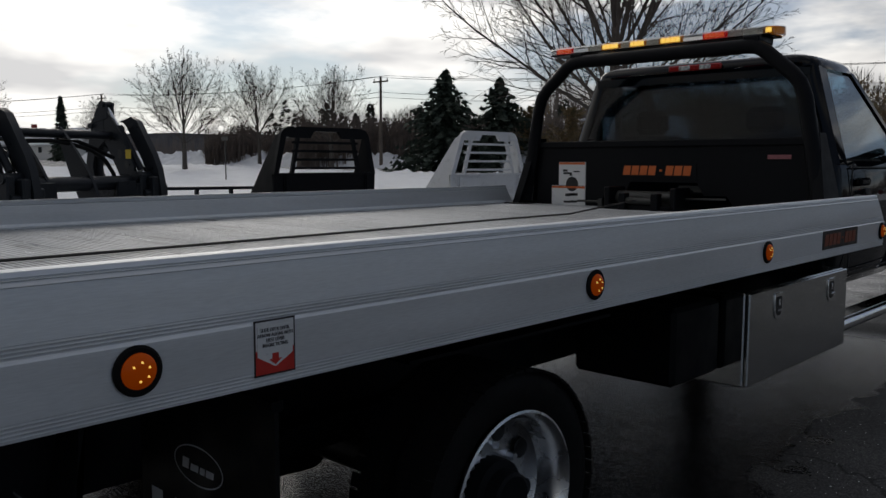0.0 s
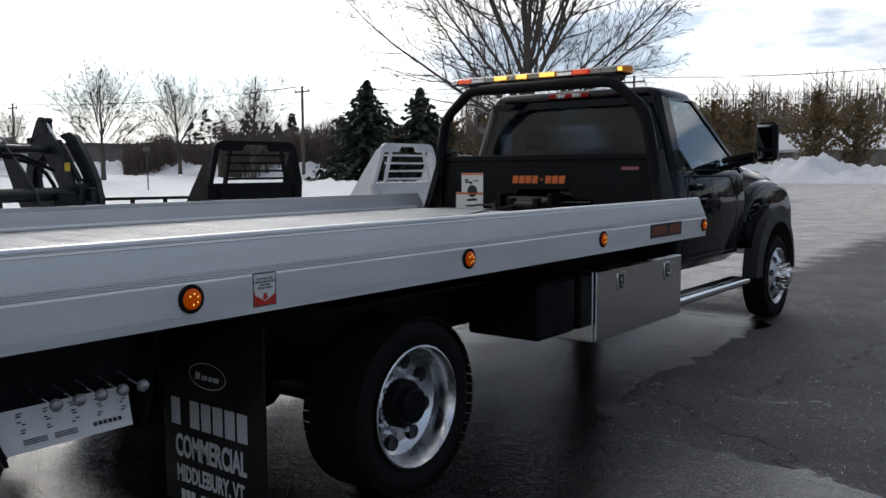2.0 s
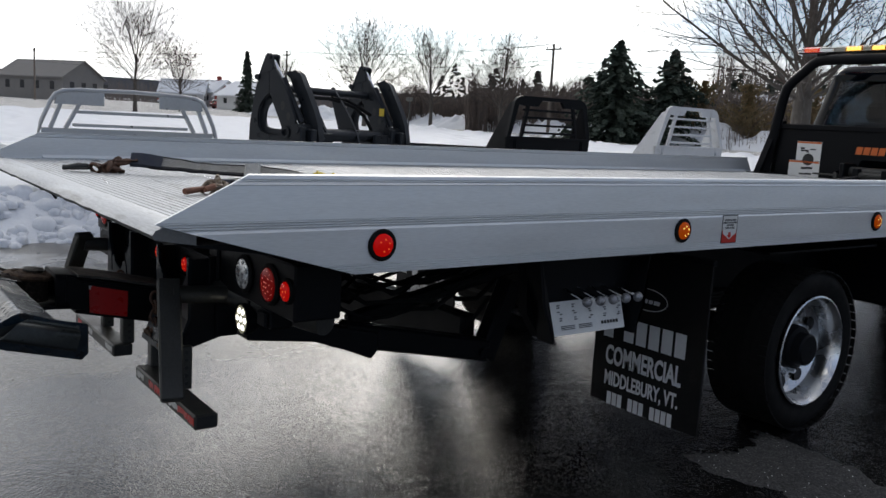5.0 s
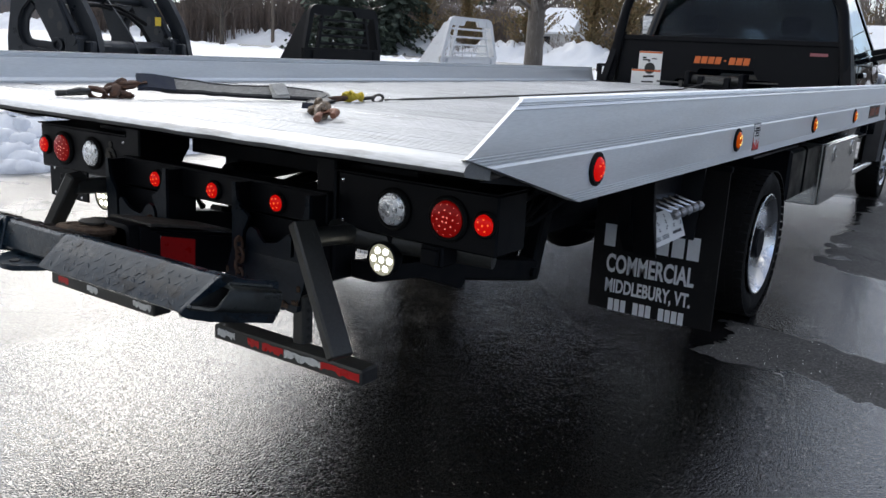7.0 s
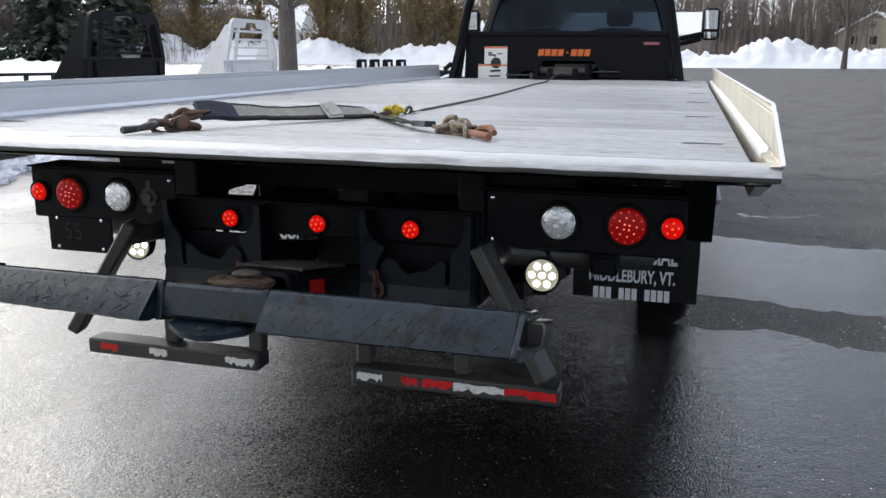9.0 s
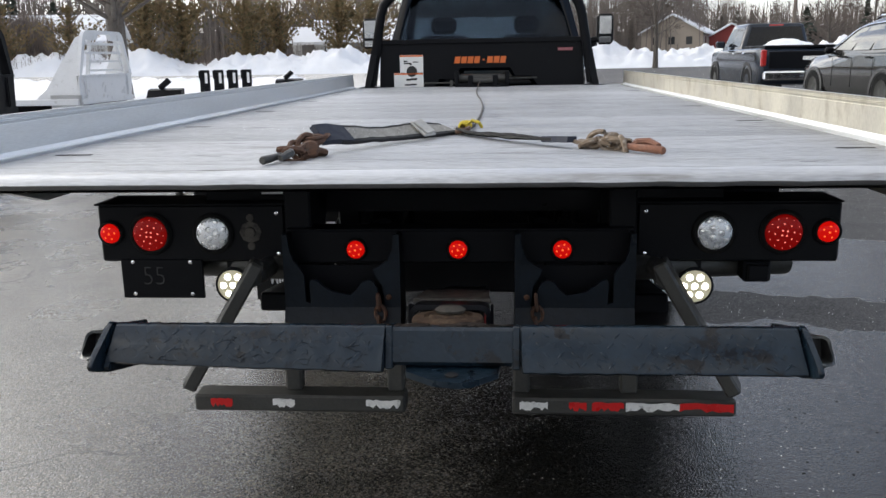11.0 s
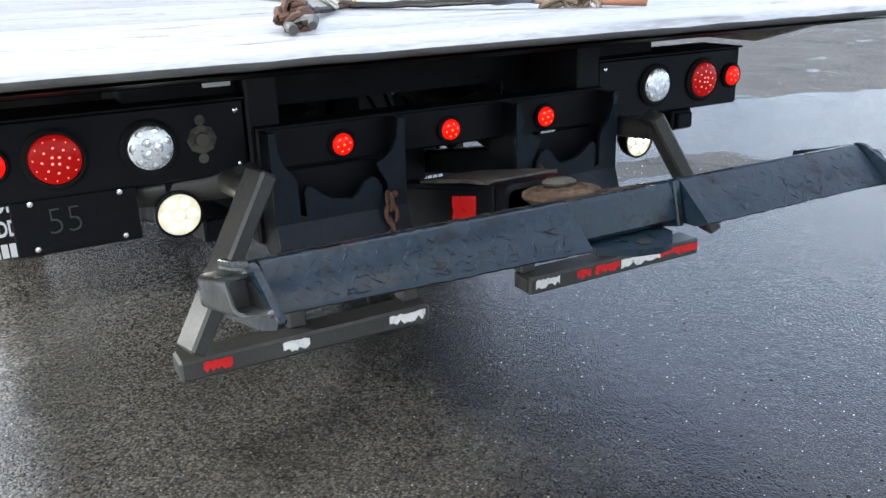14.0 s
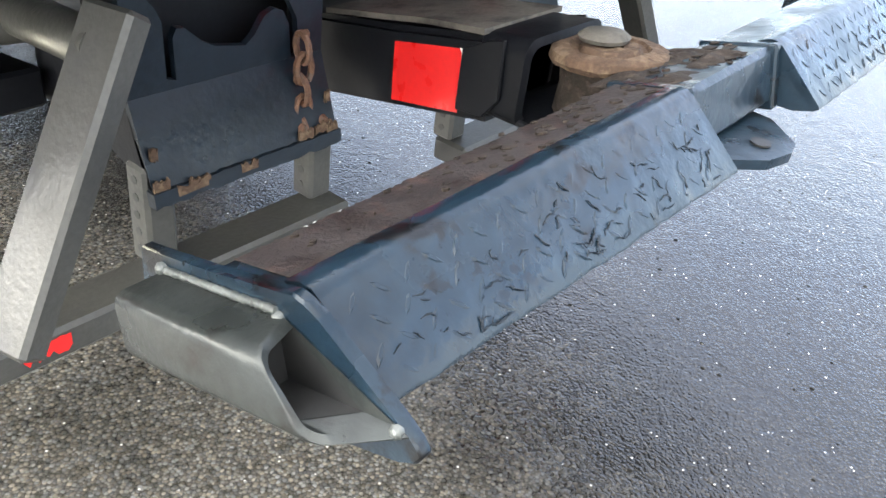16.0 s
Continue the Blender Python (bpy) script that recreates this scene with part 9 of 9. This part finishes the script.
def far_evergreens(az0, az1, d0, d1, count, seed):
    rnd = random.Random(seed)
    st = Sticks()
    for _ in range(count):
        az, d = rnd.uniform(az0, az1), rnd.uniform(d0, d1)
        x, y = polar(az, d)
        g, h, w = rise(x, y), rnd.uniform(4.5, 8.5), rnd.uniform(1.2, 2.4)
        for k in range(260):
            f = rnd.random() ** 1.25
            a = rnd.uniform(0, 6.28)
            r = w * (1 - f) ** 0.9 * rnd.uniform(0.3, 1.2)
            c = Vector((x + r * math.cos(a), y + r * math.sin(a), g + h * (0.1 + 0.9 * f)))
            s = rnd.uniform(0.16, 0.38)
            st.leaf(c, Vector((-math.sin(a), math.cos(a), rnd.uniform(-0.4, 0.2))) * s, Vector((math.cos(a), math.sin(a), rnd.uniform(-0.9, 0.3))) * s)
    return tagged(st.link("far_evergreens", evergreen_far), "dark evergreens among the far bare woods", "woods", kind="stuff")


far_evergreens(-34, -2, 105, 140, 16, 1)
far_evergreens(-55, -31, 92, 108, 34, 3)
far_evergreens(8, 42, 125, 165, 34, 2)

bm = B()        # low wooded ridge that closes the view
hill = surface("hazy_ridge", (0.13, 0.13, 0.14), 1.0, 0, 0.3, 0.02, 0.4, 0)
rows = []
for k in range(161):
    a = radians(-180 + 360 * k / 160)
    h = 13 + 7 * noise.fractal(Vector((math.cos(a) * 3, math.sin(a) * 3, 0)), 0.8, 2, 4)
    rows.append([(420 * math.sin(a), 420 * math.cos(a), 0), (420 * math.sin(a), 420 * math.cos(a), h), (520 * math.sin(a), 520 * math.cos(a), 0)])
loft(bm, rows, caps=False)
tagged(part("backdrop", bm, hill), "low hazy wooded ridge on the horizon", "hills", kind="structure")

# ---- houses ----
siding = surface("pale_siding", (0.55, 0.55, 0.54), 0.7, 0, 0.1, 1, 20, 0.1, stretch=(1, 1, 8))
tan = surface("tan_siding", (0.33, 0.28, 0.23), 0.7, 0, 0.1, 1, 20, 0.1, stretch=(1, 1, 8))
barn_red = surface("barn_red", (0.23, 0.035, 0.03), 0.7, 0, 0.15, 1, 20, 0.1, stretch=(8, 8, 1))
shed_grey = surface("weathered_grey", (0.20, 0.19, 0.18), 0.8, 0, 0.2, 1, 20, 0.1)
window_dark = surface("house_window", (0.02, 0.022, 0.026), 0.1, 0, 0.1, 3, 30, 0)


def house(x, y, turn, long_, deep, wall, ridge, material, label, roof=None, windows=3, chimney=False):
    g = rise(x, y)
    t = thing("house", x, y, g, label, "house", "houses along the road")
    M = Matrix.Translation((x, y, g)) @ Matrix.Rotation(radians(turn), 4, "Z")

    def put(bm):
        bmesh.ops.transform(bm, matrix=M, verts=bm.verts)
        return bm
    bm = B()
    box(bm, -long_ / 2, long_ / 2, -deep / 2, deep / 2, -0.3, wall)
    for s in (-1, 1):
        prism(bm, [(s * long_ / 2, -deep / 2, wall), (s * long_ / 2, deep / 2, wall), (s * long_ / 2, 0, ridge)], (-s * 0.1, 0, 0))
    part("house_shell", put(bm), material, t, smooth=False)
    bm = B()
    for s in (-1, 1):
        prism(bm, [(-long_ / 2 - 0.4, s * (deep / 2 + 0.4), wall - 0.25), (-long_ / 2 - 0.4, 0, ridge), (-long_ / 2 - 0.4, 0, ridge + 0.22), (-long_ / 2 - 0.4, s * (deep / 2 + 0.4), wall - 0.03)], (long_ + 0.8, 0, 0))
    part("roof", put(bm), roof or snow_mat, t, "snow-covered gable roof", smooth=False)
    for s in (-1, 1):
        for k in range(windows):
            bm = B()
            cx = -long_ / 2 + long_ * (k + 0.7) / (windows + 0.4)
            box(bm, cx - 0.45, cx + 0.45, s * deep / 2 - 0.03, s * deep / 2 + 0.03, wall * 0.45, wall * 0.8)
            part("window", put(bm), window_dark, t, smooth=False)
            bm = B()
            box(bm, s * long_ / 2 - 0.03, s * long_ / 2 + 0.03, (k - 1) * deep * 0.28 - 0.4, (k - 1) * deep * 0.28 + 0.4, wall * 0.45, wall * 0.8)
            part("window", put(bm), window_dark, t, smooth=False)
    bm = B()
    box(bm, -0.5, 0.5, -deep / 2 - 0.04, -deep / 2 + 0.04, 0, 2.1)
    part("door", put(bm), shed_grey, t, smooth=False)
    if chimney:
        bm = B()
        box(bm, long_ * 0.2, long_ * 0.2 + 0.7, -0.35, 0.35, wall, ridge + 0.9)
        part("chimney", put(bm), barn_red, t, smooth=False)
    return t


def at(az, d, ex, ey):
    return (ex + d * math.sin(radians(az)), ey + d * math.cos(radians(az)))


house(*at(-69.1, 175, 3.5, -0.8), 20, 9, 7, 2.9, 5.2, siding, "pale two-storey house with a snowy roof", None, 3, True)
house(*at(-67.5, 165, 3.5, -0.8), -60, 7, 5, 2.2, 4.2, barn_red, "dark red house with a snowy roof")
house(*at(-70.8, 170, 3.5, -0.8), 60, 8, 6, 2.5, 4.8, siding, "pale gabled barn with a snowy roof")
house(*at(-66.3, 140, 3.5, -0.8), 10, 12, 7, 2.4, 4.6, siding, "pale house with a long snowy roof")
house(*at(-78.6, 150, 3.5, -0.8), 30, 14, 8, 3.5, 6.0, shed_grey, "dark long building with a grey roof", shed_grey, 4)
house(*at(-5.0, 100, -0.5, -2.3), 4, 24, 8, 2.4, 4.6, shed_grey, "long low grey building with a snowy roof", None, 4)
house(*at(-28.5, 96, -0.5, -2.3), 12, 15, 8, 2.6, 5.0, siding, "pale bungalow with a snowy roof behind the trees", None, 4)
house(*at(-12.2, 72, -0.5, -2.3), 4, 2.6, 2.6, 2.0, 3.0, siding, "small pale garden shelter with a snowy roof", None, 1)
house(*at(11.6, 125, -0.5, -2.3), 70, 13, 8, 2.8, 5.0, tan, "tan gabled building with a snowy roof", None, 3)
house(*at(14.6, 128, -0.5, -2.3), 80, 7, 6.5, 2.0, 3.8, barn_red, "small red barn with a snowy roof", None, 1)
house(*at(46.0, 110, -0.5, -2.3), 20, 20, 12, 3.0, 4.6, siding, "pale store building with a reddish roof", barn_red, 5)
for az, d, paint in ((31.5, 70, umber), (33.0, 74, red_paint), (34.3, 72, slate), (35.5, 78, white_body)):
    x, y = at(az, d, -0.5, -2.3)
    car("parked_car", x, y, 70, paint, (4.5, 1.8, 1.5, 0.95, 0.95), "small car parked in a distant lot", "car")
for az, d, paint in ((-71.6, 150, white_body), (-70.4, 146, slate), (-68.4, 150, red_paint)):
    x, y = at(az, d, 3.5, -0.8)
    car("parked_car", x, y, 20, paint, (4.5, 1.8, 1.5, 0.95, 0.95), "small car parked by the distant houses", "car")


# ---- poles and wires ----
pole_wood = surface("weathered_pole", (0.17, 0.14, 0.115), 0.9, 0, 0.3, 2, 20, 0.3, stretch=(1, 1, 0.2))


def pole(x, y, tall, arm=True):
    g = rise(x, y)
    t = thing("utility_pole", x, y, g, "weathered wooden utility pole with wires", "utility pole", "utility poles along the road")
    bm = B()
    cyl(bm, (x, y, g - 0.2), (x, y, g + tall), 0.15, 0.10, 8)
    part("post", bm, pole_wood, t)
    if arm:
        bm = B()
        box(bm, x - 0.9, x + 0.9, y - 0.05, y + 0.05, g + tall - 0.5, g + tall - 0.38)
        part("crossarm", bm, pole_wood, t)
        for k in (-0.8, 0, 0.8):
            bm = B()
            cyl(bm, (x + k, y, g + tall - 0.4), (x + k, y, g + tall - 0.15), 0.05, 0.03, 6)
            part("insulator", bm, grey_plastic, t)
    return (x, y, g + tall)


tops = [pole(*at(az, d, ex, ey), h) for az, d, ex, ey, h in ((-79.5, 130, 3.5, -0.8, 7.0), (-65.0, 95, 3.4, 0.2, 7.2), (-47.5, 72, 3.4, 0.2, 7.6), (-22.0, 68, 0, -2, 7.8), (2.0, 66, -0.5, -2.3, 7.8), (18.6, 64, -0.5, -2.3, 8.0), (29.0, 60, -0.5, -2.3, 8.0), (46, 70, -0.5, -2.3, 8.0))]
wire_mat = surface("wire", (0.03, 0.03, 0.03), 0.7, 0, 0.2, 5, 30, 0)
for off, dz in ((-0.8, 0.0), (0.8, 0.0), (0.0, -1.3), (0.0, -1.7)):
    for a, b in zip(tops, tops[1:]):
        bm = B()
        pts = []
        for k in range(15):
            f = k / 14
            pts.append((a[0] + (b[0] - a[0]) * f + off, a[1] + (b[1] - a[1]) * f, a[2] + (b[2] - a[2]) * f + dz - 2.4 * f * (1 - f)))
        sweep(bm, pts, 0.018, 4)
        tagged(part("power_line", bm, wire_mat), "thin dark power line between the poles", "wire", "power lines", "thing")
bm = B()
x, y = at(-57.0, 45, 3.6, -0.4)
cyl(bm, (x, y, 0), (x, y, rise(x, y) + 2.4), 0.03, n=8)
box(bm, x - 0.3, x + 0.3, y - 0.02, y + 0.02, rise(x, y) + 2.2, rise(x, y) + 2.4)
tagged(part("road_sign", bm, grey_steel), "small road sign on a thin post in snow", "sign")
x, y = at(36.2, 78, -0.6, -2.3)
g = rise(x, y)
t = thing("roadside_sign", x, y, g, "white illuminated roadside sign board on a dark post", "sign")
bm = B()
cyl(bm, (x, y, g - 0.1), (x, y, g + 4.4), 0.09, n=8)
part("post", bm, grey_plastic, t)
bm = B()
box(bm, x - 1.5, x + 1.0, y - 0.12, y + 0.12, g + 4.2, g + 5.5, 0.03)
part("board", bm, label_white, t)
bm = B()
box(bm, x + 1.02, x + 1.8, y - 0.12, y + 0.12, g + 4.2, g + 5.6, 0.03)
part("end_panel", bm, print_and_shade_black, t)
for k in range(4):
    bm = B()
    box(bm, x - 1.25 + k * 0.55, x - 0.9 + k * 0.55, y - 0.14, y - 0.122, g + 4.5, g + 5.2)
    part("red_bar", bm, red_paint, t)
x, y = at(39.0, 66, -0.6, -2.3)
g = rise(x, y)
t = thing("lot_lamp", x, y, g, "tall dark lamp post in the distant lot", "lamp post")
bm = B()
cyl(bm, (x, y, g - 0.1), (x, y, g + 8.6), 0.11, 0.07, 8)
part("post", bm, grey_plastic, t)
bm = B()
box(bm, x - 0.45, x + 0.45, y - 0.15, y + 0.15, g + 8.55, g + 8.7, 0.03)
part("lamp_head", bm, grey_plastic, t)
